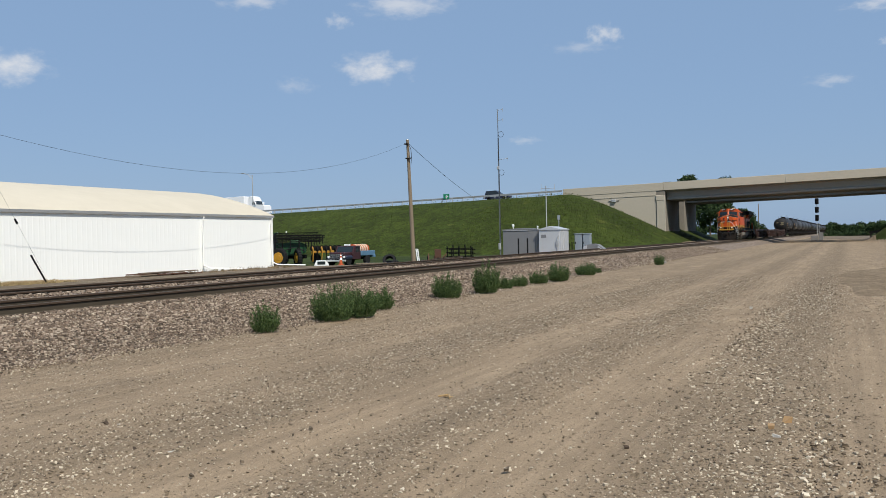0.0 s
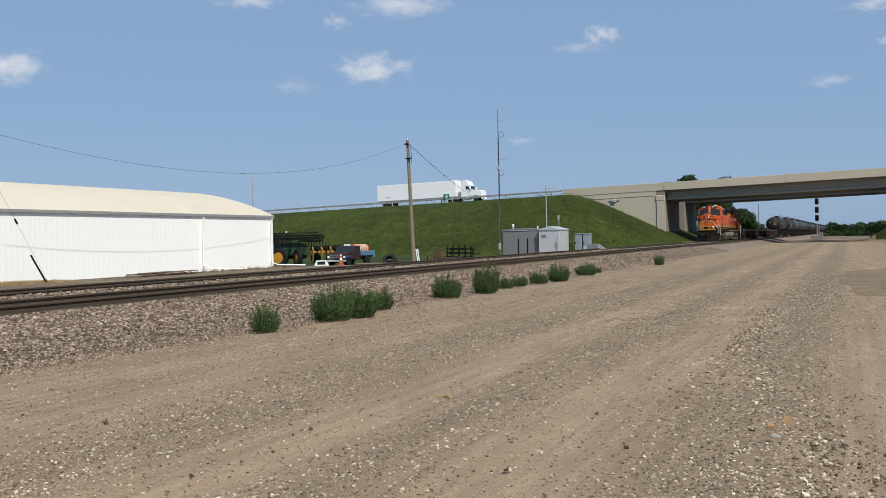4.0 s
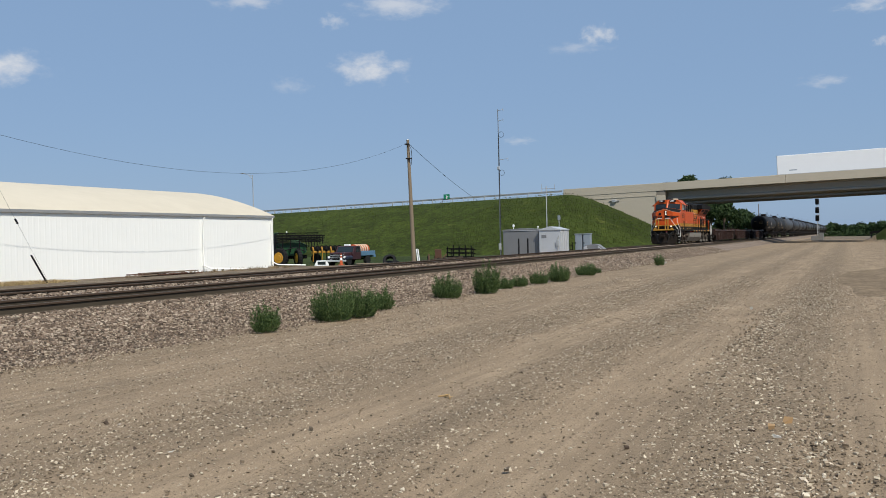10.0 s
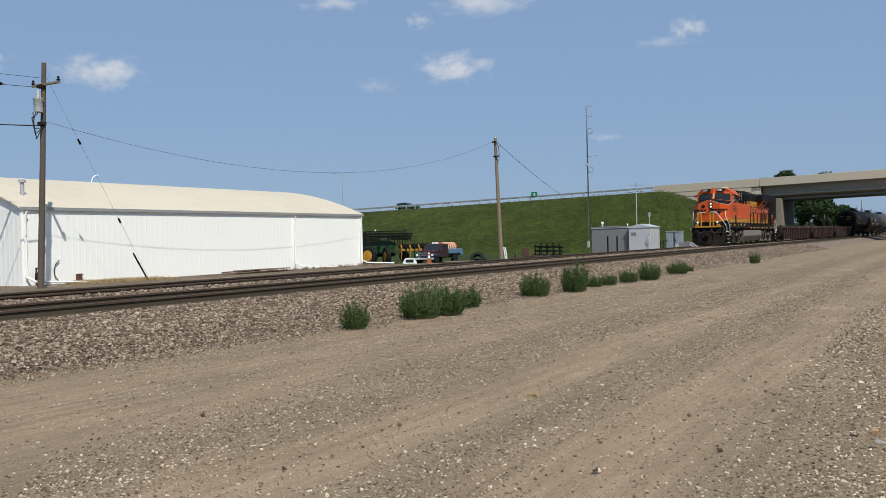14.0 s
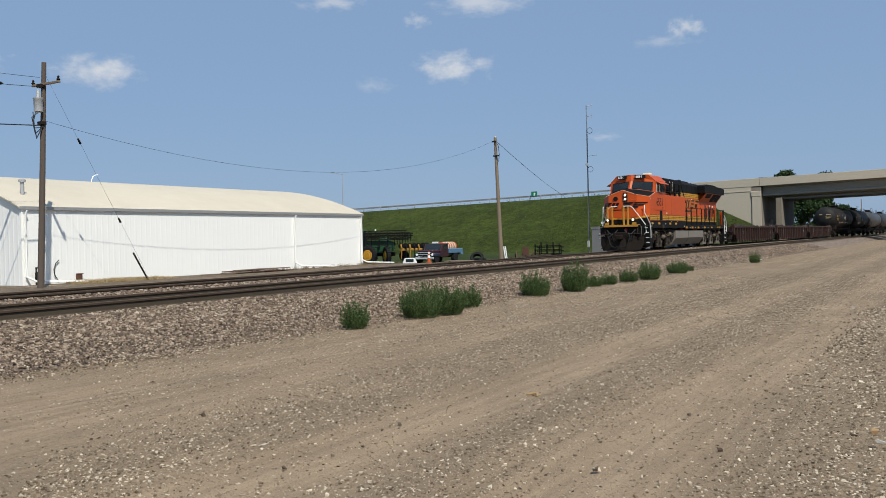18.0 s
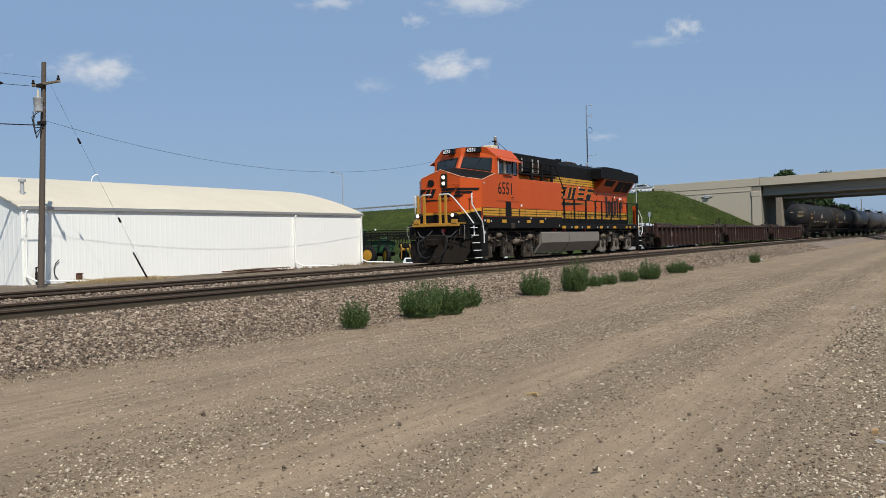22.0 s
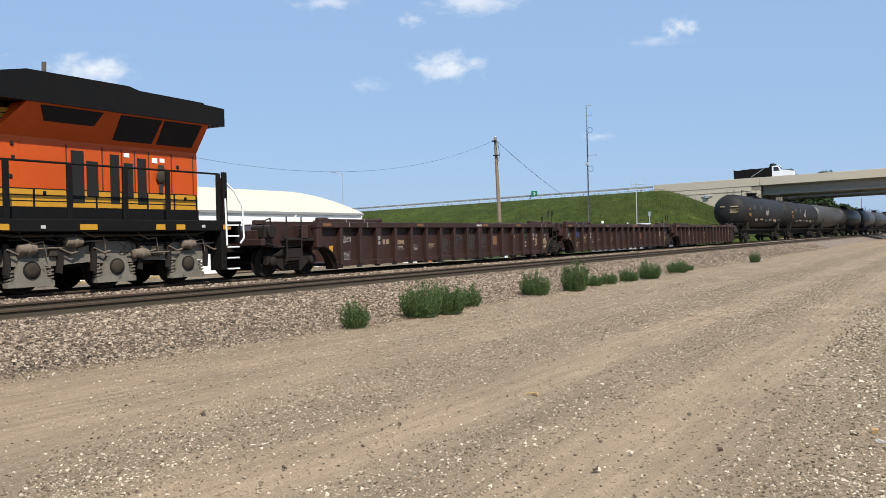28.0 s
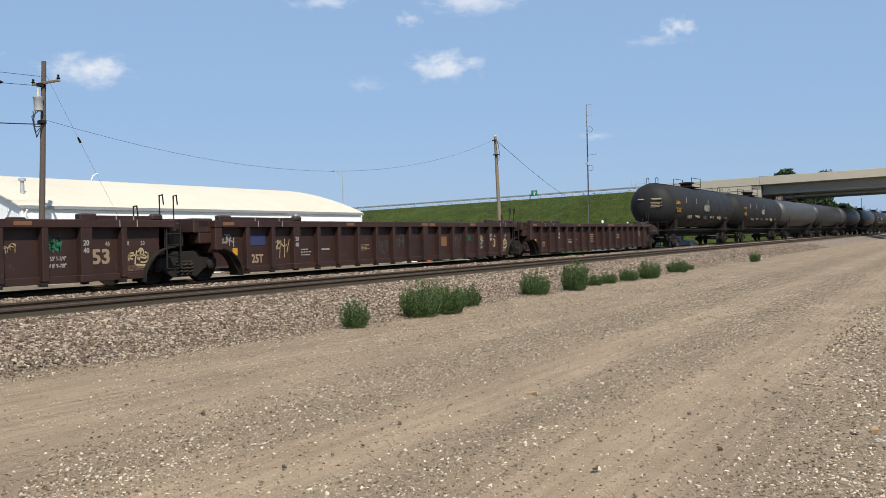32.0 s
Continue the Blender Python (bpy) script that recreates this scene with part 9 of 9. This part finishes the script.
BED_X, BED_Z = (-21.4, -20.2, -17.35, -17.05, -16.6, -16.2, -15.6, -12.95, -12.7, -12.3, -10.75, -10.0), (-0.05, 0.46, 0.49, 0.585, 0.63, 0.605, 0.49, 0.465, 0.42, 0.35, 0.02, 0.02)
build_stones()


def single_stones():
    dark = material("dark_rock", (0.085, 0.060, 0.042), (0.05, 0.038, 0.03), 0.95, grain=20, spec=0.1)
    pale = material("pale_rock", (0.55, 0.52, 0.46), None, 0.9, grain=20)
    tan = material("tan_rock", (0.42, 0.26, 0.12), None, 0.9, grain=20)
    rng = np.random.default_rng(11)

    def rock(x, y, s, mat, label):
        v, f = stones_np(np.array([[0, 0, s * 0.4]]), np.array([s]), rng, 0.75)
        ob = new("stone", mesh_np("stone", v, f, mat))
        ob.matrix_basis = pose(x, y, 0.0)
        tagged(ob, label, "stone", "single stones on the road")
    rock(-5.36, 5.48, 0.028, dark, "dark angular stone lying on the gravel")
    rock(-5.0, 5.5, 0.022, pale, "pale stone lying on the gravel")
    rock(-6.37, 6.17, 0.028, dark, "dark stone lying on the gravel")
    rock(-6.25, 6.2, 0.018, pale, "small pale stone on the gravel")
    rock(-1.61, 6.87, 0.024, dark, "dark flat stone lying on the gravel")
    rock(-1.97, 20.59, 0.042, pale, "pale stone on the dirt road")
    rock(-0.51, 8.2, 0.055, tan, "tan rock standing in the gravel ridge")
    rock(-0.62, 7.9, 0.05, tan, "tan rock lying in the gravel ridge")
    rock(-0.75, 7.75, 0.036, dark, "dark rock lying in the gravel ridge")
    rock(-0.55, 7.6, 0.045, pale, "pale rock lying in the gravel ridge")
    rock(-9.9, 53.0, 0.10, pale, "white stone at the ballast edge")
    t = thing("corn_stalk", "dry broken piece of corn stalk on the gravel", "stalk", pose(-3.9, 8.46, 0.0))
    dry = material("dry_stalk", (0.44, 0.29, 0.13), (0.30, 0.19, 0.08), 0.9, grain=30)
    part("stalk", Mesh().pipe([(-0.09, 0, 0.012), (0.02, 0.03, 0.03), (0.07, -0.06, 0.012)], 0.009, 6), dry, t)
    part("leaf", Mesh().box(-0.05, 0.06, 0.02, 0.05, 0.008, 0.012), dry, t)
    t = thing("twig", "thin dry twig lying on the gravel", "twig", pose(-5.2, 9.6, 0.0))
    part("stem", Mesh().pipe([(-0.2, 0, 0.01), (0.0, 0.05, 0.015), (0.25, 0.08, 0.01)], 0.006, 5), TIE, t)


single_stones()

# ---- ties ----


def build_ties():
    b = Mesh().box(-1.3, 1.3, -0.115, 0.115, 0.33, 0.505, 0.012)
    me = b.data("tie", TIE, 30)
    rnd = random.Random(3)
    for k in range(292):
        part("tie", me, None, TRACK1, at=pose(rnd.uniform(-0.03, 0.03), -6 + 0.5 * k, rnd.uniform(-0.006, 0.006), 0, 0, rnd.uniform(-0.7, 0.7)))
    b = Mesh()
    for k in range(460):
        dx = far_x(-6 + 0.5 * k) - FAR_TRACK
        b.box(dx - 1.3, dx + 1.3, -6 + 0.5 * k - 0.115, -6 + 0.5 * k + 0.115, 0.33, 0.499, 0.0)
    ob = part("ties", b, TIE, TRACK2)
    ob["kind"] = "stuff"


build_ties()


def front_y(t):
    """Where the train's front is; the first view of it, drawn along a straight line, is brought onto the bend."""
    y_line = LOCO_Y - 5.51 * t - 0.0165 * max(0.0, t - 16) ** 2
    if y_line < 70:
        return y_line
    a, b = 60.0, 160.0
    for _ in range(40):
        m = (a + b) / 2
        if far_x(m) / m < FAR_TRACK / y_line:
            a = m
        else:
            b = m
    return (a + b) / 2


def on_track(y, length):
    """A wagon's pose on the far track, its front at y."""
    x0, x1 = far_x(y), far_x(y + length)
    return pose(x0, y, RAIL_Z, 0, 0, math.degrees(math.atan2(x0 - x1, length)))


def motions():
    times = [1.0 * k for k in range(17)] + [18.0 + 2 * k for k in range(8)]
    for ob, y in MOVES:
        walk(ob, [(t, on_track(front_y(t) + y - LOCO_Y, 19.0)) for t in times])
    start = front_y(0)
    for ob, y, r in WHEELS:
        step = 4 if r > 0.5 else 3
        walk(ob, [(k / 30, pose(0, y, r, math.degrees((start - front_y(k / 30)) / r))) for k in range(0, 961, step)])
    for ob, rows in ROAD_MOVES:
        walk(ob, rows)


motions()
